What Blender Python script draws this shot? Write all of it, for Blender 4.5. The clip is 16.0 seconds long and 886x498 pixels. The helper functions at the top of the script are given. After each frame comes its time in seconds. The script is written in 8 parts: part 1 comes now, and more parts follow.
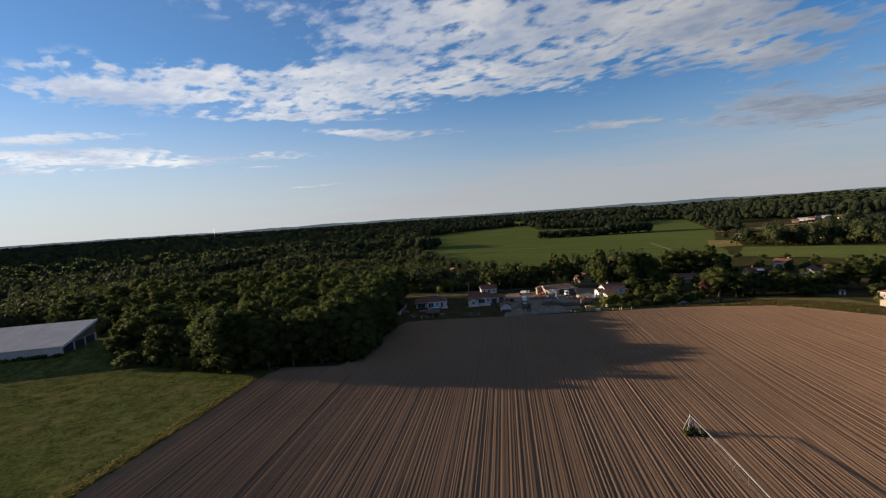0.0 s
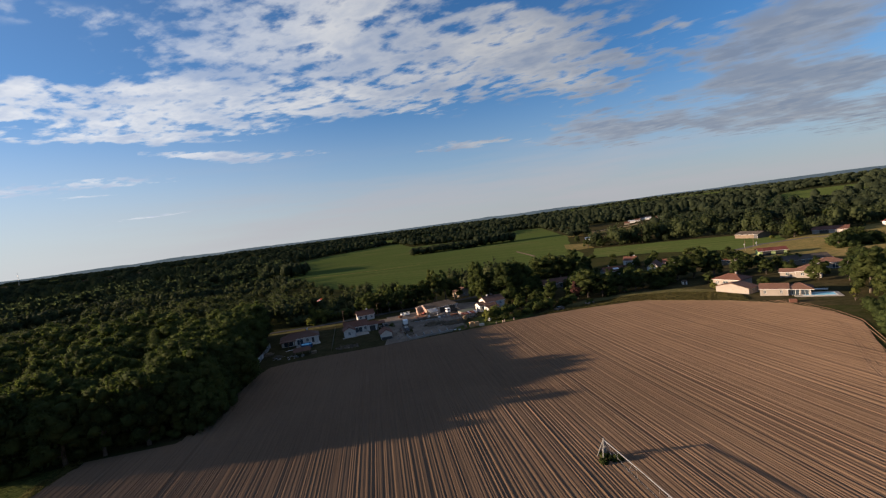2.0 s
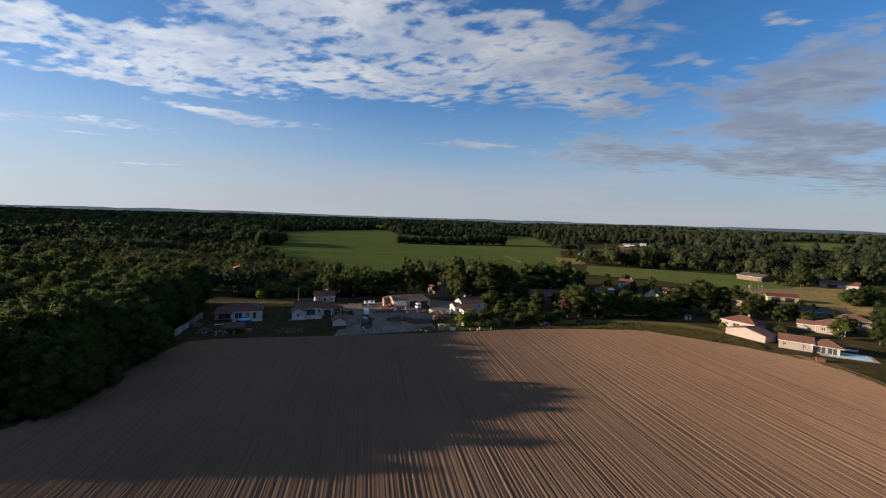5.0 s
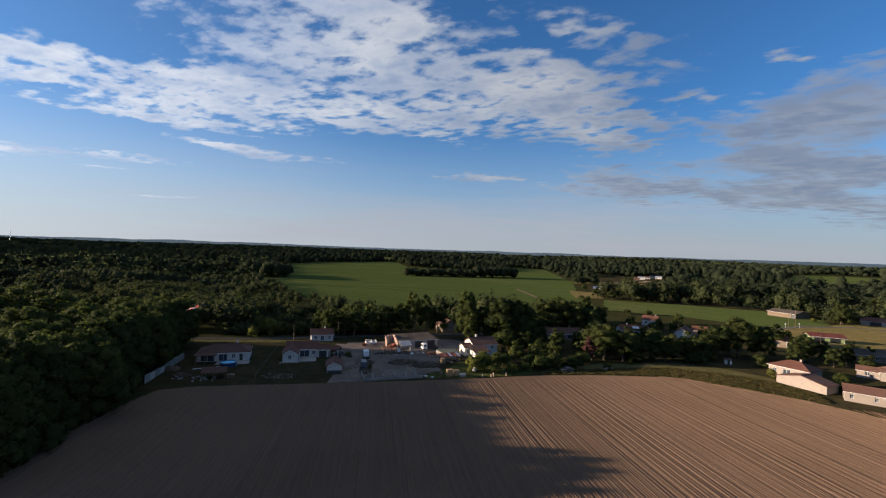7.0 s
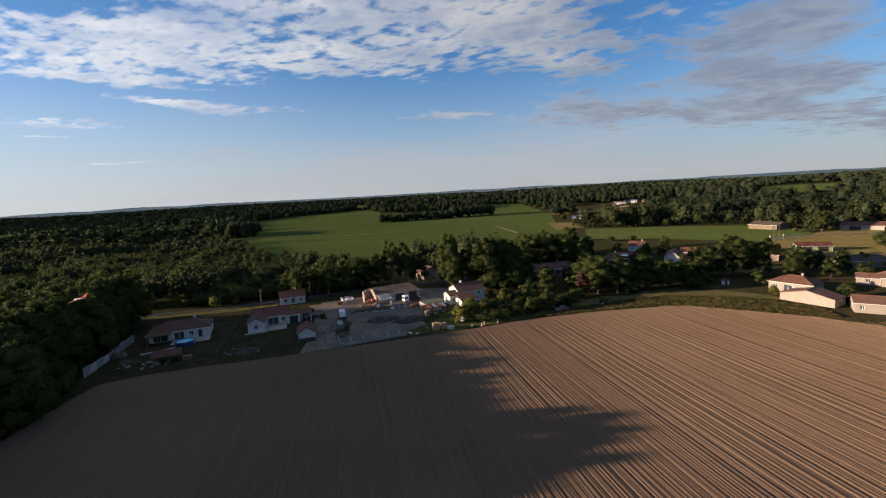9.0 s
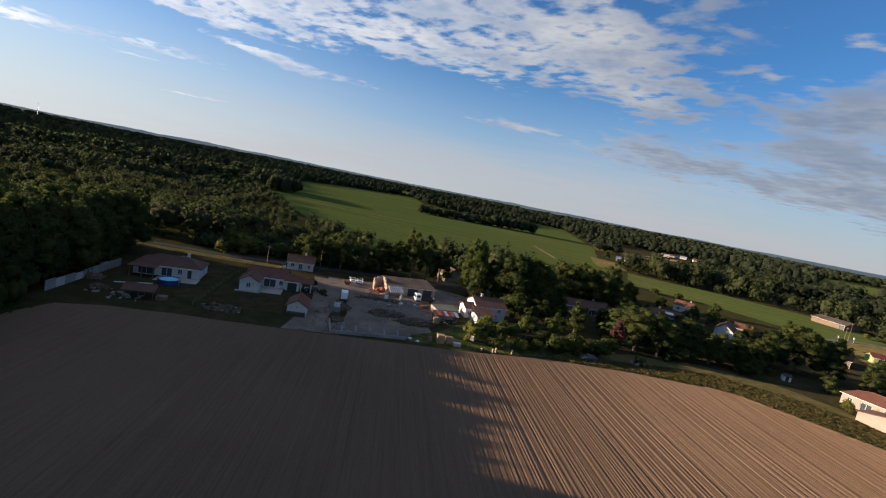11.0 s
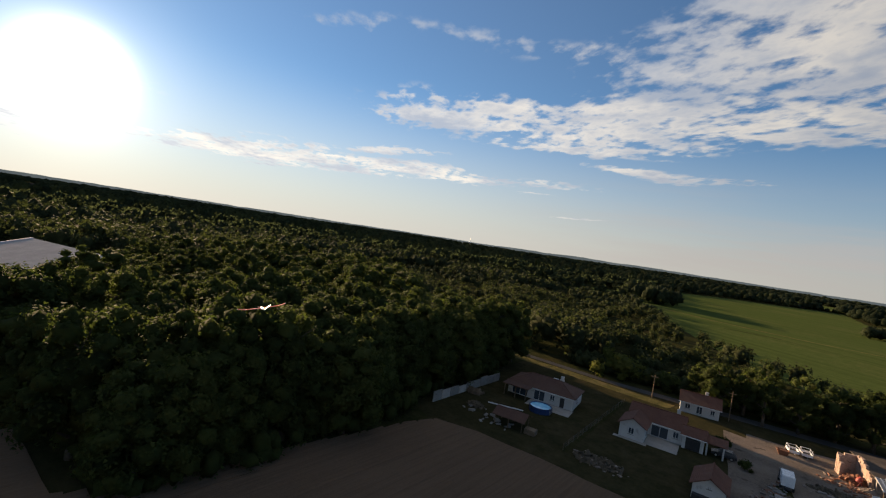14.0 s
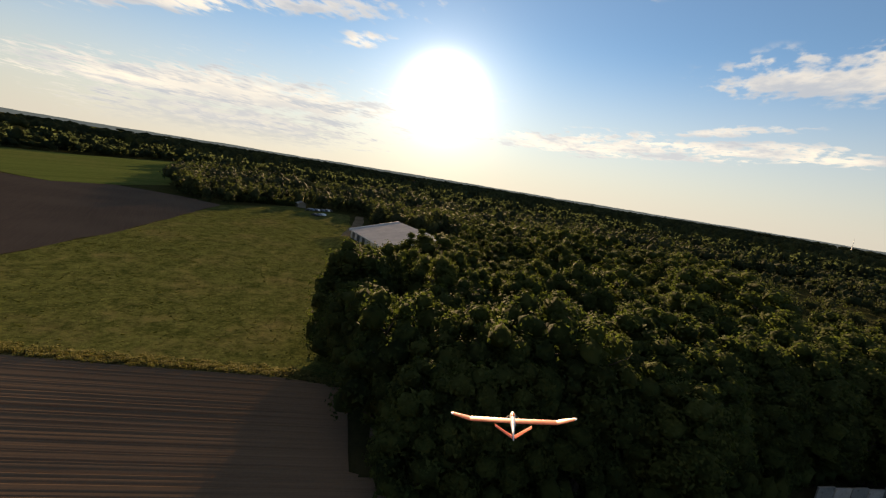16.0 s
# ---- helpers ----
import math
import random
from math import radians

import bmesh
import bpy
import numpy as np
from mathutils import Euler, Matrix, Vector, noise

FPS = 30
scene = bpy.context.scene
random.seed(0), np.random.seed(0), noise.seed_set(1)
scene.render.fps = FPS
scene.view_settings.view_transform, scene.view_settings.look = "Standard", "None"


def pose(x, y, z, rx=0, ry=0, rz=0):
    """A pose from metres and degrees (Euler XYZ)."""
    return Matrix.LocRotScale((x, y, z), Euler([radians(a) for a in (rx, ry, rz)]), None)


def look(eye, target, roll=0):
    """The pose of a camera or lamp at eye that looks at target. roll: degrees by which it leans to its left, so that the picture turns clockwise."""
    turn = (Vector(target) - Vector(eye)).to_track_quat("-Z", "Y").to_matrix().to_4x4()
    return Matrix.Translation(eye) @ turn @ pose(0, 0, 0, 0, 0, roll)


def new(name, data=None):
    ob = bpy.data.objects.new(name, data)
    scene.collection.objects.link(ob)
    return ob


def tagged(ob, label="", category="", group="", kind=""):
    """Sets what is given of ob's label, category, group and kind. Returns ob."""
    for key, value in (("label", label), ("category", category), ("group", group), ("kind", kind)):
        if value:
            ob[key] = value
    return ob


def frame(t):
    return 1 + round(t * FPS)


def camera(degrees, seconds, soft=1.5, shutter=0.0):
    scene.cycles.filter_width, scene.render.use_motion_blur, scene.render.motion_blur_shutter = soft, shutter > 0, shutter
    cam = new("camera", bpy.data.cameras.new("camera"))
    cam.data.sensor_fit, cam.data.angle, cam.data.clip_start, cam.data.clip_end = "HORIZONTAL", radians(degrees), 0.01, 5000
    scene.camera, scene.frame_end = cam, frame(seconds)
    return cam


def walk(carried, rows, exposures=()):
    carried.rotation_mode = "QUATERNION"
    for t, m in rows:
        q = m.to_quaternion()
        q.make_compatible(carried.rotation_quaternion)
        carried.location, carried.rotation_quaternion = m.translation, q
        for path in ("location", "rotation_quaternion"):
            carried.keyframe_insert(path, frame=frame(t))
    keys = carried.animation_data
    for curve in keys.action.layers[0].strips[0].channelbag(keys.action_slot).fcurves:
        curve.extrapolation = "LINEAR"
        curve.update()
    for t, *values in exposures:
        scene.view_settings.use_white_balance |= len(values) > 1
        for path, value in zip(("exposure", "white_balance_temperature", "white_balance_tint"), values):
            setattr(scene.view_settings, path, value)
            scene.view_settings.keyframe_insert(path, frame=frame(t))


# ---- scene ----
SECONDS = 16.0
cam = camera(90.0, SECONDS, soft=1.2)

# seconds, eye, (turn to the left, tilt, lean) in metres and degrees
PATH = [
    (0, (-1.21, -58.01, 41.82), (16.50, -4.14, -3.85)),
    (0.5, (-2.43, -54.05, 41.76), (12.73, -2.69, -7.01)),
    (1, (-3.40, -49.80, 41.55), (7.62, -2.88, -9.62)),
    (1.5, (-4.15, -45.46, 41.26), (2.13, -2.50, -9.71)),
    (2, (-4.16, -41.25, 41.06), (-0.01, -3.24, -7.46)),
    (2.5, (-3.93, -36.99, 40.77), (-0.71, -6.69, -5.59)),
    (3, (-3.74, -32.69, 40.28), (-2.95, -5.86, -4.13)),
    (3.2, (-3.63, -30.99, 40.07), (-3.33, -6.45, -2.93)),
    (5.3, (-0.10, -12.77, 36.20), (-1.22, -2.43, 1.95)),
    (5.5, (0.01, -11.05, 36.11), (-1.48, -0.65, 1.46)),
    (6, (0.23, -7.22, 36.05), (-1.72, 2.93, 1.38)),
    (6.5, (0.20, -3.76, 36.12), (-0.21, 1.06, 2.45)),
    (7, (0.00, 0.00, 36.26), (-0.00, 0.21, 1.99)),
    (7.5, (-0.02, 3.98, 36.19), (0.77, -3.44, 1.88)),
    (8, (-0.09, 8.19, 36.06), (0.19, -3.36, -0.43)),
    (8.5, (0.01, 12.03, 35.87), (-1.42, -5.95, -2.84)),
    (8.7, (0.05, 13.54, 35.81), (-2.56, -6.87, -3.66)),
    (10.8, (1.89, 29.53, 33.96), (-1.54, -7.73, 7.55)),
    (11, (1.84, 31.47, 33.71), (1.25, -7.35, 11.16)),
    (11.5, (1.44, 36.02, 33.24), (20.04, -5.69, 24.32)),
    (12, (0.10, 40.16, 32.97), (40.45, -2.14, 26.94)),
    (12.5, (-2.21, 43.55, 32.81), (50.22, -4.59, 20.01)),
    (13, (-5.21, 46.63, 32.27), (49.41, -6.07, 11.89)),
    (13.5, (-8.44, 49.82, 31.91), (44.17, -1.87, 2.36)),
    (14, (-11.49, 52.83, 32.06), (48.24, -1.37, 8.60)),
    (14.5, (-15.00, 55.42, 32.30), (65.37, -2.27, 20.15)),
    (15, (-18.93, 57.52, 32.20), (82.78, -5.05, 24.27)),
    (15.5, (-22.88, 58.68, 31.96), (86.17, -6.80, 16.48)),
    (16, (-26.60, 59.19, 31.37), (86.77, -8.63, 9.27)),
]


def flight(eye, turn):
    yaw, tilt, lean = (radians(a) for a in turn)
    way = Vector((-math.sin(yaw) * math.cos(tilt), math.cos(yaw) * math.cos(tilt), math.sin(tilt)))
    return look(eye, Vector(eye) + way * 50, turn[2])


EXPOSURES = [(0, 1.24, 6400, 10), (3, 1.32, 6250, 10), (7, 1.26, 6000, 10), (9, 1.38, 6350, 10), (11, 1.47, 6300, 10), (11.6, 1.45, 6600, 10), (12.4, 1.2, 6900, 10), (13.2, 1.28, 7200, 10), (14.5, 1.3, 7550, 10), (15.2, 1.36, 8000, 10), (16, 1.4, 8400, 10)]
walk(cam, [(t, flight(eye, turn)) for t, eye, turn in PATH], EXPOSURES)

# ---- sky and sun: low evening sun in the west, broken altocumulus ----
SUN_LIGHT, SKY_LIGHT, CLOUD_LIGHT = 5.0, 0.056, 7.3
SUN_AZ, SUN_EL = radians(-89.7), radians(10.2)
SUN_DIR = Vector((math.sin(SUN_AZ) * math.cos(SUN_EL), math.cos(SUN_AZ) * math.cos(SUN_EL), math.sin(SUN_EL)))


class Nodes:
    """Short hand for building a node tree."""

    def __init__(self, tree):
        self.tree = tree
        tree.nodes.clear()

    def add(self, kind, props=None, **inputs):
        n = self.tree.nodes.new(kind)
        for k, v in (props or {}).items():
            if k == "operation":
                n.operation = v
            elif k == "blend_type":
                n.blend_type = v
            elif k == "data_type":
                n.data_type = v
            elif k == "vector_type":
                n.vector_type = v
            elif k == "interpolation_type":
                n.interpolation_type = v
            elif k == "feature":
                n.feature = v
            elif k == "invert":
                n.invert = v
        for k, v in inputs.items():
            self.put(n, k, v)
        return n

    def put(self, n, key, v):
        key = int(key[1:]) if key[0] == "i" and key[1:].isdigit() else key.replace("_", " ")
        sock = n.inputs[key]
        if isinstance(v, bpy.types.NodeSocket):
            self.tree.links.new(v, sock)
        else:
            sock.default_value = v

    def math(self, op, a, b=0.0, clamp=False):
        n = self.add("ShaderNodeMath", {"operation": op}, i0=a, i1=b)
        n.use_clamp = clamp
        return n.outputs[0]

    def vec(self, op, a, b=(0, 0, 0), scale=None):
        n = self.add("ShaderNodeVectorMath", {"operation": op}, i0=a, i1=b)
        if scale is not None:
            self.put(n, "Scale", scale)
        return n.outputs["Value"] if op in ("DOT_PRODUCT", "LENGTH", "DISTANCE") else n.outputs[0]

    def ramp(self, v, a, b, c=0.0, d=1.0, smooth=True):
        n = self.add("ShaderNodeMapRange", {"interpolation_type": "SMOOTHSTEP" if smooth else "LINEAR"}, i0=v, i1=a, i2=b, i3=c, i4=d)
        return n.outputs[0]

    def mix(self, f, a, b, blend="MIX"):
        n = self.add("ShaderNodeMix", {"data_type": "RGBA", "blend_type": blend})
        self.put(n, "i0", f), self.put(n, "i6", a), self.put(n, "i7", b)
        return n.outputs[2]

    def noise(self, v, scale, detail=4.0, rough=0.55, distort=0.0):
        n = self.add("ShaderNodeTexNoise", Vector=v, Scale=scale, Detail=detail, Roughness=rough, Distortion=distort)
        return n.outputs["Fac"]


def col(r, g, b):
    return (r, g, b, 1.0)


world = bpy.data.worlds.new("sky")
scene.world = world
world.use_nodes = True
W = Nodes(world.node_tree)
sky = W.add("ShaderNodeTexSky")
sky.sky_type = "NISHITA"
sky.sun_disc = False
sky.sun_elevation, sky.sun_rotation = SUN_EL, SUN_AZ
sky.altitude, sky.air_density, sky.dust_density, sky.ozone_density = 100, 1.0, 0.08, 4.0
way = W.add("ShaderNodeTexCoord").outputs["Generated"]
way = W.vec("NORMALIZE", way)
xyz = W.add("ShaderNodeSeparateXYZ", i0=way)
up = W.math("ADD", W.math("MAXIMUM", xyz.outputs[2], 0.02), 0.06)
plane = W.add("ShaderNodeCombineXYZ", i0=W.math("DIVIDE", xyz.outputs[0], up), i1=W.math("DIVIDE", xyz.outputs[1], up)).outputs[0]
warp_n = W.add("ShaderNodeTexNoise", Vector=plane, Scale=0.9, Detail=3.0, Roughness=0.5)
warp = W.vec("SCALE", W.vec("SUBTRACT", warp_n.outputs["Color"], (0.5, 0.5, 0.5)), scale=1.1)
bent = W.vec("ADD", plane, warp)
# cloud fields on the cloud deck: centre, half axes, turn in degrees, cover
FIELDS = [
    ((-2.05, 2.05), (0.95, 0.42), 50, 1.0),
    ((-1.75, 2.75), (0.85, 0.36), 30, 1.0),
    ((-1.15, 2.55), (0.75, 0.62), 30, 0.98),
    ((-0.45, 2.75), (1.0, 0.55), 28, 1.0),
    ((0.25, 2.35), (1.65, 0.52), 24, 1.1),
    ((-0.35, 1.75), (0.5, 0.25), 28, 0.95),
    ((0.9, 3.05), (0.9, 0.4), 30, 0.85),
    ((0.55, 1.80), (0.55, 0.16), 20, 0.55),
    ((1.25, 1.80), (0.22, 0.09), 10, 0.7),
    ((2.15, 2.6), (1.0, 0.5), 55, 0.95),
    ((2.9, 3.5), (1.7, 0.8), 35, 1.0),
    ((3.6, 4.5), (2.4, 0.9), 12, 1.0),
    ((1.9, 4.6), (1.2, 0.75), 35, 0.9),
    ((6.4, 4.6), (2.6, 1.6), 10, 1.0),
    ((0.3, 4.25), (0.5, 0.25), 10, 0.62),
    ((-1.5, 3.72), (0.85, 0.2), 31, 0.85),
    ((-2.85, 3.85), (0.65, 0.15), 18, 0.8),
    ((-3.25, 4.2), (0.25, 0.12), 10, 0.6),
    ((-3.8, 5.7), (0.7, 0.22), 5, 0.6),
    ((-3.55, 2.45), (0.6, 0.2), 26, 0.9),
    ((-4.0, 2.9), (1.35, 0.42), 42, 1.0),
    ((-5.2, 1.9), (1.7, 0.8), 52, 1.05),
    ((-5.6, -2.6), (2.6, 1.35), 86, 1.15),
    ((-11.5, -5.6), (8.5, 3.0), 36, 1.2),
    ((-2.75, -1.35), (1.3, 0.32), 74, 1.1),
    ((-3.0, -0.35), (0.3, 0.12), 60, 0.8),
    ((-1.15, 1.60), (0.60, 0.12), 38, 0.36),
    ((-1.65, 1.02), (0.55, 0.12), 46, 0.34),
    ((-1.6, -3.6), (2.2, 1.2), 10, 0.9),
    ((2.0, -1.6), (2.5, 1.5), 10, 0.9),
    # unseen cloud overhead, added to lift and whiten the light in the shadows
    ((0.1, 0.1), (1.1, 0.85), 20, 0.9),
]
cover = soft = None
for centre, half, turn, much in FIELDS:
    m = W.add("ShaderNodeMapping")
    m.vector_type = "TEXTURE"
    W.put(m, "Vector", bent)
    m.inputs["Location"].default_value = (*centre, 0)
    m.inputs["Rotation"].default_value = (0, 0, radians(turn))
    m.inputs["Scale"].default_value = (*half, 1)
    blob = W.ramp(W.vec("LENGTH", m.outputs[0]), 1.35, 0.30, 0.0, much)
    cover = blob if cover is None else W.math("MAXIMUM", cover, blob)
    if (centre[0] > 1.5 and centre[1] > 0) or centre[0] < -7 or much <= 0.5:
        soft = blob if soft is None else W.math("MAXIMUM", soft, blob)


def drawn_out(turn, length, wobble):
    """Cloud deck drawn out along one direction, as the wind lays the cloudlets."""
    n = W.add("ShaderNodeMapping", Vector=W.vec("ADD", plane, W.vec("SCALE", warp, scale=wobble)))
    n.vector_type = "TEXTURE"
    n.inputs["Rotation"].default_value = (0, 0, radians(turn))
    n.inputs["Scale"].default_value = (length, 1, 1)
    return n.outputs[0]


puffs = W.noise(drawn_out(-28, 1.4, 0.18), 9.5, 5.0, 0.55)
rolls = W.noise(drawn_out(30, 2.6, 0.25), 3.6, 3.0, 0.5)
mass = W.noise(plane, 1.7, 3.0, 0.5)
body = W.math("ADD", W.math("MULTIPLY", W.math("SUBTRACT", puffs, 0.5), W.ramp(soft, 0.0, 0.9, 2.7, 0.85)), W.math("MULTIPLY", W.math("SUBTRACT", mass, 0.5), W.ramp(soft, 0.0, 0.9, 0.6, 1.6)))
body = W.math("ADD", body, W.math("MULTIPLY", W.math("SUBTRACT", rolls, 0.5), W.ramp(soft, 0.0, 0.9, 1.7, 1.0)))
dense = W.ramp(W.math("ADD", body, W.math("MULTIPLY", cover, 0.92)), 0.27, 1.0)
dense = W.math("MULTIPLY", dense, W.ramp(cover, 0.02, 0.4))
dense = W.math("MULTIPLY", dense, W.ramp(xyz.outputs[2], 0.005, 0.06))
near_sun = W.vec("DOT_PRODUCT", way, tuple(SUN_DIR))
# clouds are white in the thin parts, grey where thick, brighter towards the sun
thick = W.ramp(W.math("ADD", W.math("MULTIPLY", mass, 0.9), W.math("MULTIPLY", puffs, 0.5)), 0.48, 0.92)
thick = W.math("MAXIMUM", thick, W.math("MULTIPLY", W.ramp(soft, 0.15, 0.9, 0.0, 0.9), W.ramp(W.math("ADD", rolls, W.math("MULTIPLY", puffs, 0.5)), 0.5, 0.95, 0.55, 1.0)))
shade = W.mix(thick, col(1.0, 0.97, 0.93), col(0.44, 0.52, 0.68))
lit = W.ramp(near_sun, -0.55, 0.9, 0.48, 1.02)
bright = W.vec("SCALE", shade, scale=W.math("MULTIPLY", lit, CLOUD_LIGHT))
# pale blue haze low over the land
clear = W.mix(1.0, sky.outputs[0], col(0.76, 1.0, 1.17), "MULTIPLY")
haze = W.vec("SCALE", W.mix(W.ramp(near_sun, -0.2, 0.95), W.mix(W.ramp(xyz.outputs[2], 0.01, 0.17), col(0.88, 0.90, 0.95), col(0.72, 0.87, 1.04)), col(0.94, 0.94, 0.97)), scale=W.ramp(near_sun, -0.6, 0.95, 3.5, 4.4))
clear = W.mix(W.ramp(xyz.outputs[2], 0.31, -0.03, 0.0, 0.92), clear, haze)
clear = W.mix(W.ramp(near_sun, 0.0, 0.85, 0.0, 0.10), clear, W.vec("SCALE", (0.80, 0.90, 1.0), scale=4.6))
# thin pinkish layers of haze over the northern horizon
layers = W.noise(W.vec("MULTIPLY", way, (1.3, 1.3, 15.0)), 1.7, 4.0, 0.55)
low = W.math("MULTIPLY", W.ramp(layers, 0.36, 0.66, 0.0, 0.6), W.ramp(xyz.outputs[2], 0.21, 0.03))
low = W.math("MULTIPLY", low, W.ramp(near_sun, 0.8, 0.2))
clear = W.mix(low, clear, W.vec("SCALE", (0.93, 0.90, 0.95), scale=3.7))
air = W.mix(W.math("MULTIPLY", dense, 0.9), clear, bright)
# glare of the sun in the thin haze round it
facing = W.math("MAXIMUM", near_sun, 0.0)
ring = W.math("MULTIPLY", W.math("POWER", facing, 800.0), 50.0)
halo = W.math("MULTIPLY", W.math("POWER", facing, 120.0), 2.6)
wide = W.math("ADD", W.math("MULTIPLY", W.math("POWER", facing, 14.0), 0.3), W.math("MULTIPLY", W.math("MULTIPLY", W.math("POWER", facing, 2.5), 1.1), W.ramp(xyz.outputs[2], 0.34, 0.05)))
wide = W.math("MULTIPLY", wide, W.ramp(W.math("MULTIPLY", dense, soft), 0.0, 0.7, 1.0, 0.3))
glare = W.math("ADD", ring, W.math("ADD", halo, wide))
air = W.mix(1.0, air, W.vec("SCALE", (1.0, 0.955, 0.91), scale=glare), "ADD")
back = W.add("ShaderNodeBackground", Color=air, Strength=SKY_LIGHT)
out = W.add("ShaderNodeOutputWorld")
W.tree.links.new(back.outputs[0], out.inputs[0])

lamp = bpy.data.lights.new("sun", "SUN")
lamp.energy, lamp.angle, lamp.color = SUN_LIGHT, radians(0.6), (1.0, 0.735, 0.50)
sun = new("sun", lamp)
sun.matrix_world = look((0, 0, 0), -SUN_DIR)

# ---- materials ----
def material(name):
    m = bpy.data.materials.new(name)
    m.use_nodes = True
    return m, Nodes(m.node_tree)


def finish(N, shader):
    o = N.add("ShaderNodeOutputMaterial")
    N.tree.links.new(shader, o.inputs[0])


def place(N):
    """Position in the world, in metres."""
    return N.add("ShaderNodeNewGeometry").outputs["Position"]


def bumped(N, height, strength=0.5, distance=0.05):
    return N.add("ShaderNodeBump", Height=height, Strength=strength, Distance=distance).outputs[0]


def surface(name, a, b, rough=0.8, fine=6.0, coarse=0.4, metal=0.0, bump=0.3, depth=0.02, third=None, local=False, vary=0.0, spec=0.5, matt=0.0):
    """Two tones mixed by noise at two scales, with fine relief."""
    m, N = material(name)
    p = N.add("ShaderNodeTexCoord").outputs["Object"] if local else place(N)
    n1, n2 = N.noise(p, fine, 5.0, 0.65), N.noise(p, coarse, 3.0, 0.55)
    f = N.ramp(N.math("ADD", N.math("MULTIPLY", n1, 0.5), N.math("MULTIPLY", n2, 0.5)), 0.32, 0.68)
    c = N.mix(f, col(*a), col(*b))
    if third:
        c = N.mix(N.ramp(N.noise(p, coarse * 2.7, 4.0, 0.6), 0.58, 0.72), c, col(*third))
    if vary:
        r = N.add("ShaderNodeObjectInfo").outputs["Random"]
        c = N.mix(1.0, c, N.add("ShaderNodeCombineColor", i0=N.ramp(r, 0, 1, 1 - vary, 1 + vary, False), i1=N.ramp(r, 0, 1, 1 - vary, 1 + vary, False), i2=N.ramp(r, 0, 1, 1 - vary, 1 + vary, False)).outputs[0], "MULTIPLY")
    s = N.add("ShaderNodeBsdfPrincipled", Base_Color=c, Metallic=metal)
    N.put(s, "Roughness", N.ramp(n1, 0.2, 0.8, max(rough - 0.12, 0.02), min(rough + 0.12, 1.0), False))
    N.put(s, "Specular IOR Level", spec)
    N.put(s, "Diffuse Roughness", matt)
    if bump:
        N.put(s, "Normal", bumped(N, n1, bump, depth))
    finish(N, s.outputs[0])
    return m


def soil_material(name, light, dark, turn, rows=True):
    """Drilled soil: fine seed rows along one direction, crumbs and damp patches."""
    m, N = material(name)
    p = place(N)
    r = N.add("ShaderNodeMapping", Vector=p)
    r.vector_type = "TEXTURE"
    r.inputs["Rotation"].default_value = (0, 0, radians(-turn))
    r.inputs["Scale"].default_value = (1.0, 80.0, 1.0)
    rr = r.outputs[0]
    lines = N.noise(rr, 2.6, 6.0, 0.85)
    fine = N.noise(rr, 13.0, 4.0, 0.75)
    crumbs = N.noise(p, 3.0, 6.0, 0.75)
    patches = N.noise(p, 0.03, 4.0, 0.55)
    f = N.math("ADD", N.math("MULTIPLY", lines, 0.40), N.math("MULTIPLY", fine, 0.34))
    f = N.math("ADD", f, N.math("MULTIPLY", crumbs, 0.26))
    c = N.mix(N.ramp(f, 0.38, 0.62), col(*dark), col(*light))
    c = N.mix(N.ramp(patches, 0.35, 0.7, 0.0, 0.35), c, col(*(x * 1.25 for x in light)))
    s = N.add("ShaderNodeBsdfPrincipled", Base_Color=c, Roughness=0.95)
    N.put(s, "Specular IOR Level", 0.0)
    N.put(s, "Diffuse Roughness", 1.0)
    N.put(s, "Normal", bumped(N, N.math("ADD", N.math("MULTIPLY", f, 1.0), N.math("MULTIPLY", crumbs, 0.4)), 0.5, 0.06))
    finish(N, s.outputs[0])
    return m


def grass_material(name, a, b, dry, patch=0.05, amount=0.5, bump=0.5, lines=None, soft=0.2):
    m, N = material(name)
    p = place(N)
    tufts, mid, wide = N.noise(p, 1.1, 7.0, 0.8), N.noise(p, 0.25, 6.0, 0.7), N.noise(p, patch, 5.0, 0.65)
    c = N.mix(N.ramp(N.math("ADD", N.math("MULTIPLY", tufts, 0.55), N.math("MULTIPLY", mid, 0.45)), 0.34, 0.66), col(*a), col(*b))
    d = N.ramp(N.math("ADD", N.math("MULTIPLY", wide, 0.6), N.math("MULTIPLY", mid, 0.4)), 0.48, 0.66, 0.0, amount)
    c = N.mix(d, c, col(*dry))
    if lines is not None:
        r = N.add("ShaderNodeMapping", Vector=p)
        r.vector_type = "TEXTURE"
        r.inputs["Rotation"].default_value = (0, 0, radians(lines))
        r.inputs["Scale"].default_value = (1.0, 100.0, 1.0)
        c = N.mix(N.ramp(N.noise(r.outputs[0], 0.16, 4.0, 0.7), 0.45, 0.65, 0.0, 0.45), c, col(*(0.6 * x for x in a)))
    s = N.add("ShaderNodeBsdfPrincipled", Base_Color=c, Roughness=0.9)
    N.put(s, "Specular IOR Level", 0.0)
    N.put(s, "Diffuse Roughness", soft)
    N.put(s, "Normal", bumped(N, N.math("ADD", tufts, N.math("MULTIPLY", mid, 1.5)), bump, 0.25))
    finish(N, s.outputs[0])
    return m


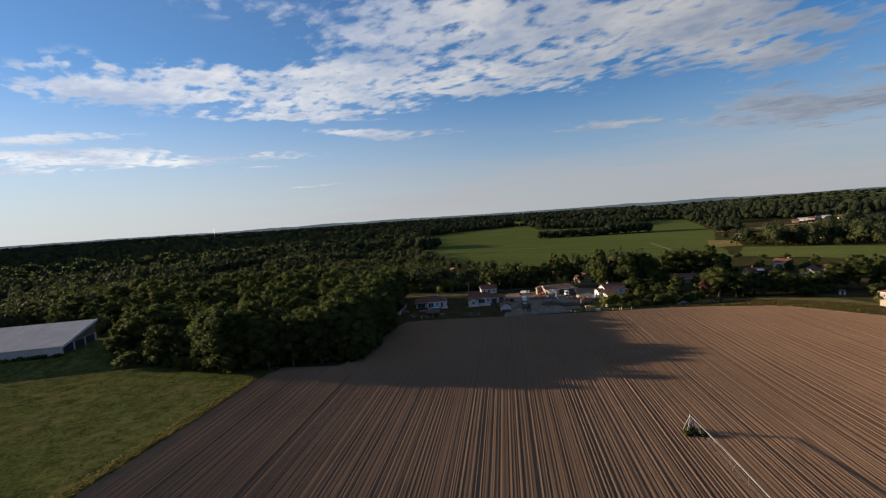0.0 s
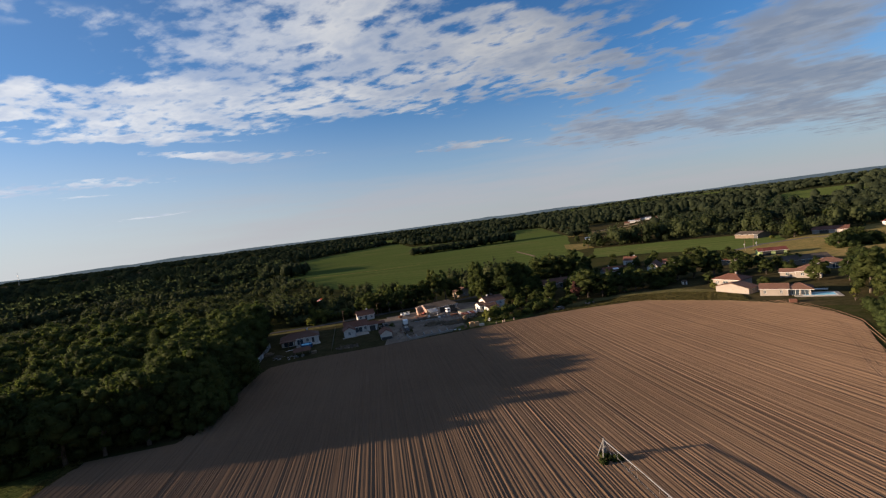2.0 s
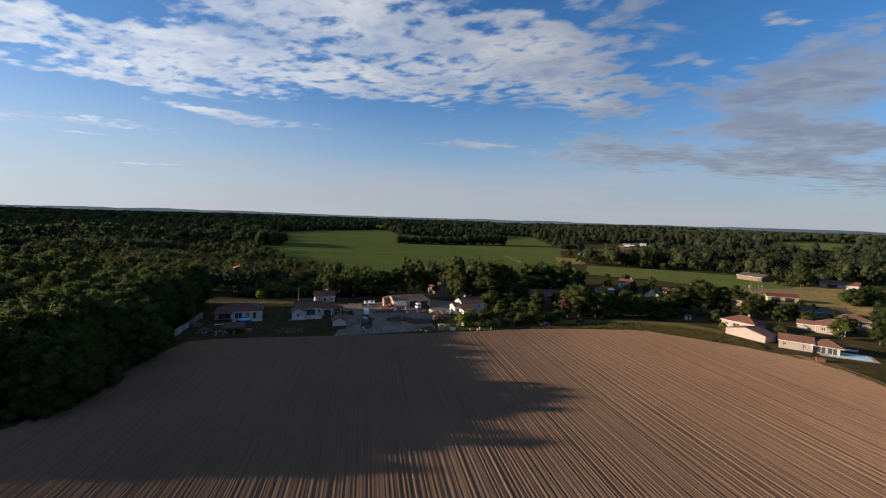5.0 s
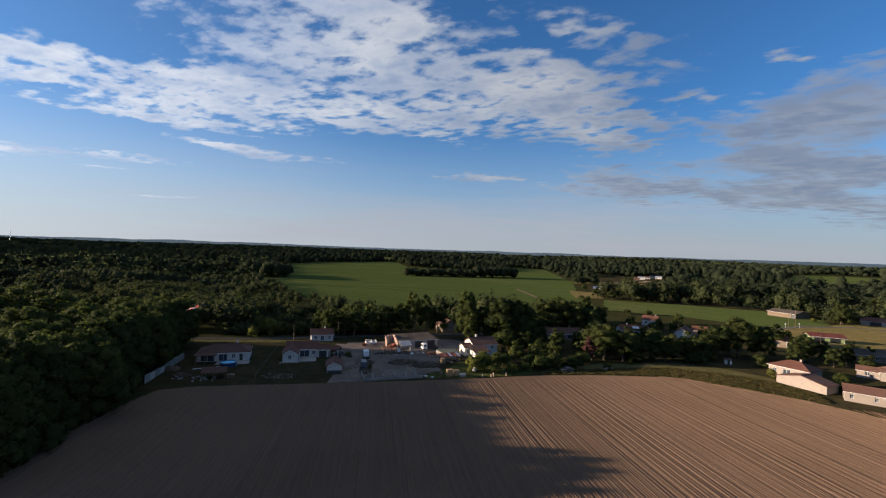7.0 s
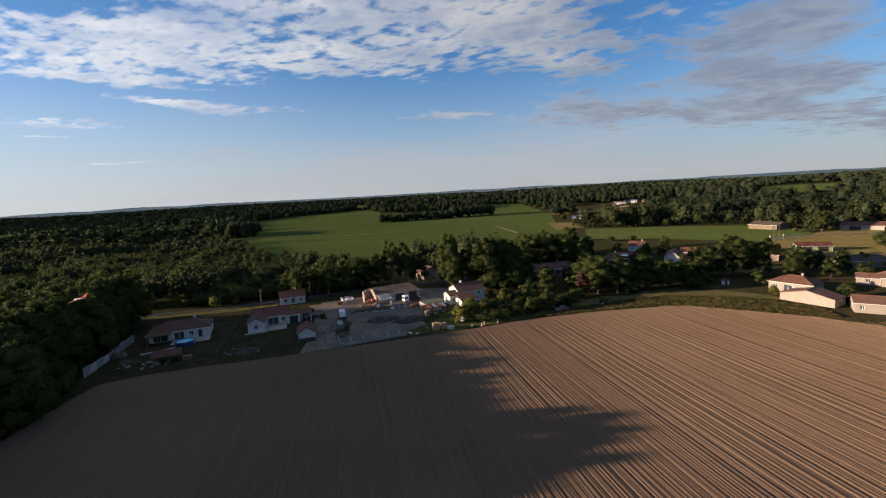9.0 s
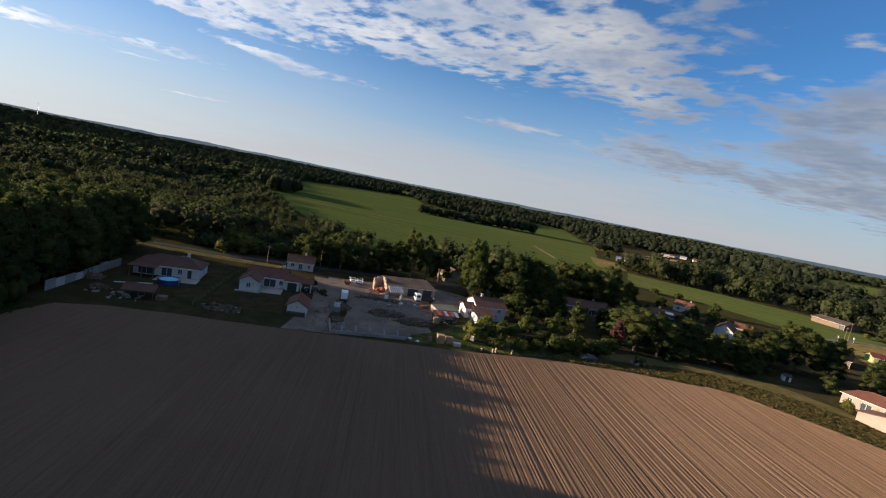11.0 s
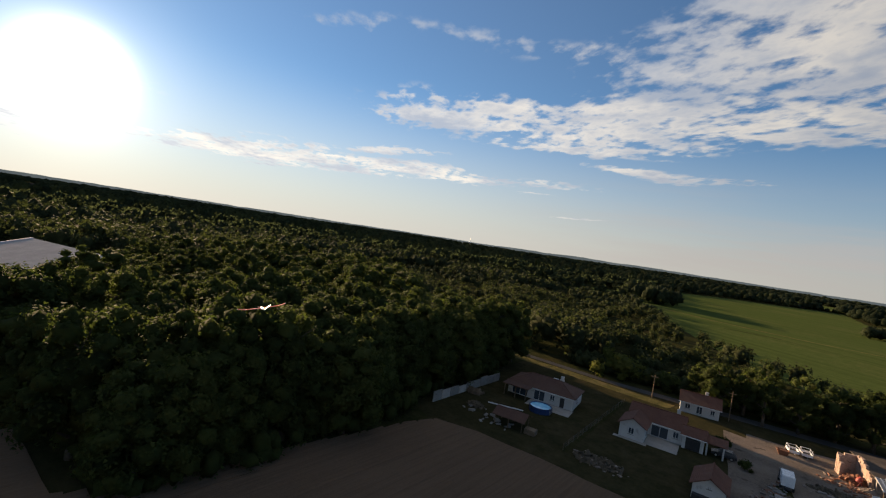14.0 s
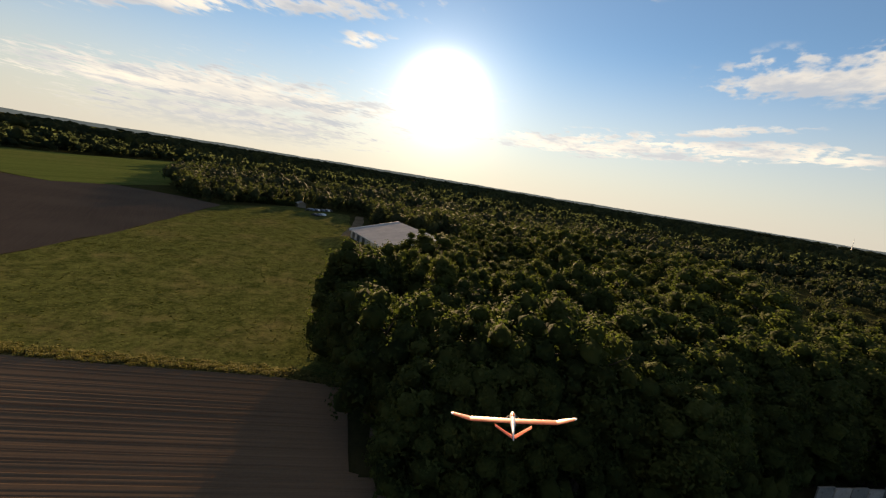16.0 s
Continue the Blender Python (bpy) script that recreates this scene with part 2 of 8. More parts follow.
def leaf_material(name, dark, light, glow=0.42, face=1.0):
    """Leaves that let some of the low sun through."""
    m, N = material(name)
    r = N.add("ShaderNodeObjectInfo").outputs["Random"]
    isl = N.add("ShaderNodeNewGeometry").outputs["Random Per Island"]
    n = N.noise(place(N), 0.5, 5.0, 0.65)
    f = N.math("ADD", N.math("MULTIPLY", isl, 0.25), N.math("MULTIPLY", n, 0.75))
    c = N.mix(N.ramp(f, 0.25, 0.75), col(*dark), col(*light))
    c = N.mix(N.math("MULTIPLY", r, 0.45), c, col(light[0] * 1.1, light[1] * 0.95, light[2] * 0.9))
    d = N.add("ShaderNodeBsdfPrincipled", Base_Color=N.mix(1.0, c, col(face, face, face), "MULTIPLY"), Roughness=0.9)
    N.put(d, "Specular IOR Level", 0.05)
    t = N.add("ShaderNodeBsdfTranslucent", Color=N.mix(0.5, c, col(light[0] * 1.6, light[1] * 1.8, light[2] * 0.85)))
    s = N.add("ShaderNodeMixShader", i0=glow)
    N.tree.links.new(d.outputs[0], s.inputs[1])
    N.tree.links.new(t.outputs[0], s.inputs[2])
    finish(N, s.outputs[0])
    return m


def canopy_material(name, dark, light):
    """Closed tree canopy seen from far off."""
    m, N = material(name)
    p = place(N)
    v = N.add("ShaderNodeTexVoronoi", Vector=p, Scale=0.11)
    isl = N.add("ShaderNodeNewGeometry").outputs["Random Per Island"]
    n, w, fine = N.noise(p, 0.5, 5.0, 0.7), N.noise(p, 0.006, 4.0, 0.6), N.noise(p, 1.6, 4.0, 0.7)
    f = N.math("ADD", N.math("MULTIPLY", n, 0.45), N.math("MULTIPLY", w, 0.3))
    f = N.math("ADD", f, N.math("MULTIPLY", isl, 0.25))
    c = N.mix(N.ramp(f, 0.3, 0.7), col(*dark), col(*light))
    s = N.add("ShaderNodeBsdfPrincipled", Base_Color=c, Roughness=0.85)
    N.put(s, "Specular IOR Level", 0.0)
    N.put(s, "Diffuse Roughness", 1.0)
    h = N.math("ADD", N.math("MULTIPLY", v.outputs["Distance"], -0.6), N.math("ADD", n, N.math("MULTIPLY", fine, 0.6)))
    N.put(s, "Normal", bumped(N, h, 1.0, 1.6))
    t = N.add("ShaderNodeBsdfTranslucent", Color=N.mix(1.0, c, col(1.6, 1.7, 1.2), "MULTIPLY"))
    both = N.add("ShaderNodeMixShader", i0=0.5)
    N.tree.links.new(s.outputs[0], both.inputs[1])
    N.tree.links.new(t.outputs[0], both.inputs[2])
    finish(N, both.outputs[0])
    return m


def roof_material(name, a, b, pitch=0.25):
    """Pantiles: courses and ribs as relief, each tile a little different."""
    m, N = material(name)
    p = N.add("ShaderNodeTexCoord").outputs["Object"]
    w = N.add("ShaderNodeTexWave", Vector=p, Scale=1.0 / pitch / 3.14, Distortion=0.4, Detail=1.0)
    n, big = N.noise(p, 5.0, 4.0, 0.7), N.noise(p, 0.5, 3.0, 0.6)
    c = N.mix(N.ramp(N.math("ADD", N.math("MULTIPLY", n, 0.6), N.math("MULTIPLY", big, 0.4)), 0.3, 0.7), col(*a), col(*b))
    c = N.mix(N.ramp(big, 0.55, 0.75, 0.0, 0.35), c, col(0.10, 0.085, 0.07))
    s = N.add("ShaderNodeBsdfPrincipled", Base_Color=c, Roughness=0.85)
    N.put(s, "Specular IOR Level", 0.2)
    N.put(s, "Normal", bumped(N, N.math("ADD", w.outputs["Fac"], N.math("MULTIPLY", n, 0.5)), 0.6, 0.05))
    finish(N, s.outputs[0])
    return m


def sheet_metal(name, a, b, rib=0.3, rough=0.45, metal=0.6):
    m, N = material(name)
    p = N.add("ShaderNodeTexCoord").outputs["Object"]
    w = N.add("ShaderNodeTexWave", Vector=p, Scale=1.0 / rib / 3.14)
    n, big = N.noise(p, 2.0, 4.0, 0.6), N.noise(p, 0.25, 3.0, 0.6)
    c = N.mix(N.ramp(N.math("ADD", N.math("MULTIPLY", n, 0.4), N.math("MULTIPLY", big, 0.6)), 0.35, 0.7), col(*a), col(*b))
    s = N.add("ShaderNodeBsdfPrincipled", Base_Color=c, Metallic=metal)
    N.put(s, "Roughness", N.ramp(n, 0.2, 0.8, rough - 0.1, rough + 0.15, False))
    N.put(s, "Specular IOR Level", 0.0 if metal == 0.0 else 0.5)
    N.put(s, "Normal", bumped(N, w.outputs["Fac"], 0.5, 0.04))
    finish(N, s.outputs[0])
    return m


def glass_material(name, tint=(0.03, 0.04, 0.05)):
    m, N = material(name)
    n = N.noise(place(N), 0.8, 2.0)
    s = N.add("ShaderNodeBsdfPrincipled", Base_Color=N.mix(n, col(*tint), col(*(x * 1.8 for x in tint))), Roughness=0.06)
    finish(N, s.outputs[0])
    return m


def water_material(name, a, b):
    m, N = material(name)
    n = N.noise(place(N), 1.5, 4.0, 0.6)
    s = N.add("ShaderNodeBsdfPrincipled", Base_Color=N.mix(N.ramp(n, 0.3, 0.7), col(*a), col(*b)), Roughness=0.08)
    N.put(s, "Normal", bumped(N, n, 0.15, 0.02))
    finish(N, s.outputs[0])
    return m


SOIL = soil_material("drilled_soil", (0.160, 0.106, 0.069), (0.104, 0.070, 0.047), -8.5)
SOIL_DARK = soil_material("far_tilled_soil", (0.100, 0.074, 0.056), (0.068, 0.050, 0.038), 60)
MEADOW = grass_material("rough_meadow", (0.018, 0.026, 0.008), (0.097, 0.109, 0.034), (0.122, 0.100, 0.046), 0.05, 0.55, 1.0)
LAWN = grass_material("garden_grass", (0.026, 0.025, 0.012), (0.052, 0.046, 0.022), (0.088, 0.064, 0.038), 0.05, 0.4)
VERGE = grass_material("tall_dry_grass", (0.062, 0.060, 0.022), (0.125, 0.108, 0.046), (0.180, 0.130, 0.068), 0.08, 0.6, 0.8)
CROP = grass_material("green_crop", (0.056, 0.080, 0.022), (0.084, 0.108, 0.032), (0.120, 0.115, 0.044), 0.010, 0.6, 0.35, 70)
DRY = grass_material("mown_dry_grass", (0.085, 0.082, 0.030), (0.205, 0.155, 0.060), (0.240, 0.172, 0.080), 0.035, 0.7, 0.5)
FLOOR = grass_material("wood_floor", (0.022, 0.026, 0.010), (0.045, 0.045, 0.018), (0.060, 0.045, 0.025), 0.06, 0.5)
GRAVEL = surface("dusty_gravel", (0.118, 0.094, 0.074), (0.235, 0.188, 0.148), 0.95, 3.0, 0.15, third=(0.085, 0.068, 0.053), depth=0.05, spec=0.0, matt=0.8)
TRACK = surface("dirt_track", (0.11, 0.088, 0.058), (0.17, 0.135, 0.092), 0.95, 2.0, 0.1, spec=0.0, matt=1.0)
ASPHALT = surface("asphalt", (0.045, 0.045, 0.046), (0.07, 0.068, 0.066), 0.95, 8.0, 0.3, spec=0.05, matt=0.8)
LEAF_DARK = leaf_material("oak_leaves", (0.017, 0.026, 0.012), (0.080, 0.106, 0.034), 0.34, 0.62)
LEAF_MID = leaf_material("ash_leaves", (0.024, 0.034, 0.015), (0.108, 0.136, 0.042), 0.34, 0.62)
LEAF_FAR = leaf_material("wood_leaves", (0.016, 0.024, 0.013), (0.052, 0.064, 0.030), 0.28, 0.85)
LEAF_FAR_MID = leaf_material("mixed_wood_leaves", (0.020, 0.028, 0.014), (0.066, 0.080, 0.034), 0.28, 0.85)
LEAF_LIGHT = leaf_material("young_leaves", (0.052, 0.068, 0.018), (0.125, 0.132, 0.036))
LEAF_PURPLE = leaf_material("purple_leaves", (0.024, 0.014, 0.014), (0.060, 0.030, 0.028), 0.25)
MARGIN_LEAF = leaf_material("margin_grass_leaves", (0.040, 0.046, 0.015), (0.118, 0.116, 0.040), 0.3)
WEED_LEAF = leaf_material("weed_leaves", (0.040, 0.040, 0.015), (0.142, 0.120, 0.046), 0.35)
DRY_BANK = surface("dry_earth_and_straw", (0.105, 0.070, 0.044), (0.175, 0.122, 0.072), 0.95, 3.0, 0.4, spec=0.0, matt=1.0)
BLADES = leaf_material("grass_blades", (0.036, 0.048, 0.014), (0.086, 0.098, 0.032), 0.3)
DRY_BLADES = leaf_material("dry_grass_blades", (0.058, 0.055, 0.021), (0.100, 0.086, 0.037), 0.3)
CANOPY = canopy_material("far_canopy", (0.026, 0.035, 0.022), (0.060, 0.074, 0.042))
BARK = surface("bark", (0.05, 0.04, 0.03), (0.11, 0.09, 0.07), 0.95, 4.0, 0.8, depth=0.06, spec=0.15)
RENDER_WHITE = surface("white_render", (0.47, 0.45, 0.42), (0.57, 0.55, 0.51), 0.9, 5.0, 0.3, third=(0.38, 0.355, 0.32), bump=0.15, spec=0.2)
RENDER_CREAM = surface("cream_render", (0.19, 0.15, 0.112), (0.26, 0.21, 0.16), 0.9, 5.0, 0.3, third=(0.155, 0.12, 0.088), bump=0.15, spec=0.2)
RENDER_PINK = surface("pale_render", (0.245, 0.212, 0.182), (0.31, 0.27, 0.232), 0.9, 5.0, 0.3, third=(0.20, 0.165, 0.138), bump=0.15, spec=0.2)
BLOCK = surface("bare_blockwork", (0.30, 0.27, 0.24), (0.42, 0.38, 0.34), 0.95, 3.0, 0.4, third=(0.22, 0.19, 0.16), spec=0.2)
CONCRETE = surface("old_concrete", (0.17, 0.16, 0.145), (0.27, 0.255, 0.235), 0.9, 4.0, 0.3, third=(0.12, 0.11, 0.10), spec=0.15)
TERRACE = surface("terrace_slabs", (0.25, 0.23, 0.20), (0.36, 0.33, 0.29), 0.85, 4.0, 0.5, spec=0.3)
TILES = roof_material("terracotta_tiles", (0.098, 0.043, 0.030), (0.155, 0.072, 0.048))
TILES_BROWN = roof_material("brown_tiles", (0.080, 0.043, 0.033), (0.128, 0.070, 0.050))
TILES_OLD = roof_material("weathered_tiles", (0.115, 0.060, 0.041), (0.170, 0.093, 0.065))
FIBRE = sheet_metal("fibre_cement_sheets", (0.070, 0.058, 0.048), (0.112, 0.095, 0.080), 0.18, 0.85, 0.0)
TIN = sheet_metal("galvanised_sheets", (0.50, 0.50, 0.50), (0.66, 0.66, 0.66), 0.25, 0.4, 0.7)
TIN_RED = sheet_metal("red_sheet_roof", (0.105, 0.036, 0.032), (0.15, 0.056, 0.048), 0.25, 0.7, 0.0)
BARN_GREEN = sheet_metal("pale_green_cladding", (0.20, 0.26, 0.12), (0.27, 0.33, 0.16), 0.3, 0.8, 0.0)
BARN_ROOF = sheet_metal("pale_steel_roof", (0.29, 0.29, 0.29), (0.37, 0.365, 0.36), 0.35, 0.5, 0.0)
BARN_WALL = sheet_metal("pale_cladding", (0.36, 0.34, 0.32), (0.46, 0.44, 0.41), 0.3, 0.7, 0.0)
GLASS = glass_material("window_glass")
SOLAR = glass_material("solar_glass", (0.012, 0.016, 0.035))
FRAME_WHITE = surface("white_paint", (0.58, 0.58, 0.56), (0.68, 0.68, 0.66), 0.5, 8.0, 1.0, bump=0.05)
WOOD = surface("weathered_wood", (0.105, 0.075, 0.050), (0.20, 0.145, 0.095), 0.85, 6.0, 0.8, spec=0.2)
WOOD_PALE = surface("pale_timber", (0.26, 0.17, 0.085), (0.38, 0.26, 0.14), 0.8, 6.0, 0.8, spec=0.2)
RED_PAINT = surface("worn_red_paint", (0.26, 0.035, 0.025), (0.36, 0.06, 0.045), 0.6, 6.0, 0.8, bump=0.1)
FELT = surface("grey_green_felt", (0.075, 0.088, 0.066), (0.115, 0.125, 0.098), 0.9, 4.0, 0.3, spec=0.15)
DARK = surface("dark_plastic", (0.015, 0.015, 0.016), (0.035, 0.035, 0.036), 0.55, 8.0, 1.0, bump=0.05)
STEEL = surface("galvanised_steel", (0.45, 0.46, 0.47), (0.62, 0.63, 0.64), 0.4, 6.0, 0.6, metal=0.8, bump=0.05)
RUST = surface("rusty_steel", (0.13, 0.055, 0.03), (0.25, 0.11, 0.06), 0.85, 5.0, 0.8, metal=0.2)
CAR_WHITE = surface("white_car_paint", (0.70, 0.70, 0.70), (0.78, 0.78, 0.78), 0.3, 5.0, 1.0, bump=0.0)
CAR_DARK = surface("dark_car_paint", (0.03, 0.032, 0.036), (0.05, 0.052, 0.058), 0.3, 5.0, 1.0, bump=0.0)
CAR_BLUE = surface("blue_grey_paint", (0.10, 0.14, 0.18), (0.15, 0.20, 0.25), 0.35, 5.0, 1.0, bump=0.0)
RUBBER = surface("rubber", (0.012, 0.012, 0.012), (0.03, 0.03, 0.03), 0.9, 6.0, 1.0, bump=0.1)
POOL_BLUE = water_material("pool_water", (0.18, 0.56, 0.80), (0.34, 0.72, 0.90))
LINER = surface("pool_liner", (0.010, 0.03, 0.10), (0.02, 0.06, 0.18), 0.4, 4.0, 1.0, bump=0.05)
ORANGE = surface("orange_film", (0.78, 0.115, 0.022), (0.86, 0.15, 0.03), 0.38, 5.0, 1.0, bump=0.03)
HULL = surface("white_gelcoat", (0.76, 0.76, 0.75), (0.82, 0.82, 0.81), 0.3, 5.0, 1.0, bump=0.02)
CARBON = surface("black_carbon", (0.01, 0.01, 0.011), (0.025, 0.025, 0.027), 0.35, 12.0, 2.0, bump=0.03)
RUBBLE = surface("broken_rubble", (0.13, 0.105, 0.085), (0.27, 0.22, 0.18), 0.95, 2.5, 0.5, third=(0.20, 0.095, 0.06), depth=0.08, spec=0.15)
BRUSH = surface("cut_brushwood", (0.06, 0.05, 0.035), (0.13, 0.105, 0.075), 0.95, 4.0, 0.6, depth=0.08, spec=0.1)
BUFF = surface("buff_cladding", (0.125, 0.095, 0.070), (0.175, 0.135, 0.10), 0.9, 4.0, 0.3, spec=0.2)
PIPE = surface("dull_galvanised_pipe", (0.13, 0.13, 0.13), (0.21, 0.21, 0.21), 0.7, 6.0, 0.6, metal=0.3, bump=0.05)
STONE_PALE = surface("sunlit_stone", (0.29, 0.205, 0.16), (0.44, 0.33, 0.265), 0.95, 4.0, 0.5, third=(0.20, 0.11, 0.075), spec=0.15)

def haze_glow_material(name, low, high):
    """Glowing colour for the far hills, with the haze painted into it."""
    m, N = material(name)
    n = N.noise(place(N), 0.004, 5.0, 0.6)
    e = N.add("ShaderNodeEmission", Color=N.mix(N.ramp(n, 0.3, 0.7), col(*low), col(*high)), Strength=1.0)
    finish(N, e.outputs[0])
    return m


DISTANCE = haze_glow_material("painted_haze_glow", (0.036, 0.046, 0.054), (0.047, 0.058, 0.066))

# ---- mesh helpers ----
K = 1.2  # metres in a unit of the site plan


def plan(*pts):
    return [(x * K, y * K) for x, y in pts]


def mesh_of(name, verts, faces, mat, smooth=False):
    me = bpy.data.meshes.new(name)
    me.from_pydata([tuple(v) for v in verts], [], [tuple(f) for f in faces])
    for m in mat if isinstance(mat, (list, tuple)) else [mat]:
        me.materials.append(m)
    if smooth:
        me.shade_smooth()
    me.update()
    return me


def bm_mesh(name, bm, mat, smooth=False):
    me = bpy.data.meshes.new(name)
    bm.normal_update()
    bm.to_mesh(me)
    bm.free()
    for m in mat if isinstance(mat, (list, tuple)) else [mat]:
        me.materials.append(m)
    if smooth:
        me.shade_smooth()
    return me


def part(name, bm, mat, parent, label="", smooth=False):
    """One mesh object under a thing or a part."""
    ob = new(name, bm if isinstance(bm, bpy.types.Mesh) else bm_mesh(name, bm, mat, smooth))
    ob.parent = parent
    if label:
        ob["label"] = label
    return ob


def thing(name, m, label, category, group="", kind=""):
    ob = new(name)
    ob.empty_display_size = 0.5
    ob.matrix_world = m
    return tagged(ob, label, category, group, kind)


def box(bm, x0, y0, z0, x1, y1, z1, m=None, bevel=0.0):
    """Adds a box to bm; returns its vertices."""
    vs = [bm.verts.new(p) for p in ((x0, y0, z0), (x1, y0, z0), (x1, y1, z0), (x0, y1, z0), (x0, y0, z1), (x1, y0, z1), (x1, y1, z1), (x0, y1, z1))]
    fs = [bm.faces.new([vs[i] for i in f]) for f in ((3, 2, 1, 0), (4, 5, 6, 7), (0, 1, 5, 4), (1, 2, 6, 5), (2, 3, 7, 6), (3, 0, 4, 7))]
    if bevel:
        es = list({e for f in fs for e in f.edges})
        bmesh.ops.bevel(bm, geom=es, offset=bevel, segments=1, affect="EDGES")
    if m is not None:
        bmesh.ops.transform(bm, matrix=m, verts=[v for v in vs if v.is_valid])
    return vs


def tube(bm, a, b, r0, r1=None, n=8, caps=True):
    """A tapered tube from a to b."""
    a, b = Vector(a), Vector(b)
    r1 = r0 if r1 is None else r1
    q = (b - a).to_track_quat("Z", "Y")
    rings = []
    for c, r in ((a, r0), (b, r1)):
        rings.append([bm.verts.new(c + q @ Vector((math.cos(i * 2 * math.pi / n) * r, math.sin(i * 2 * math.pi / n) * r, 0))) for i in range(n)])
    for i in range(n):
        bm.faces.new((rings[0][i], rings[0][(i + 1) % n], rings[1][(i + 1) % n], rings[1][i]))
    if caps:
        bm.faces.new(rings[0][::-1])
        bm.faces.new(rings[1])
    return bm


def rough_ball(bm, c, rx, ry, rz, sub=2, rough=0.2, freq=1.0):
    """A lump with an uneven surface."""
    made = bmesh.ops.create_icosphere(bm, subdivisions=sub, radius=1.0)["verts"]
    seed = Vector((random.random() * 50, random.random() * 50, random.random() * 50))
    for v in made:
        d = 1 + rough * noise.noise(v.co * 1.6 * freq + seed) + rough * 0.6 * noise.noise(v.co * 4 * freq + seed)
        v.co = Vector((v.co.x * rx, v.co.y * ry, v.co.z * rz)) * d + Vector(c)
    return made


def inside(p, poly):
    x, y = p
    hit, j = False, len(poly) - 1
    for i in range(len(poly)):
        xi, yi = poly[i]
        xj, yj = poly[j]
        if (yi > y) != (yj > y) and x < (xj - xi) * (y - yi) / (yj - yi) + xi:
            hit = not hit
        j = i
    return hit


def soft_edge(poly, step, wobble, seed):
    """A closed outline cut into short pieces that wander a little."""
    out = []
    for i, a in enumerate(poly):
        b = poly[(i + 1) % len(poly)]
        d = math.dist(a, b)
        n = max(1, int(d / step))
        for k in range(n):
            x, y = a[0] + (b[0] - a[0]) * k / n, a[1] + (b[1] - a[1]) * k / n
            w = noise.noise_vector(Vector((x * 0.07, y * 0.07, seed))) * wobble
            out.append((x + w.x, y + w.y))
    return out


def patch(name, poly, z, mat, label, category, step=6.0, wobble=1.5, seed=0.0):
    """A sheet of ground cover with a wandering edge, laid on the ground."""
    pts = soft_edge(poly, step, wobble, seed)
    bm = bmesh.new()
    vs = [bm.verts.new((x, y, z)) for x, y in pts]
    es = [bm.edges.new((vs[i], vs[(i + 1) % len(vs)])) for i in range(len(vs))]
    bmesh.ops.triangle_fill(bm, use_beauty=True, edges=es)
    for f in bm.faces:
        if f.calc_area() and f.normal.z < 0:
            f.normal_flip()
    ob = new(name, bm_mesh(name, bm, mat))
    return tagged(ob, label, category, kind="structure")


# ---- ground ----
def build_ground():
    """One sheet out to the horizon, rising a little in the far distance."""
    radii = [0, 60, 120, 200, 300, 420, 560, 740, 980, 1300, 1700, 2200, 2800, 3500, 4300, 4950]
    n = 96
    verts, faces = [(0, 0, 0)], []
    for r in radii[1:]:
        for i in range(n):
            a = i * 2 * math.pi / n
            x, y = r * math.cos(a), r * math.sin(a)
            z = hill(x, y)
            verts.append((x, y, z))
    for i in range(n):
        faces.append((0, 1 + i, 1 + (i + 1) % n))
    for k in range(len(radii) - 2):
        for i in range(n):
            a, b = 1 + k * n + i, 1 + k * n + (i + 1) % n
            faces.append((a, a + n, b + n, b))
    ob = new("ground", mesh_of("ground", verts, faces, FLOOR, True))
    return tagged(ob, "flat farmland with dark undergrowth reaching the horizon", "ground", kind="structure")


def hill(x, y):
    r = math.hypot(x, y)
    far = min(max((r - 1300) / 2500, 0), 1)
    return far * (9 + 16 * noise.noise(Vector((x * 0.0007, y * 0.0007, 3.0))))


FIELD_TOP = plan((-58, 40), (-72, 43.4), (-62, 45.4), (-51.8, 47.5), (-52.2, 55), (-54.7, 66), (-57.4, 84.2), (-56.5, 89.5), (-50.6, 92.5), (-33.5, 96), (-17, 99.5), (7.2, 104.8), (24.4, 110), (41, 112), (59, 112.5), (71, 104.5), (80, 97.5), (89, 85), (90.5, 74), (88.5, 64), (78, 49.5), (68, 36), (60, 20), (52, -20))
MEADOW_EDGE = plan((-72.4, 43.4), (-72.8, 36), (-71, 22), (-69.2, 6), (-67, -20), (-64, -60), (-60, -140))
FIELD = MEADOW_EDGE[::-1] + FIELD_TOP[2:] + plan((46, -80), (42, -140))


def field_span(x):
    """The lowest and highest y of the field on a line of constant x."""
    ys = []
    for i, a in enumerate(FIELD):
        b = FIELD[(i + 1) % len(FIELD)]
        if (a[0] > x) != (b[0] > x):
            ys.append(a[1] + (b[1] - a[1]) * (x - a[0]) / (b[0] - a[0]))
    return (min(ys), max(ys)) if len(ys) > 1 else None


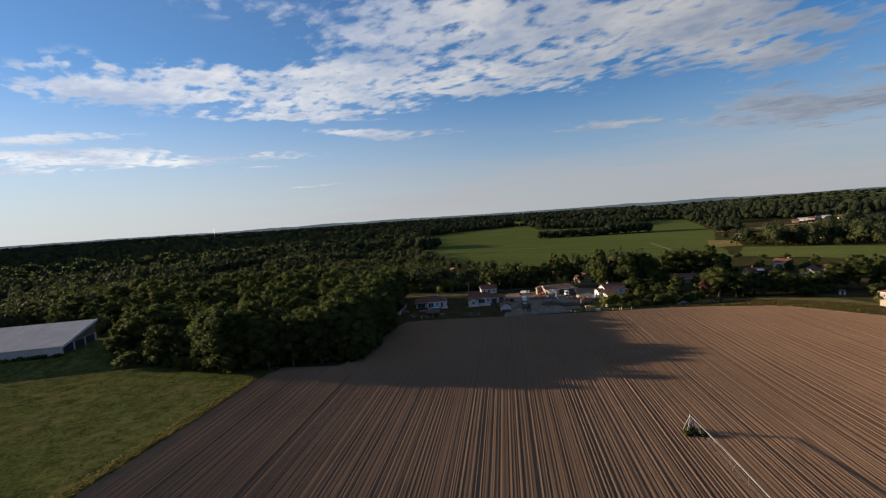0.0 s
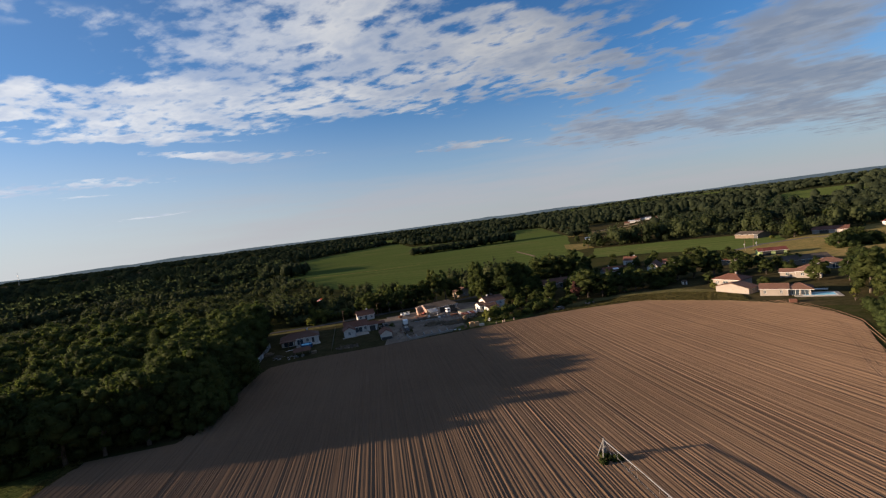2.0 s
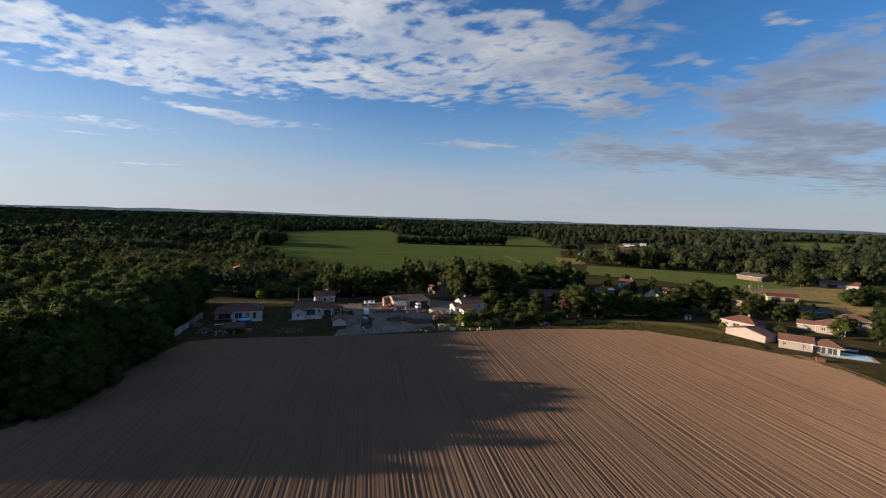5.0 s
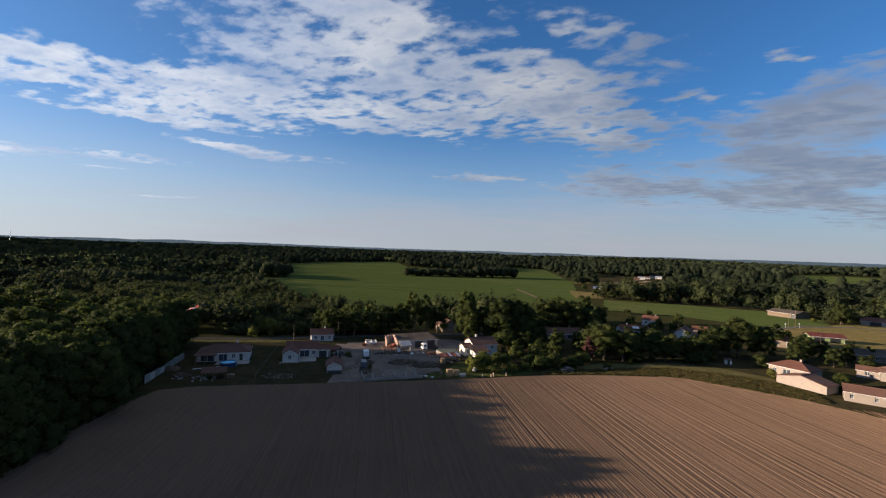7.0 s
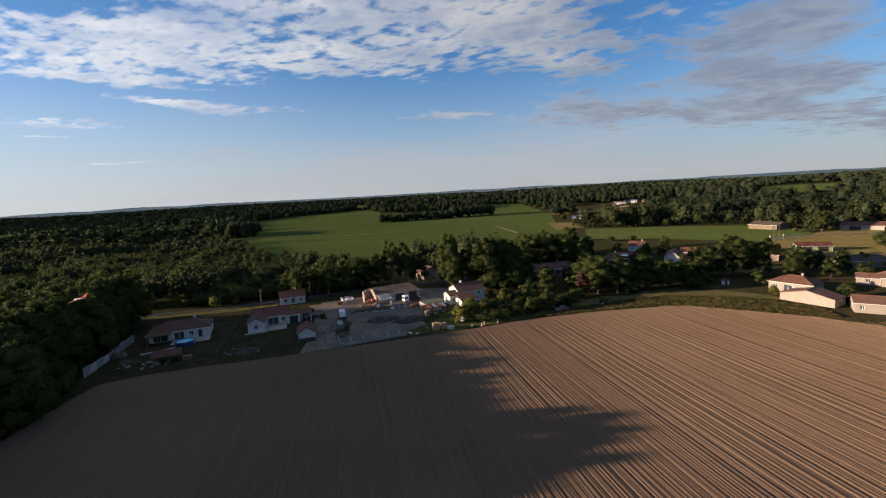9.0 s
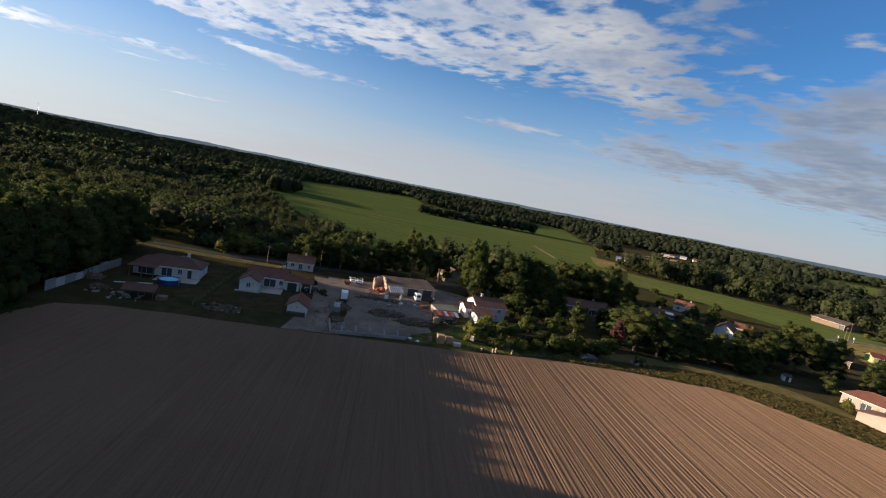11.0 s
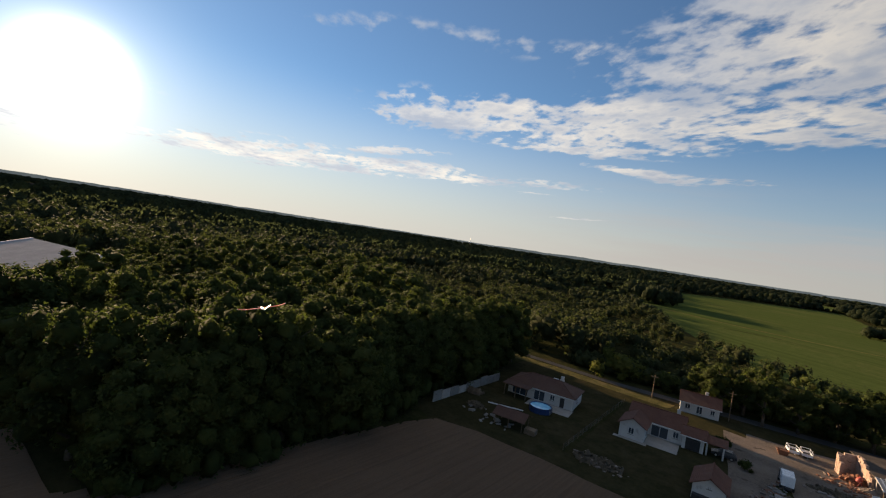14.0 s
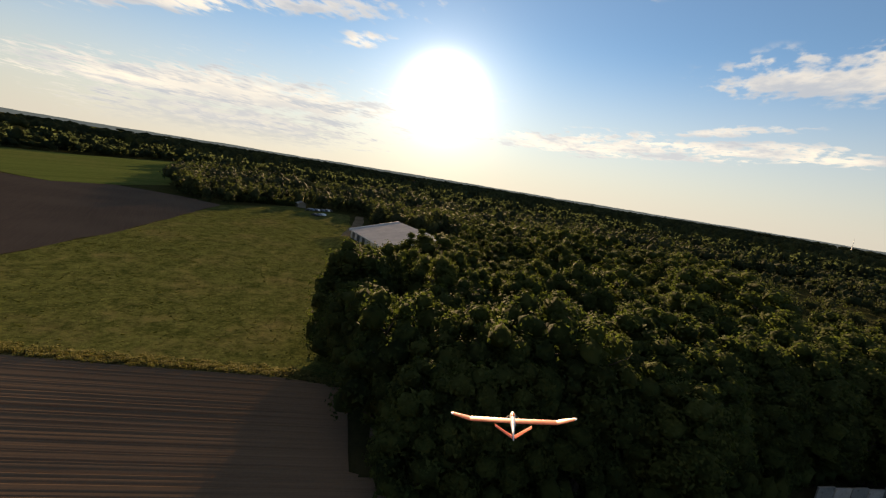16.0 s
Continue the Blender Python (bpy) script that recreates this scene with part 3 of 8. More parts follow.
def build_field():
    """Drilled rows as real ridges and wheel ruts, running nearly north to south."""
    turn = math.tan(radians(8.5))
    rng = random.Random(7)
    verts, faces = [], []
    step, n = 0.2, 90
    x0, x1 = -112.0, 150.0
    cols = int((x1 - x0) / step)
    prev = None
    for c in range(cols):
        u = x0 + c * step
        phase = (u % 1.56) / 1.56
        h = rng.uniform(-0.036, 0.036) + 0.03 * noise.noise(Vector((u * 0.55, 2.0, 0)))
        if phase < 0.17:
            h -= rng.uniform(0.03, 0.085)
        elif phase < 0.34:
            h += rng.uniform(0.02, 0.06)
        if (u % 12.5) < 0.5 or 1.8 < (u % 12.5) < 2.3:
            h -= 0.04
        rowv = []
        for k in range(n + 1):
            v = -150 + 300.0 * k / n
            x, y = u - turn * (v - 60), v
            x += 3.0 * math.sin((v + 20) / 90.0) * min(max((u - 30) / 60, 0), 1)
            span = field_span(x)
            if span is None:
                rowv.append(None)
                continue
            lo, hi = span
            yy = min(max(y, lo), hi)
            if abs(yy - y) > 300.0 / n:
                rowv.append(None)
                continue
            fade = min(1.0, max(0.15, (hi - yy) / 4.0))
            rowv.append(len(verts))
            verts.append((x, yy, 0.14 + h * fade + 0.03 * noise.noise(Vector((x * 0.4, yy * 0.4, 0)))))
        if prev:
            for k in range(n):
                q = (prev[k], rowv[k], rowv[k + 1], prev[k + 1])
                if None not in q:
                    faces.append(q)
        prev = rowv
    ob = new("ploughed_field", mesh_of("ploughed_field", verts, faces, SOIL))
    return tagged(ob, "freshly drilled brown field with straight seed rows and wheel ruts", "field", kind="structure")


def build_ruts():
    """Ridges thrown up by tractor wheels turning along the eastern headland."""
    verts, faces = [], []
    edge = plan((90.5, 90), (90.2, 82), (89.7, 74), (87.4, 65), (78.5, 50), (71, 39), (64, 26))
    for off in (0.6, 1.6, 2.7, 4.0, 5.2, 6.4, 7.6):
        prev = None
        for k in range(73):
            g, f = divmod(k / 12, 1.0)
            a, b = edge[min(int(g), 5)], edge[min(int(g) + 1, 6)]
            x, y = a[0] + (b[0] - a[0]) * f, a[1] + (b[1] - a[1]) * f
            x -= off * 0.88 - 2.6 + 0.7 * math.sin(y * 0.05 + off)
            y += off * 0.4
            w = 0.10 + 0.05 * noise.noise(Vector((x, y, off)))
            row = len(verts)
            verts.extend([(x - w, y, 0.10), (x, y, 0.168 + 0.025 * noise.noise(Vector((x * 2, y * 2, 1)))), (x + w, y, 0.10)])
            if prev is not None:
                faces.extend([(prev, row, row + 1, prev + 1), (prev + 1, row + 1, row + 2, prev + 2)])
            prev = row
    return tagged(new("wheel_ruts", mesh_of("wheel_ruts", verts, faces, SOIL)), "curved tractor wheel ruts in the brown soil", "ruts", kind="stuff")


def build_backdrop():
    """The last hills as a plain glowing band beyond the woods, their haze painted blue-grey."""
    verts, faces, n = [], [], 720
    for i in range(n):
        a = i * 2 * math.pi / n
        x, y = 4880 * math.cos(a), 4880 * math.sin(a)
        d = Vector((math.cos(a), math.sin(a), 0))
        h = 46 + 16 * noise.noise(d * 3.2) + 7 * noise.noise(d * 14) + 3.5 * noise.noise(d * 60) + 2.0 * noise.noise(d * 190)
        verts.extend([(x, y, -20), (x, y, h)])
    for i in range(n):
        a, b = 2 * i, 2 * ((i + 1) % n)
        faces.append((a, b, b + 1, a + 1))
    return tagged(new("backdrop", mesh_of("backdrop", verts, faces, DISTANCE)), "glowing blue-grey band of wooded hills, haze painted in", "hills", kind="structure")


build_ground()
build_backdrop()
build_field()
build_ruts()
patch("field_margin", FIELD, 0.06, SOIL, "bare brown soil strip round the drilled rows", "field margin", 5, 1.2, 1.0)
MEADOW_POLY = MEADOW_EDGE + plan((-64, -200), (-180, -200), (-104, -26), (-140, -28), (-222, -40), (-262, -20), (-262, 10), (-200, 22), (-160, 30), (-124, 46), (-99, 44), (-78, 42))
patch("meadow", MEADOW_POLY, 0.03, MEADOW, "rough green meadow with dry tufts beside the drilled field", "meadow", 6, 1.5, 2.0)
WEST_FIELD = plan((-104, -26), (-140, -28), (-222, -40), (-232, -62), (-236, -95), (-214, -107), (-216, -128), (-150, -170), (-80, -180), (-85, -60))
patch("tilled_field_west", WEST_FIELD, 0.07, SOIL_DARK, "dark brown tilled field beyond the meadow", "field", 8, 1.5, 3.0)
patch("green_field_west", plan((-214, -107), (-236, -95), (-270, -90), (-420, -160), (-560, -224), (-408, -231), (-352, -253), (-230, -180)), 0.05, CROP, "green crop field beyond the tilled land", "field", 15, 3, 4.0)
GREEN_A = plan((-170, 372), (-120, 320), (-73, 254), (-36, 205), (-23, 200), (3, 196), (53, 205), (90, 250), (106, 349), (143, 480), (196, 847), (157, 899), (85, 700), (-60, 760), (-114, 1078), (-226, 832), (-258, 697), (-200, 500))
patch("green_field_north", GREEN_A, 0.05, CROP, "wide green crop field with mown tracks", "field", 20, 4, 5.0)
GREEN_B = plan((92, 248), (112, 306), (155, 292), (196, 270), (205, 240), (190, 215), (172, 208), (156, 201), (140, 215), (125, 233))
patch("green_field_east", GREEN_B, 0.05, CROP, "bright green crop strip below a wood", "field", 12, 2, 6.0)
TAN = plan((94, 310), (108, 376), (124, 366), (116, 316))
patch("stubble_field", TAN, 0.09, DRY, "pale stubble plot at the edge of the crop", "field", 12, 2, 7.0)
STRIP_D = plan((-280, 446), (-225, 487), (-178, 392), (-235, 372))
patch("green_clearing", STRIP_D, 0.05, CROP, "green clearing in the wood", "field", 15, 3, 8.0)
STRIP_E = plan((521, 652), (795, 1027), (900, 900), (620, 600))
patch("green_slope_east", STRIP_E, 0.6, CROP, "far green field on a slope", "field", 40, 8, 9.0)
DRY_EAST = plan((150, 150), (138, 165), (150, 200), (172, 208), (200, 222), (260, 235), (330, 230), (330, 122), (215, 122), (180, 135))
patch("dry_grass", DRY_EAST, 0.05, DRY, "mown yellow grass round the red-roofed barns", "grass", 10, 2, 10.0)
VILLAGE = plan((-66, 90), (-56.5, 88.8), (-33.5, 95.5), (-17, 99), (7.2, 104), (24.4, 109), (41, 111), (59, 111.5), (71, 103.5), (80, 96.5), (89, 84), (110, 70), (135, 100), (150, 140), (140, 165), (120, 190), (100, 205), (80, 180), (40, 185), (0, 172), (-30, 150), (-48, 148), (-75, 136))
patch("garden_lawn", VILLAGE, 0.02, LAWN, "grass of the gardens along the field", "lawn", 6, 1, 11.0)
patch("field_verge", plan((24, 110.5), (41, 112.3), (59, 112.8), (71, 104.8), (80, 97.8), (84, 95), (88, 106), (86, 117), (78, 124), (63, 128), (46, 125), (30, 118)), 0.06, VERGE, "tall dry grass strip along the field edge", "grass", 4, 1.2, 12.0)
patch("meadow_margin", plan((-73.6, 41), (-74.6, 36), (-72.8, 22), (-71, 6), (-68.8, -20), (-65.8, -60), (-64, -60), (-67, -20), (-69.1, 6), (-70.9, 22), (-72.7, 36), (-72, 41)), 0.1, DRY, "yellow grass margin between meadow and soil", "grass", 3, 0.5, 13.0)
patch("far_stubble", plan((140, 470), (235, 462), (240, 500), (150, 510)), 0.3, DRY, "pale stubble strip among the far woods", "field", 12, 3, 22.0)
patch("tan_field", plan((285, 470), (350, 445), (375, 480), (310, 515)), 0.3, DRY, "tan field between far hedges", "field", 12, 3, 23.0)
PASTURE = plan((112, 308), (155, 294), (196, 272), (207, 242), (262, 242), (420, 380), (600, 600), (515, 645), (300, 640), (190, 780), (145, 480), (128, 385))
patch("mixed_pasture", PASTURE, 0.03, LAWN, "dull green pasture between scattered trees", "pasture", 15, 3, 24.0)
patch("crop_track", plan((-169, 391), (-105, 368), (-55, 364), (-20, 372), (-20, 374), (-55, 366.5), (-105, 370.5), (-169, 394)), 0.08, DRY, "pale mown strip across the crop", "track", 8, 0.8, 25.0)
patch("ditch", plan((-87, 333), (-74, 337), (-62, 341), (-62, 342.6), (-74, 338.8), (-87, 334.8)), 0.1, FLOOR, "dark weedy ditch in the crop", "ditch", 5, 0.6, 26.0)
# wide fields between the far woods
FAR_FIELDS = []
rng = random.Random(41)
for i in range(30):
    a, r = radians(-150 + 210 * (i + rng.random()) / 30), rng.uniform(900, 3300)
    deep, wide = r * rng.uniform(0.22, 0.38), rng.uniform(250, 650)
    out, side = Vector((math.sin(a), math.cos(a))), Vector((math.cos(a), -math.sin(a)))
    ring = [out * (r + u * deep) + side * (v * wide + u * rng.uniform(-80, 80)) for u, v in ((0, -0.5), (0, 0.5), (0.5, 0.6), (1, 0.45), (1, -0.5), (0.5, -0.62))]
    if any(math.hypot(p.x + 60, p.y - 800) < 420 for p in ring) or (out.y < 0.2 and r < 1200):
        continue
    FAR_FIELDS.append([(p.x, p.y) for p in ring])
    z = max(hill(p.x + q.x * 0.5, p.y + q.y * 0.5) for p in ring for q in (out, side, -out, -side)) + 0.8
    patch("far_field", FAR_FIELDS[-1], z, rng.choice((CROP, CROP, CROP, SOIL_DARK)), "wide open field between far woods", "field", 60, 10, 30.0 + i)
# a rising green field in the north-east, and the clearing of a hamlet
FAR_FIELDS.append([(512, 668), (620, 660), (760, 800), (1000, 990), (1330, 1330), (1120, 1340), (960, 1200), (700, 900)])
patch("far_field", FAR_FIELDS[-1], 1.2, CROP, "wide green field between far woods", "field", 40, 6, 71.0)
HAMLET = [(190, 530), (300, 570), (345, 640), (455, 720), (470, 800), (380, 830), (275, 730), (196, 620)]
patch("paddock_strip", [(196, 556), (276, 588), (286, 600), (200, 568)], 0.16, DRY, "pale dry grass paddock by the hamlet", "paddock", 12, 2, 72.0)
patch("paddock_strip", [(214, 606), (306, 650), (330, 690), (318, 690), (296, 660), (212, 618)], 0.16, TRACK, "pale sandy paddock by the hamlet", "paddock", 12, 2, 73.0)
# lighter grass laid where sunlight reaches the lawn; the light is in its colour
patch("garden_grass", plan((-3, 104.6), (9, 106.5), (24, 111), (24, 115), (10, 120), (9, 127), (5, 120), (1.5, 113), (-3, 108)), 0.07, MEADOW, "lighter grass round the crates with sunlight in its colour", "grass", 3, 0.8, 31.0)
patch("weedy_strip", plan((-18.6, 106), (-17.0, 106.4), (-16.8, 112), (-18.0, 118), (-19.2, 121.5), (-21.0, 121.5), (-20.2, 115), (-19.4, 109)), 0.075, FLOOR, "weedy strip between the lane and the yard", "grass", 2, 0.6, 27.0)
YARD = plan((-17.5, 100.5), (-4, 105.3), (1, 107.5), (0, 112), (-2, 118), (2, 124), (6, 127), (6, 138), (9, 149), (-1, 152), (-12, 148), (-24, 142), (-29, 141), (-27, 132), (-21.5, 118), (-18.5, 108))
patch("gravel_yard", YARD, 0.05, GRAVEL, "dusty gravel builder's yard", "yard", 2.5, 1.6, 14.0)
LANE = plan((-25, 98.4), (-17.8, 99.8), (-18.6, 108), (-21.6, 118), (-25, 128), (-27, 138), (-32, 138), (-29.5, 128), (-26.4, 117), (-24.6, 108))
patch("gravel_lane", LANE, 0.055, GRAVEL, "pale gravel lane beside the garden hut", "lane", 2.5, 1.2, 15.0)
ROAD = plan((-90, 137), (-74, 138.5), (-56, 141), (-36, 146.5), (-20, 152), (8, 160), (40, 168), (40, 171.5), (8, 163.5), (-20, 155.5), (-37, 150), (-57, 143.4), (-74, 140.9), (-90, 139.2))
patch("village_road", ROAD, 0.065, ASPHALT, "narrow grey village road behind the houses", "road", 8, 0.2, 16.0)
patch("road_verge", plan((-80, 133), (-56, 136.4), (-42, 138.4), (-42, 142.0), (-57, 140.2), (-80, 136.6)), 0.07, VERGE, "sunlit yellow grass verge of the road", "grass", 4, 0.5, 17.0)
patch("field_track", plan((62, 371), (64.5, 371.5), (67.5, 306), (65, 306)), 0.11, TRACK, "pale dirt track across the green field", "track", 10, 0.6, 18.0)
patch("farm_road_east", plan((150, 201), (153, 203), (172, 212), (200, 214), (214, 205), (212, 190), (190, 176), (188, 178.5), (209, 192), (211, 203), (200, 211), (172, 208.5), (153, 199)), 0.12, ASPHALT, "curving grey farm road through dry grass", "road", 6, 0.3, 19.0)
patch("barn_track", plan((-172, 18), (-190, 20), (-225, 18), (-262, 14), (-262, 18), (-224, 23), (-190, 25), (-173, 23)), 0.06, TRACK, "worn dirt track beside the barn", "track", 5, 1, 20.0)

# ---- trees ----
def soft_normals(verts, outward, rng):
    """Normals that follow the round of the crown, so that loose sprays shade as one mass."""
    n = outward / np.maximum(np.linalg.norm(outward, axis=1, keepdims=True), 1e-6)
    n = n + np.array([[rng.gauss(0, 0.4) for _ in range(3)] for _ in range(len(verts))])
    n /= np.maximum(np.linalg.norm(n, axis=1, keepdims=True), 1e-6)
    return [tuple(v) for v in n.tolist()]


def crown_mesh(name, mat, seed, height, radius, base, lobes, leaves, size, core=2):
    """A crown of leaf sprays on uneven rounded lobes, with a dark inside."""
    rng = random.Random(seed)
    random.seed(seed)
    centres = [(Vector((0, 0, base + (height - base) * 0.48)), radius * 0.66)]
    for i in range(lobes):
        f = (i + 0.5) / lobes
        a = i * 2.39996 + rng.uniform(-0.4, 0.4)
        z = base + (height - base) * (0.13 + 0.71 * f)
        spread = radius * math.sqrt(max(0.05, 1 - (f * 0.95) ** 2.2)) * 0.68
        r = radius * rng.uniform(0.24, 0.42) * (1.05 - 0.25 * f)
        centres.append((Vector((math.cos(a) * spread, math.sin(a) * spread, z + rng.uniform(-0.4, 0.4))), r))
    top = max(c.z + r for c, r in centres)
    bm = bmesh.new()
    for c, r in centres:
        c.z += (height - top) * (c.z - base) / max(height - base, 1)
        rough_ball(bm, c, r * 0.80, r * 0.80, r * 0.76, core if r > radius * 0.5 else 1, 0.3, 1.4)
    bm.verts.index_update()
    verts = [v.co.copy() for v in bm.verts]
    faces = [[v.index for v in f.verts] for f in bm.faces]
    outward = [v.normal[:] for v in bm.verts]
    bm.free()
    middle = Vector((0, 0, base + (height - base) * 0.4))
    total = sum(r * r for _, r in centres)
    for c, r in centres:
        for _ in range(int(leaves * r * r / total)):
            d = Vector((rng.gauss(0, 1), rng.gauss(0, 1), rng.gauss(0.35, 0.9))).normalized()
            p = c + d * r * rng.uniform(0.68, 1.16) * (1 + 0.25 * noise.noise((c + d * 2.0) * 1.5))
            s = size * rng.uniform(0.5, 1.3)
            n = (d + Vector((rng.uniform(-1, 1), rng.uniform(-1, 1), rng.uniform(-0.5, 1.0))) * 0.55).normalized()
            q = n.to_track_quat("Z", "Y")
            w = rng.uniform(0, 6.28)
            k = len(verts)
            out = (d * 0.6 + (p - middle).normalized() * 0.75 + n * 0.35).normalized()
            outward.extend([out[:]] * 3)
            for j, rad in ((0, 1.1), (1, 0.8), (2, 0.9)):
                a = w + j * 2.0944
                verts.append(p + q @ Vector((math.cos(a) * s * rad, math.sin(a) * s * rad, -0.3 * s * (j % 2))))
            faces.append((k, k + 1, k + 2))
    me = mesh_of(name, verts, faces, mat, True)
    me.normals_split_custom_set_from_vertices(soft_normals(np.array([v[:] for v in verts]), np.array(outward), rng))
    return me


def trunk_mesh(name, height, base, girth, seed):
    """A tapered, leaning trunk with limbs."""
    rng = random.Random(seed)
    bm = bmesh.new()
    p, r = Vector((0, 0, -0.2)), girth
    steps = 5
    tops = []
    for i in range(steps):
        q = p + Vector((rng.uniform(-0.15, 0.15), rng.uniform(-0.15, 0.15), (height * 0.72) / steps))
        tube(bm, p, q, r, r * 0.78, 8, caps=(i == 0))
        p, r = q, r * 0.78
        if q.z > base * 0.7:
            for _ in range(2):
                a = rng.uniform(0, 6.28)
                e = q + Vector((math.cos(a), math.sin(a), rng.uniform(0.4, 0.9))) * height * 0.16
                tube(bm, q, e, r * 0.6, r * 0.2, 6, caps=False)
    return bm_mesh(name, bm, BARK, True)


class Kind:
    """A kind of tree: its trunk and crown meshes, shared by all the copies."""

    def __init__(self, name, label, mat, seed, height, radius, base, lobes, leaves, size, category="tree"):
        self.name, self.label, self.height, self.category = name, label, height, category
        self.crown = crown_mesh("crown", mat, seed, height, radius, base, lobes, leaves, size)
        self.trunk = trunk_mesh("trunk", height, base, 0.028 * height, seed)

    def plant(self, x, y, height, wide=1.0, label="", group="", turn=None):
        s = height / self.height
        ob = thing(self.name, pose(x, y, 0, 0, 0, random.uniform(0, 360) if turn is None else turn) @ Matrix.Diagonal((s * wide, s * wide, s, 1)), label or self.label, self.category, group)
        part("trunk", self.trunk, None, ob)
        part("crown", self.crown, None, ob)
        return ob


OAKS = [
    Kind("oak_tree", "broad dark green oak at the edge of the wood", LEAF_DARK, 11, 18, 5.6, 0.9, 20, 2600, 0.31),
    Kind("oak_tree", "dense oak with a lumpy green crown in the wood", LEAF_MID, 12, 18, 5.0, 0.7, 18, 2500, 0.31),
    Kind("oak_tree", "tall oak with sunlit yellow-green top leaves", LEAF_MID, 13, 19, 5.2, 1.0, 20, 2600, 0.31),
    Kind("oak_tree", "full-leaved dark oak among its neighbours", LEAF_DARK, 14, 17, 6.0, 0.7, 22, 2600, 0.31),
]
EDGE_OAKS = [
    Kind("oak_tree", "great oak with a bumpy dark crown at the field", LEAF_DARK, 15, 18, 6.2, 0.6, 38, 7000, 0.275),
    Kind("oak_tree", "old oak with sunlit leaf tufts on top", LEAF_MID, 16, 18, 5.8, 0.6, 36, 7000, 0.275),
    Kind("oak_tree", "tall leafy oak leaning over the field edge", LEAF_MID, 17, 19, 5.4, 0.8, 36, 7000, 0.275),
]
SMALL = [
    Kind("garden_tree", "round green garden tree", LEAF_MID, 21, 9, 3.8, 0.7, 9, 900, 0.42),
    Kind("garden_tree", "dark green garden tree with an uneven crown", LEAF_DARK, 22, 10, 3.6, 0.8, 9, 900, 0.42),
]
POPLAR = Kind("slender_tree", "slender upright light green tree", LEAF_LIGHT, 31, 9, 2.2, 1.0, 7, 700, 0.38)
BUSH = [
    Kind("shrub", "loose green garden shrub among the houses", LEAF_MID, 41, 3.5, 2.4, 0.2, 6, 420, 0.30, "shrub"),
    Kind("shrub", "bright yellow-green shrub in evening sun", LEAF_LIGHT, 42, 4.0, 2.6, 0.2, 6, 420, 0.32, "shrub"),
    Kind("shrub", "dark evergreen shrub in a garden", LEAF_DARK, 43, 3.0, 2.2, 0.2, 5, 400, 0.28, "shrub"),
]
PURPLE = Kind("copper_tree", "dark purple-leaved garden tree", LEAF_PURPLE, 51, 9, 3.8, 1.2, 8, 900, 0.42)

# the wood west of the field, and the fields that stay open
WOOD_EDGE = plan((-53.5, 49.5), (-53.5, 56), (-56, 67), (-58.6, 84), (-64.5, 92), (-68, 114), (-76, 128), (-100, 133), (-175, 140), (-230, 110), (-215, 70), (-190, 66), (-165, 66), (-150, 68), (-138, 66), (-127, 54), (-121, 45), (-108, 40.5), (-95, 39), (-80, 39.5), (-72, 45.5))
# strip kept free of trees, made up so low sun reaches the road verge
SUN_GAP = [(-240, 157), (-85, 160), (-85, 177), (-240, 174)]
BARN_PLOT = [(-208, 26), (-168, 45), (-177, 71), (-219, 52)]
BARN_YARD = plan((-128, 20), (-123, 46), (-127, 54), (-138, 66), (-150, 68), (-168, 63), (-195, 62), (-215, 30), (-270, 15), (-262, -30), (-180, -10))
OPEN = [BARN_PLOT, SUN_GAP, FIELD, MEADOW_POLY, WEST_FIELD, GREEN_A, GREEN_B, TAN, STRIP_D, STRIP_E, DRY_EAST, VILLAGE, BARN_YARD, ROAD,
        plan((-214, -107), (-236, -95), (-270, -90), (-420, -160), (-560, -224), (-408, -231), (-352, -253), (-230, -180)),
        plan((45, 200), (100, 205), (125, 233), (112, 306), (130, 380), (100, 380), (88, 250)),
        plan((55, 178), (95, 250), (130, 232), (160, 200), (150, 160), (100, 200), (80, 178)),
        plan((-80, 120), (-80, 145), (-60, 150), (-30, 160), (0, 172), (0, 160), (-40, 130))]
OPEN += [[(-330, -100), (-225, -70), (-180, -200), (-300, -230)], [(160, 100), (345, 100), (345, 262), (262, 264), (190, 228), (162, 190)]]
OPEN += FAR_FIELDS + [HAMLET, [(128, 440), (150, 388), (200, 395), (265, 510), (300, 575), (190, 535), (150, 520)]]
BOXES = [(min(x for x, _ in p), max(x for x, _ in p), min(y for _, y in p), max(y for _, y in p), p) for p in OPEN]


def is_open(x, y):
    return any(a < x < b and c < y < d and inside((x, y), p) for a, b, c, d, p in BOXES)


def shadow_limit(x, y):
    """Greatest height of a tree, so that its cast shadow ends at reach: far in the middle, short at gaps."""
    reach = 22 if y < 60.5 else 8 if y < 65 else 34 if y < 84 else 12 if y < 96 else 16 if y < 118 else 9
    return (reach - x) * 0.18 + 0.8


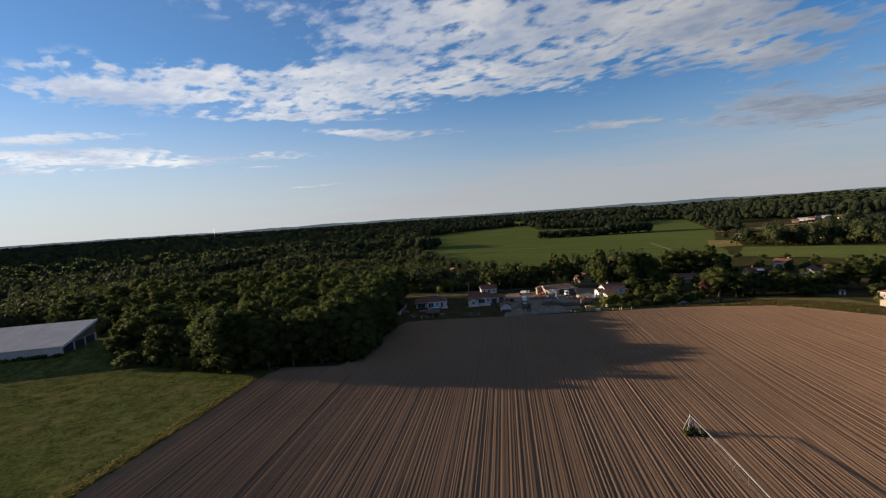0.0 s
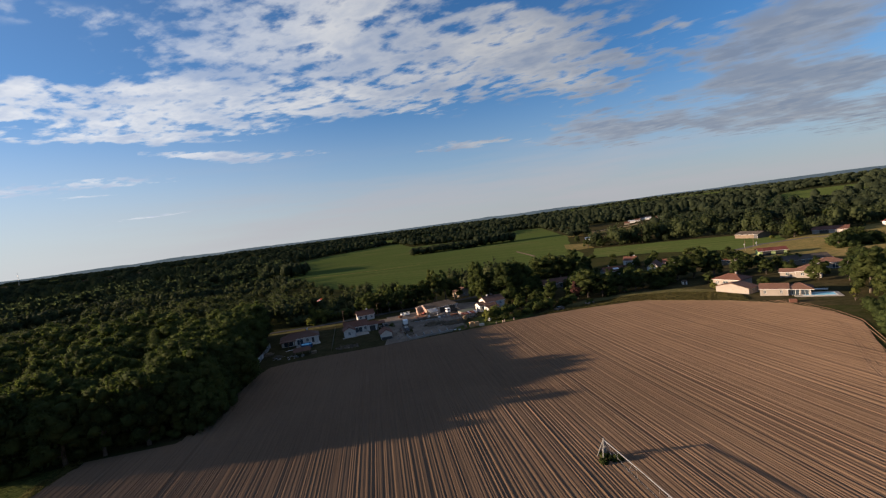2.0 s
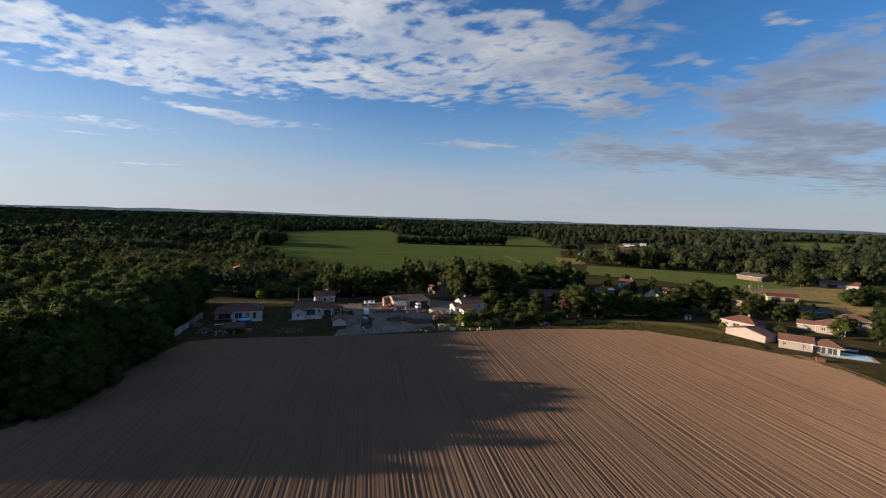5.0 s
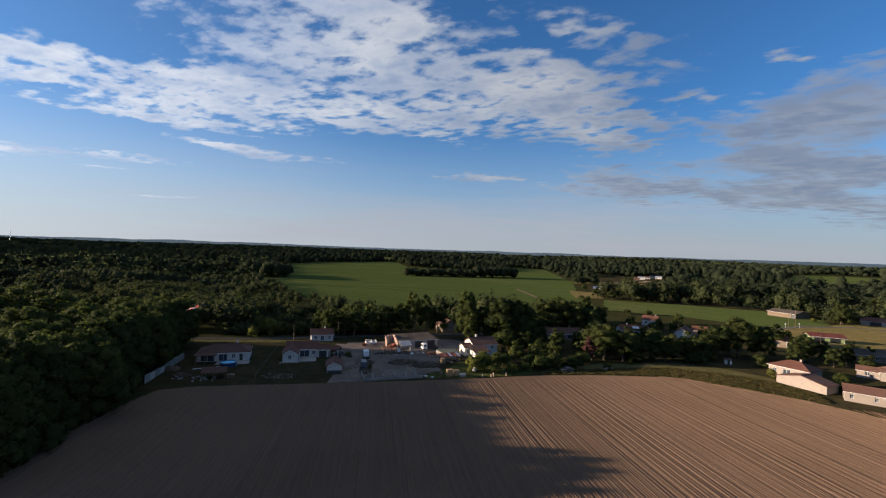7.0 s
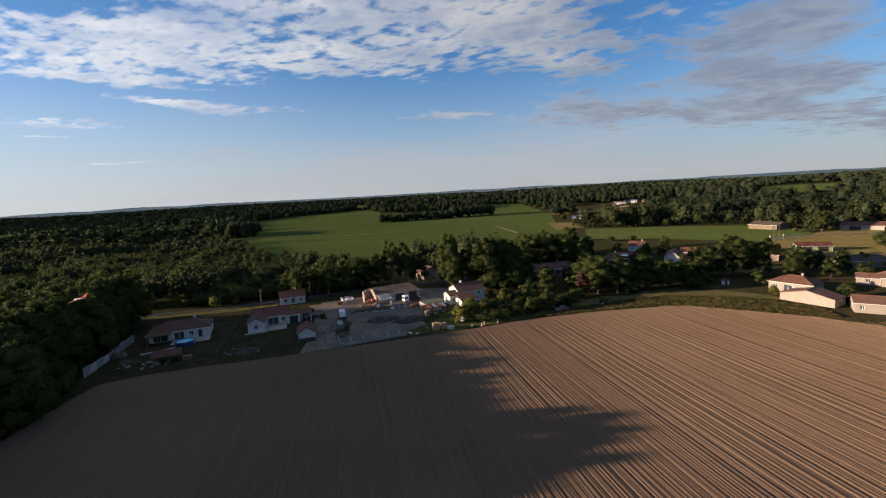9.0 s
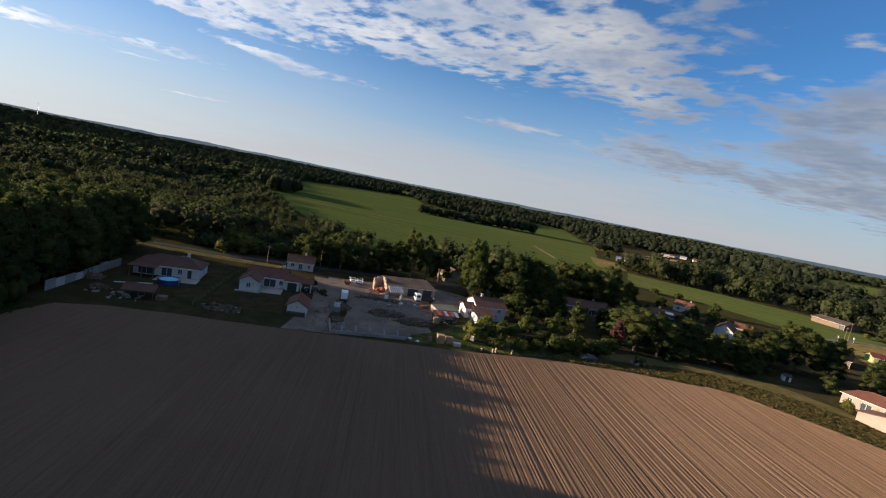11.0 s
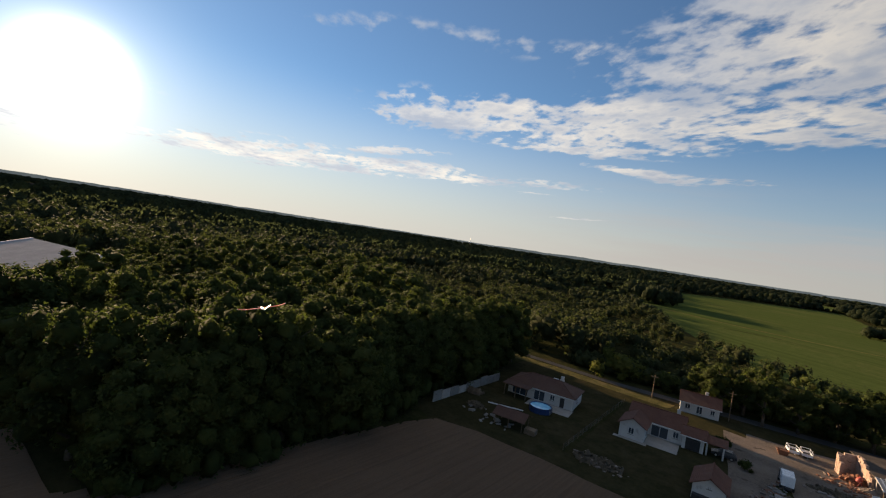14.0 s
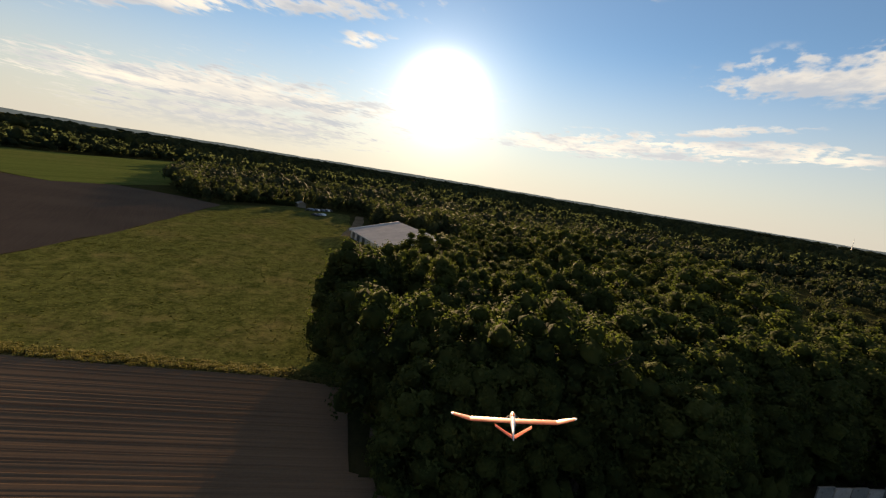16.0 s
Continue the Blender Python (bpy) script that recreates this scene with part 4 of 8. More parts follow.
def build_wood():
    """The near wood, tree by tree; its edge first."""
    rng = random.Random(3)
    spots = []
    for i in range(-40, 11):
        for j in range(3, 30):
            x = i * 10.4 + rng.uniform(-3.2, 3.2) + (5.2 if j % 2 else 0) - 8
            y = j * 9.0 + rng.uniform(-3.0, 3.0) + 16
            if inside((x, y), WOOD_EDGE) and not inside((x, y), BARN_PLOT) and not inside((x, y), SUN_GAP):
                spots.append((x, y))
    # the nearest to the east edge stand as single trees, the rest as one mass
    spots.sort(key=lambda s: -s[0] + 0.35 * abs(s[1] - 85))
    for i, (x, y) in enumerate(spots[:152]):
        k = rng.choice(EDGE_OAKS if i < 48 else OAKS)
        k.plant(x, y, min(shadow_limit(x, y), (0.78 if x < -125 and y < 100 else 1.0) * (rng.uniform(15.2, 18.4) if i < 48 else rng.uniform(11.0, 18.0) if rng.random() < 0.8 else rng.uniform(18.0, 20.5)) + 2.5 * noise.noise(Vector((x * 0.05, y * 0.05, 7))) + min(max((y - 88) * 0.15, 0), 1.0)), rng.uniform(1.0, 1.3) if i < 48 else rng.uniform(1.15, 1.55), group="trees of the wood")
    # a closed front row along the field
    front = plan((-55.5, 51), (-56, 57), (-58.5, 68), (-61, 84), (-66.5, 93), (-70, 114))
    for a, b in zip(front, front[1:]):
        n = int(math.dist(a, b) / 5.6)
        for k in range(n):
            f = (k + rng.uniform(0.2, 0.8)) / n
            EDGE_OAKS[(k + n) % 3].plant(a[0] + (b[0] - a[0]) * f - rng.uniform(0, 3), a[1] + (b[1] - a[1]) * f, rng.uniform(15.2, 17.0), rng.uniform(1.0, 1.25), group="trees of the wood")
    for a, b in zip(front[:5], front[1:5]):
        n = max(1, int(math.dist(a, b) / 7.5))
        for k in range(n):
            f = (k + rng.uniform(0.2, 0.8)) / n
            EDGE_OAKS[k % 3].plant(a[0] + (b[0] - a[0]) * f - rng.uniform(7, 10), a[1] + (b[1] - a[1]) * f, min(shadow_limit(-74, a[1] + (b[1] - a[1]) * f), rng.uniform(16.0, 18.0)), rng.uniform(1.0, 1.2), group="trees of the wood")
    # a tall third row, added to block sun leaking into the wood's cast shadow
    for k in range(23):
        y = 80 + k * 3.4
        x = -78 - 0.16 * (y - 80) - (4.5 if k % 2 else 0) + rng.uniform(-1.5, 1.5)
        OAKS[k % 4].plant(x, y + rng.uniform(-0.8, 0.8), min(shadow_limit(x, y), rng.uniform(17.6, 18.8)), 1.15, group="trees of the wood")
    # single oaks added to lengthen the shadow on the field at these places
    for x, y, tall in ((-84, 54.5, 16.5), (-76, 57.3, 18.6), (-72, 69.5, 18.6), (-73, 75, 19.6), (-71, 80.5, 19.6), (-80, 72, 19.8), (-80, 79, 20.2)):
        OAKS[x % 4].plant(x, y, tall, 1.0, group="trees of the wood")
    # the corner of the wood that stands before the barn
    for x, y, tall in ((-153, 55, 12), (-158, 60, 13), (-161, 67, 14), (-166, 73, 14.5), (-150, 59, 17.6), (-154, 67, 17), (-145, 64, 18), (-150, 73, 16)):
        OAKS[x % 4].plant(x, y, tall, 1.35, group="trees of the wood")
    return spots[152:]


def lump_template(seed, sub, parts=3):
    """Rounded lobes of one crown: points, faces, normals; one unit wide and high."""
    bm = bmesh.new()
    rng = random.Random(seed)
    for k in range(parts):
        random.seed(seed * 10 + k)
        a = k * 2.4 + rng.uniform(-0.5, 0.5)
        o = 0.0 if k == 0 else rng.uniform(0.42, 0.62)
        big = 0.66 if k == 0 else rng.uniform(0.34, 0.5)
        rough_ball(bm, (math.cos(a) * o, math.sin(a) * o, 0.52 + rng.uniform(-0.14, 0.2)), big, big, big * 0.66, sub, 0.5, 1.4)
    bm.normal_update()
    v = np.array([v.co[:] for v in bm.verts])
    n = np.array([v.normal[:] for v in bm.verts])
    bm.verts.index_update()
    f = np.array([[q.index for q in p.verts] for p in bm.faces])
    bm.free()
    return v, f, n


def clump_template(seed, lumps):
    """Four crowns of uneven height growing together."""
    rng = random.Random(seed)
    vs, fs, ns, k = [], [], [], 0
    for i in range(4):
        v, f, n = lumps[(seed + i) % len(lumps)]
        a, d, s = i * 1.57 + rng.uniform(-0.5, 0.5), rng.uniform(0.35, 0.65), rng.uniform(0.42, 0.62)
        vs.append(v * np.array([s, s, rng.uniform(0.72, 1.12)]) + np.array([math.cos(a) * d, math.sin(a) * d, 0]))
        fs.append(f + k)
        ns.append(n)
        k += len(v)
    return np.concatenate(vs), np.concatenate(fs), np.concatenate(ns)


def leafy_template(seed, count, parts=2, size=1.0, inner=0.9):
    """A small crown of loose sprays round a lumpy core, for woods at middle distance."""
    rng = random.Random(seed)
    v, f, n = lump_template(seed, 1, parts)
    vs, fs, ns = [(v - np.array([0, 0, 0.5])) * inner + np.array([0, 0, 0.5])], [f], [n]
    k = len(v)
    for _ in range(count):
        i = rng.randrange(len(v))
        d = Vector(n[i]) + Vector((rng.gauss(0, 0.5), rng.gauss(0, 0.5), rng.gauss(0.15, 0.5)))
        d.normalize()
        p = Vector(v[i]) * 0.94 + Vector((rng.gauss(0, 0.11), rng.gauss(0, 0.11), rng.gauss(0.02, 0.06)))
        s = rng.uniform(0.06, 0.13) * size
        q = (d + Vector((rng.uniform(-1, 1), rng.uniform(-1, 1), rng.uniform(0, 1))) * 0.6).to_track_quat("Z", "Y")
        w = rng.uniform(0, 6.28)
        tri = [p + (q @ Vector((math.cos(w + j * 2.1) * s, math.sin(w + j * 2.1) * s, 0))) for j in range(3)]
        tri = [Vector((t.x, t.y, p.z + 0.5 * (t.z - p.z))) for t in tri]
        vs.append(np.array([t[:] for t in tri]))
        ns.append(np.array([d[:]] * 3))
        fs.append(np.array([[k, k + 1, k + 2]]))
        k += 3
    return np.concatenate(vs), np.concatenate(fs), np.concatenate(ns)


def join_lumps(name, spots, templates, mat, label, seed):
    """Many tree crowns as one mass; spots: x, y, ground, radius, height."""
    rng = np.random.RandomState(seed)
    vs, fs, ns, k = [], [], [], 0
    for x, y, z, r, h in spots:
        v, f, n = templates[rng.randint(len(templates))]
        a = rng.uniform(0, 6.28)
        c, s = math.cos(a), math.sin(a)
        w, m = np.empty_like(v), np.empty_like(n)
        w[:, 0] = (v[:, 0] * c - v[:, 1] * s) * r + x
        w[:, 1] = (v[:, 0] * s + v[:, 1] * c) * r + y
        w[:, 2] = v[:, 2] * h + z
        m[:, 0] = n[:, 0] * c - n[:, 1] * s
        m[:, 1] = n[:, 0] * s + n[:, 1] * c
        m[:, 2] = n[:, 2]
        o = (w - np.array([x, y, z + 0.42 * h])) / np.array([r, r, 0.6 * h])
        m = 0.75 * m + 0.4 * o / np.maximum(np.linalg.norm(o, axis=1, keepdims=True), 1e-6) + rng.normal(0, 0.15, o.shape)
        ns.append(m / np.maximum(np.linalg.norm(m, axis=1, keepdims=True), 1e-6))
        vs.append(w)
        fs.append(f + k)
        k += len(v)
    vs, fs = np.concatenate(vs), np.concatenate(fs)
    me = bpy.data.meshes.new(name)
    me.from_pydata(vs.tolist(), [], fs.tolist())
    me.materials.append(mat)
    me.shade_smooth()
    me.update()
    me.normals_split_custom_set_from_vertices(np.concatenate(ns).tolist())
    return tagged(new(name, me), label, "trees", kind="stuff")


def build_forest(rest):
    """Woods from behind the near trees to the horizon."""
    rng = random.Random(5)
    leafy = [leafy_template(60 + i, 200, 3, 1.25, 0.66) for i in range(6)]
    lean = [leafy_template(66 + i, 80, 3, 1.5, 0.75) for i in range(6)]
    lumps = [leafy_template(80 + i, 86, 4, 1.7, 0.78) for i in range(6)]
    plain = [lump_template(96 + i, 1, 1) for i in range(6)]
    clumps = [clump_template(110 + i, plain) for i in range(6)]
    inner = [(x, y, 0, rng.uniform(5.5, 8.6), rng.uniform(12.5, 19.5) * (0.78 if x < -135 and y < 100 else 1.0)) for x, y in rest]
    for i in range(-60, 60):
        for j in range(-34, 62):
            x, y = i * 9.5 + rng.uniform(-3.8, 3.8), j * 9.5 + rng.uniform(-3.8, 3.8)
            r = math.hypot(x + 20, y - 40)
            if r > 470 or (x > -140 and 25 < y < 150 and x < 175) or is_open(x, y) or inside((x, y), WOOD_EDGE) or (y < 30 and x > -60) or y < -330:
                continue
            if inside((x, y), PASTURE) and noise.noise(Vector((x * 0.008, y * 0.008, 4))) > -0.02:
                continue
            scrub = -330 < x < -10 and 165 < y < 470
            wild = noise.noise(Vector((x * 0.016, y * 0.016, 9)))
            if scrub and wild < -0.12 and rng.random() < 0.55:
                continue
            tall = rng.uniform(5, 8.5) + max(wild, 0) * 14 if scrub else rng.uniform(9, 16) + 5 * wild
            if x > 100 and y > 200:
                tall = rng.uniform(16, 22) if rng.random() < 0.22 else rng.uniform(6.5, 13)
            inner.append((x, y, 0, min(max(tall * 0.5, 3.0) * rng.uniform(0.85, 1.2), 8), tall))
    close = [q for q in inner if math.hypot(q[0] + 10, q[1] - 50) < 330]
    beyond = [q for q in inner if math.hypot(q[0] + 10, q[1] - 50) >= 330]
    join_lumps("woodland", close[::2], leafy, LEAF_FAR, "dense woodland of dark green crowns", 1)
    join_lumps("mixed_woodland", close[1::2], leafy, LEAF_FAR_MID, "mixed woodland of mid-green crowns", 5)
    join_lumps("eastern_woodland", [q for q in beyond if q[0] > 60 and q[1] > 150], leafy, LEAF_FAR_MID, "mixed woodland with single tall trees behind the crop", 9)
    join_lumps("outer_woodland", [q for q in beyond if not (q[0] > 60 and q[1] > 150)], lean, LEAF_FAR, "dense woodland of dark crowns further off", 7)
    mid, far = [], []
    for i in range(-95, 95):
        for j in range(-40, 95):
            x, y = i * 14 + rng.uniform(-6, 6), j * 14 + rng.uniform(-6, 6)
            r = math.hypot(x + 20, y - 40)
            if inside((x, y), PASTURE) and noise.noise(Vector((x * 0.008, y * 0.008, 4))) > -0.02:
                continue
            if 460 < r < 1250 and not (x > 0 and y < 0.25 * x) and not is_open(x, y) and (y > -0.9 * x - 200 or x < 0) and y > -420:
                mid.append((x, y, hill(x, y), rng.uniform(6.5, 11), rng.uniform(16, 21) if rng.random() < 0.15 else rng.uniform(7.5, 13.5)))
    near_mid, mid = [m for m in mid if math.hypot(m[0], m[1]) < 800], [m for m in mid if math.hypot(m[0], m[1]) >= 800]
    join_lumps("field_woodland", near_mid, lumps, CANOPY, "dark woodland round the green fields", 4)
    join_lumps("distant_woodland", mid, plain, CANOPY, "distant dark woodland between fields", 2)
    for i in range(-110, 110):
        for j in range(-40, 110):
            x, y = i * 46 + rng.uniform(-20, 20), j * 46 + rng.uniform(-20, 20)
            r = math.hypot(x, y)
            if r > 2400 and (i + j) % 2:
                continue
            if 1200 < r < 4700 and not (x > 0 and y < 0.25 * x) and not is_open(x, y) and y > -0.75 * abs(x) - 200:
                far.append((x, y, hill(x, y), rng.uniform(17, 30) * (1.35 if r > 2400 else 1), rng.uniform(11, 20)))
    join_lumps("far_woodland", [m for m in far if math.hypot(m[0], m[1]) < 2000], clumps, CANOPY, "far woodland of uneven dark crowns", 6)
    join_lumps("horizon_woodland", [m for m in far if math.hypot(m[0], m[1]) >= 2000], plain, CANOPY, "far woodland along the horizon", 3)


build_forest(build_wood())
# a clump of single oaks in the clearing before the hamlet
for x, y, tall in ((176, 436, 9), (184, 446, 12), (192, 441, 13), (199, 450, 11), (206, 446, 9), (149, 462, 8)):
    OAKS[(x + y) % len(OAKS)].plant(x, y, tall, 1.2, group="oaks in the clearing")


def build_undergrowth():
    """Brambles and low branches that close the wood's edge down to the ground."""
    rng = random.Random(29)
    spots = []
    n = len(WOOD_EDGE)
    for i in range(n):
        a, b = WOOD_EDGE[i], WOOD_EDGE[(i + 1) % n]
        if min(a[0], b[0]) < -150 or max(a[1], b[1]) > 160:
            continue
        d = math.dist(a, b)
        for k in range(int(d / 1.7)):
            f = k / (d / 1.7)
            for _ in range(2):
                spots.append((a[0] + (b[0] - a[0]) * f - rng.uniform(-0.6, 3.5), a[1] + (b[1] - a[1]) * f + rng.uniform(0, 2), 0, rng.uniform(1.3, 2.4), rng.uniform(2.0, 5.5)))
    join_lumps("undergrowth", spots, [leafy_template(70 + i, 120) for i in range(4)], LEAF_DARK, "dark brambles closing the edge of the wood", 6)


build_undergrowth()
# copse in the green field and a tall clump at its western edge
rng = random.Random(9)
spots = []
for k in range(130):
    f = rng.random()
    spots.append(((-42 + 132 * f) * K, (516 + 22 * f + rng.uniform(-11, 11)) * K, 0, rng.uniform(6, 8.5), rng.uniform(9.5, 12) + (5 if f > 0.62 else 0)))
for k in range(54):
    f = rng.random()
    spots.append(((-192 + 46 * f) * K, (412 - 8 * f + rng.uniform(-4, 60) * (1 - f * 0.5)) * K, 0, rng.uniform(5, 8), rng.uniform(12, 19)))
join_lumps("copse", spots, [leafy_template(180 + i, 130, 5) for i in range(4)], LEAF_FAR, "dark closed copses standing in the green crop", 12)
# trees behind and between the houses: plan x, plan y, height, width, kind
BACK_TREES = [
    (-61, 149, 9, 1.0, POPLAR), (-41, 152, 10, 1.3, OAKS[1]), (-37, 149, 12, 1.1, OAKS[0]), (-33, 153, 12, 1.2, OAKS[1]), (-29, 150, 14, 1.0, OAKS[2]), (-24, 153, 13, 1.1, OAKS[1]), (-19, 156, 12, 1.2, OAKS[3]),
    (-14, 158, 13, 1.1, OAKS[0]), (-10, 159, 18, 0.9, OAKS[2]), (-5, 160, 17, 0.8, OAKS[1]), (-1, 163, 12, 1.1, OAKS[3]), (9, 150, 20, 0.85, EDGE_OAKS[2]), (10, 146, 12, 0.9, OAKS[1]),
    (20.5, 148.5, 18, 1.35, EDGE_OAKS[0]), (27, 150.5, 17, 1.35, EDGE_OAKS[1]), (15, 152, 14, 1.1, OAKS[3]), (30, 156, 15, 1.1, OAKS[0]), (31, 163, 12, 0.9, OAKS[1]), (39, 168, 15, 1.4, OAKS[0]), (45, 169, 16, 1.4, OAKS[3]), (51, 168, 15, 1.4, OAKS[0]), (57, 166, 12, 1.3, OAKS[1]), (40, 176, 15, 1.2, OAKS[1]), (46, 178, 16, 1.2, OAKS[2]), (52, 180, 14, 1.2, OAKS[1]), (60, 186, 16, 1.0, OAKS[3]),
    (64, 178, 12, 1.0, OAKS[0]), (48, 129, 12.5, 1.4, OAKS[3]), (53, 128, 10.5, 1.4, OAKS[0]), (57, 131, 9, 1.5, OAKS[1]), (74, 131, 8, 1.5, OAKS[0]), (81, 135, 9, 1.4, OAKS[3]), (44, 128, 8, 1.0, PURPLE), (62, 130, 8, 1.5, SMALL[1]), (66, 130, 8, 1.5, SMALL[1]), (70, 133, 9, 1.5, SMALL[0]), (60, 140, 7.5, 1.4, SMALL[0]), (66, 146, 7, 1.4, SMALL[1]),
    (94, 140, 14.6, 1.3, OAKS[3]), (87, 139, 11.5, 1.3, OAKS[0]), (101, 138, 12, 1.2, OAKS[0]), (106, 132, 10, 1.1, OAKS[1]), (112, 136, 10, 1.2, OAKS[0]), (78, 138, 9, 1.2, SMALL[1]), (74, 150, 6.5, 1.3, SMALL[0]),
    (68, 160, 6, 1.3, SMALL[1]), (83, 172, 5, 1.2, SMALL[0]), (100, 190, 5, 1.2, SMALL[1]), (110, 205, 6, 1.2, SMALL[0]), (84, 196, 5.5, 1.1, SMALL[0]), (62, 205, 10, 1.2, SMALL[1]),
    (120, 178, 9, 1.2, SMALL[0]), (128, 165, 6.5, 1.1, SMALL[1]), (148, 128, 10, 1.2, OAKS[0]), (152, 118, 11, 1.2, OAKS[1]), (175, 165, 9, 1.4, OAKS[3]), (184, 170, 9, 1.4, OAKS[0]), (192, 176, 9, 1.3, OAKS[3]), (200, 180, 8, 1.3, OAKS[1]),
    (199.5, 221, 13, 1.2, OAKS[3]), (205, 226, 12, 1.1, OAKS[0]), (248, 253, 14, 1.2, OAKS[1]), (103, 81, 5, 1.1, POPLAR), (110, 79, 11, 1.1, OAKS[0]), (111, 72, 12, 1.1, OAKS[3]), (105, 65, 11, 1.0, OAKS[1]), (101, 57, 11, 1.0, OAKS[0]), (95, 49, 11, 1.0, OAKS[3]), (90, 41, 11, 1.0, OAKS[1]), (116, 66, 13, 1.2, OAKS[3]), (110, 56, 13, 1.2, OAKS[0]), (103, 46, 13, 1.2, OAKS[1]), (119, 78, 13, 1.2, OAKS[2]), (128, 86, 12, 1.2, OAKS[0]), (125, 73, 13, 1.2, OAKS[1]), (136, 96, 12, 1.3, OAKS[3]), (142, 104, 12, 1.3, OAKS[0]), (134, 80, 13, 1.3, OAKS[1]), (146, 92, 13, 1.3, OAKS[2]), (122, 60, 13, 1.3, OAKS[3]), (118, 48, 13, 1.3, OAKS[0]),
    (112, 86, 14, 1.2, OAKS[0]), (118, 92, 14, 1.2, OAKS[3]), (106, 76, 9, 1.2, OAKS[1]), (104, 70, 9, 1.1, OAKS[0]), (97, 64, 8, 1.1, OAKS[3]), (90, 55, 8, 1.0, OAKS[1]), (84, 47, 8, 1.0, OAKS[0]), (124, 97, 13, 1.2, OAKS[1]), (130, 92, 14, 1.2, OAKS[2]), (122, 103, 9, 1.2, OAKS[0]),
    (15, 117, 5, 1.0, SMALL[0]), (21, 121, 7, 1.1, SMALL[0]), (26, 121, 7.5, 1.0, SMALL[0]), (29, 126, 7, 1.0, SMALL[1]), (34, 131, 7, 1.2, SMALL[1]), (20, 135, 8, 1.1, SMALL[1]), (37, 140, 8, 1.1, SMALL[0]), (27, 145, 9, 1.1, SMALL[1]),
    (115.0, 129.2, 7, 1.3, OAKS[3]), (122.5, 133.3, 7, 1.3, OAKS[0]), (120.8, 140.0, 7, 1.3, OAKS[3]), (98.3, 165.8, 6, 1.3, SMALL[1]), (106.7, 165.0, 6.5, 1.4, SMALL[1]), (114.2, 163.3, 9, 1.4, SMALL[0]), (120.0, 159.2, 9, 1.4, SMALL[1]), (133.3, 170.0, 4.5, 1.4, SMALL[1]),
    (91.7, 126.7, 5, 1.3, SMALL[0]), (120.0, 124.2, 6, 1.3, SMALL[1]), (135.0, 130.8, 5, 1.3, SMALL[1]), (125.0, 150.0, 4, 1.3, SMALL[0]), (140.8, 151.7, 4.5, 1.4, SMALL[1]), (136.7, 140.8, 5, 1.3, SMALL[1]), (117.5, 109.2, 8, 1.3, SMALL[0]), (72.5, 144.2, 6, 1.3, SMALL[1]), (95.0, 180.8, 5, 1.3, SMALL[1]), (77.5, 168.3, 5, 1.3, SMALL[0]),
    (113, 322, 9, 1.6, SMALL[1]), (120, 312, 8, 1.6, SMALL[1]), (147, 300, 9, 1.3, OAKS[3]), (143, 306, 9, 1.3, OAKS[0]),
]
for x, y, h, wide, kind in BACK_TREES:
    kind.plant(x * K, y * K, h * 1.05, wide, group="trees round the houses")
SHRUBS = [(-57.5, 149.5, 7.0, 1.3, 1), (-54.5, 150.5, 5.5, 1.3, 1), (-60.5, 143.5, 4.5, 1.0, 1), (-48, 152, 5, 1.3, 0), (-52, 151, 4, 1.3, 2), (9, 112.5, 5, 1.1, 1), (11.5, 114, 5, 1.0, 0), (14, 110.5, 3, 1.1, 2), (18.5, 112.5, 3, 1.2, 1), (22, 113.5, 3, 1.2, 0), (26.5, 116, 4.5, 1.1, 0), (30.5, 118, 5, 1.1, 0), (24, 118, 4, 1.1, 2), (17, 119, 4, 1.1, 0), (36, 119, 4, 1.3, 2), (40, 124, 4, 1.3, 0), (56, 127, 4, 1.3, 2), (74, 128, 4, 1.4, 2), (80, 133, 4, 1.4, 0), (87, 116, 3, 1.0, 1), (100, 110, 4, 1.0, 0), (96, 106, 3, 1.2, 2), (-25, 122, 2.0, 1.0, 0), (-29.5, 128, 2.2, 1.2, 2), (12, 122, 4, 1.0, 1), (45, 118.5, 2.2, 1.3, 2), (90, 246, 3, 1.6, 2), (99, 236, 3, 1.6, 0), (110, 235, 3, 1.4, 2), (190, 226, 3, 1.2, 1), (-118, 40, 5, 1.3, 0)]
for x, y, h, wide, i in SHRUBS:
    BUSH[i].plant(x * K, y * K, h, wide, group="garden shrubs")


HOMES = [(46, 161), (52, 160), (76, 174), (92, 200), (89, 171), (102, 177), (120, 162), (84, 129), (12, 130), (14, 128), (117, 118), (132, 142), (138, 138), (137, 125), (94, 120), (92, 108), (98, 94), (104, 92)]


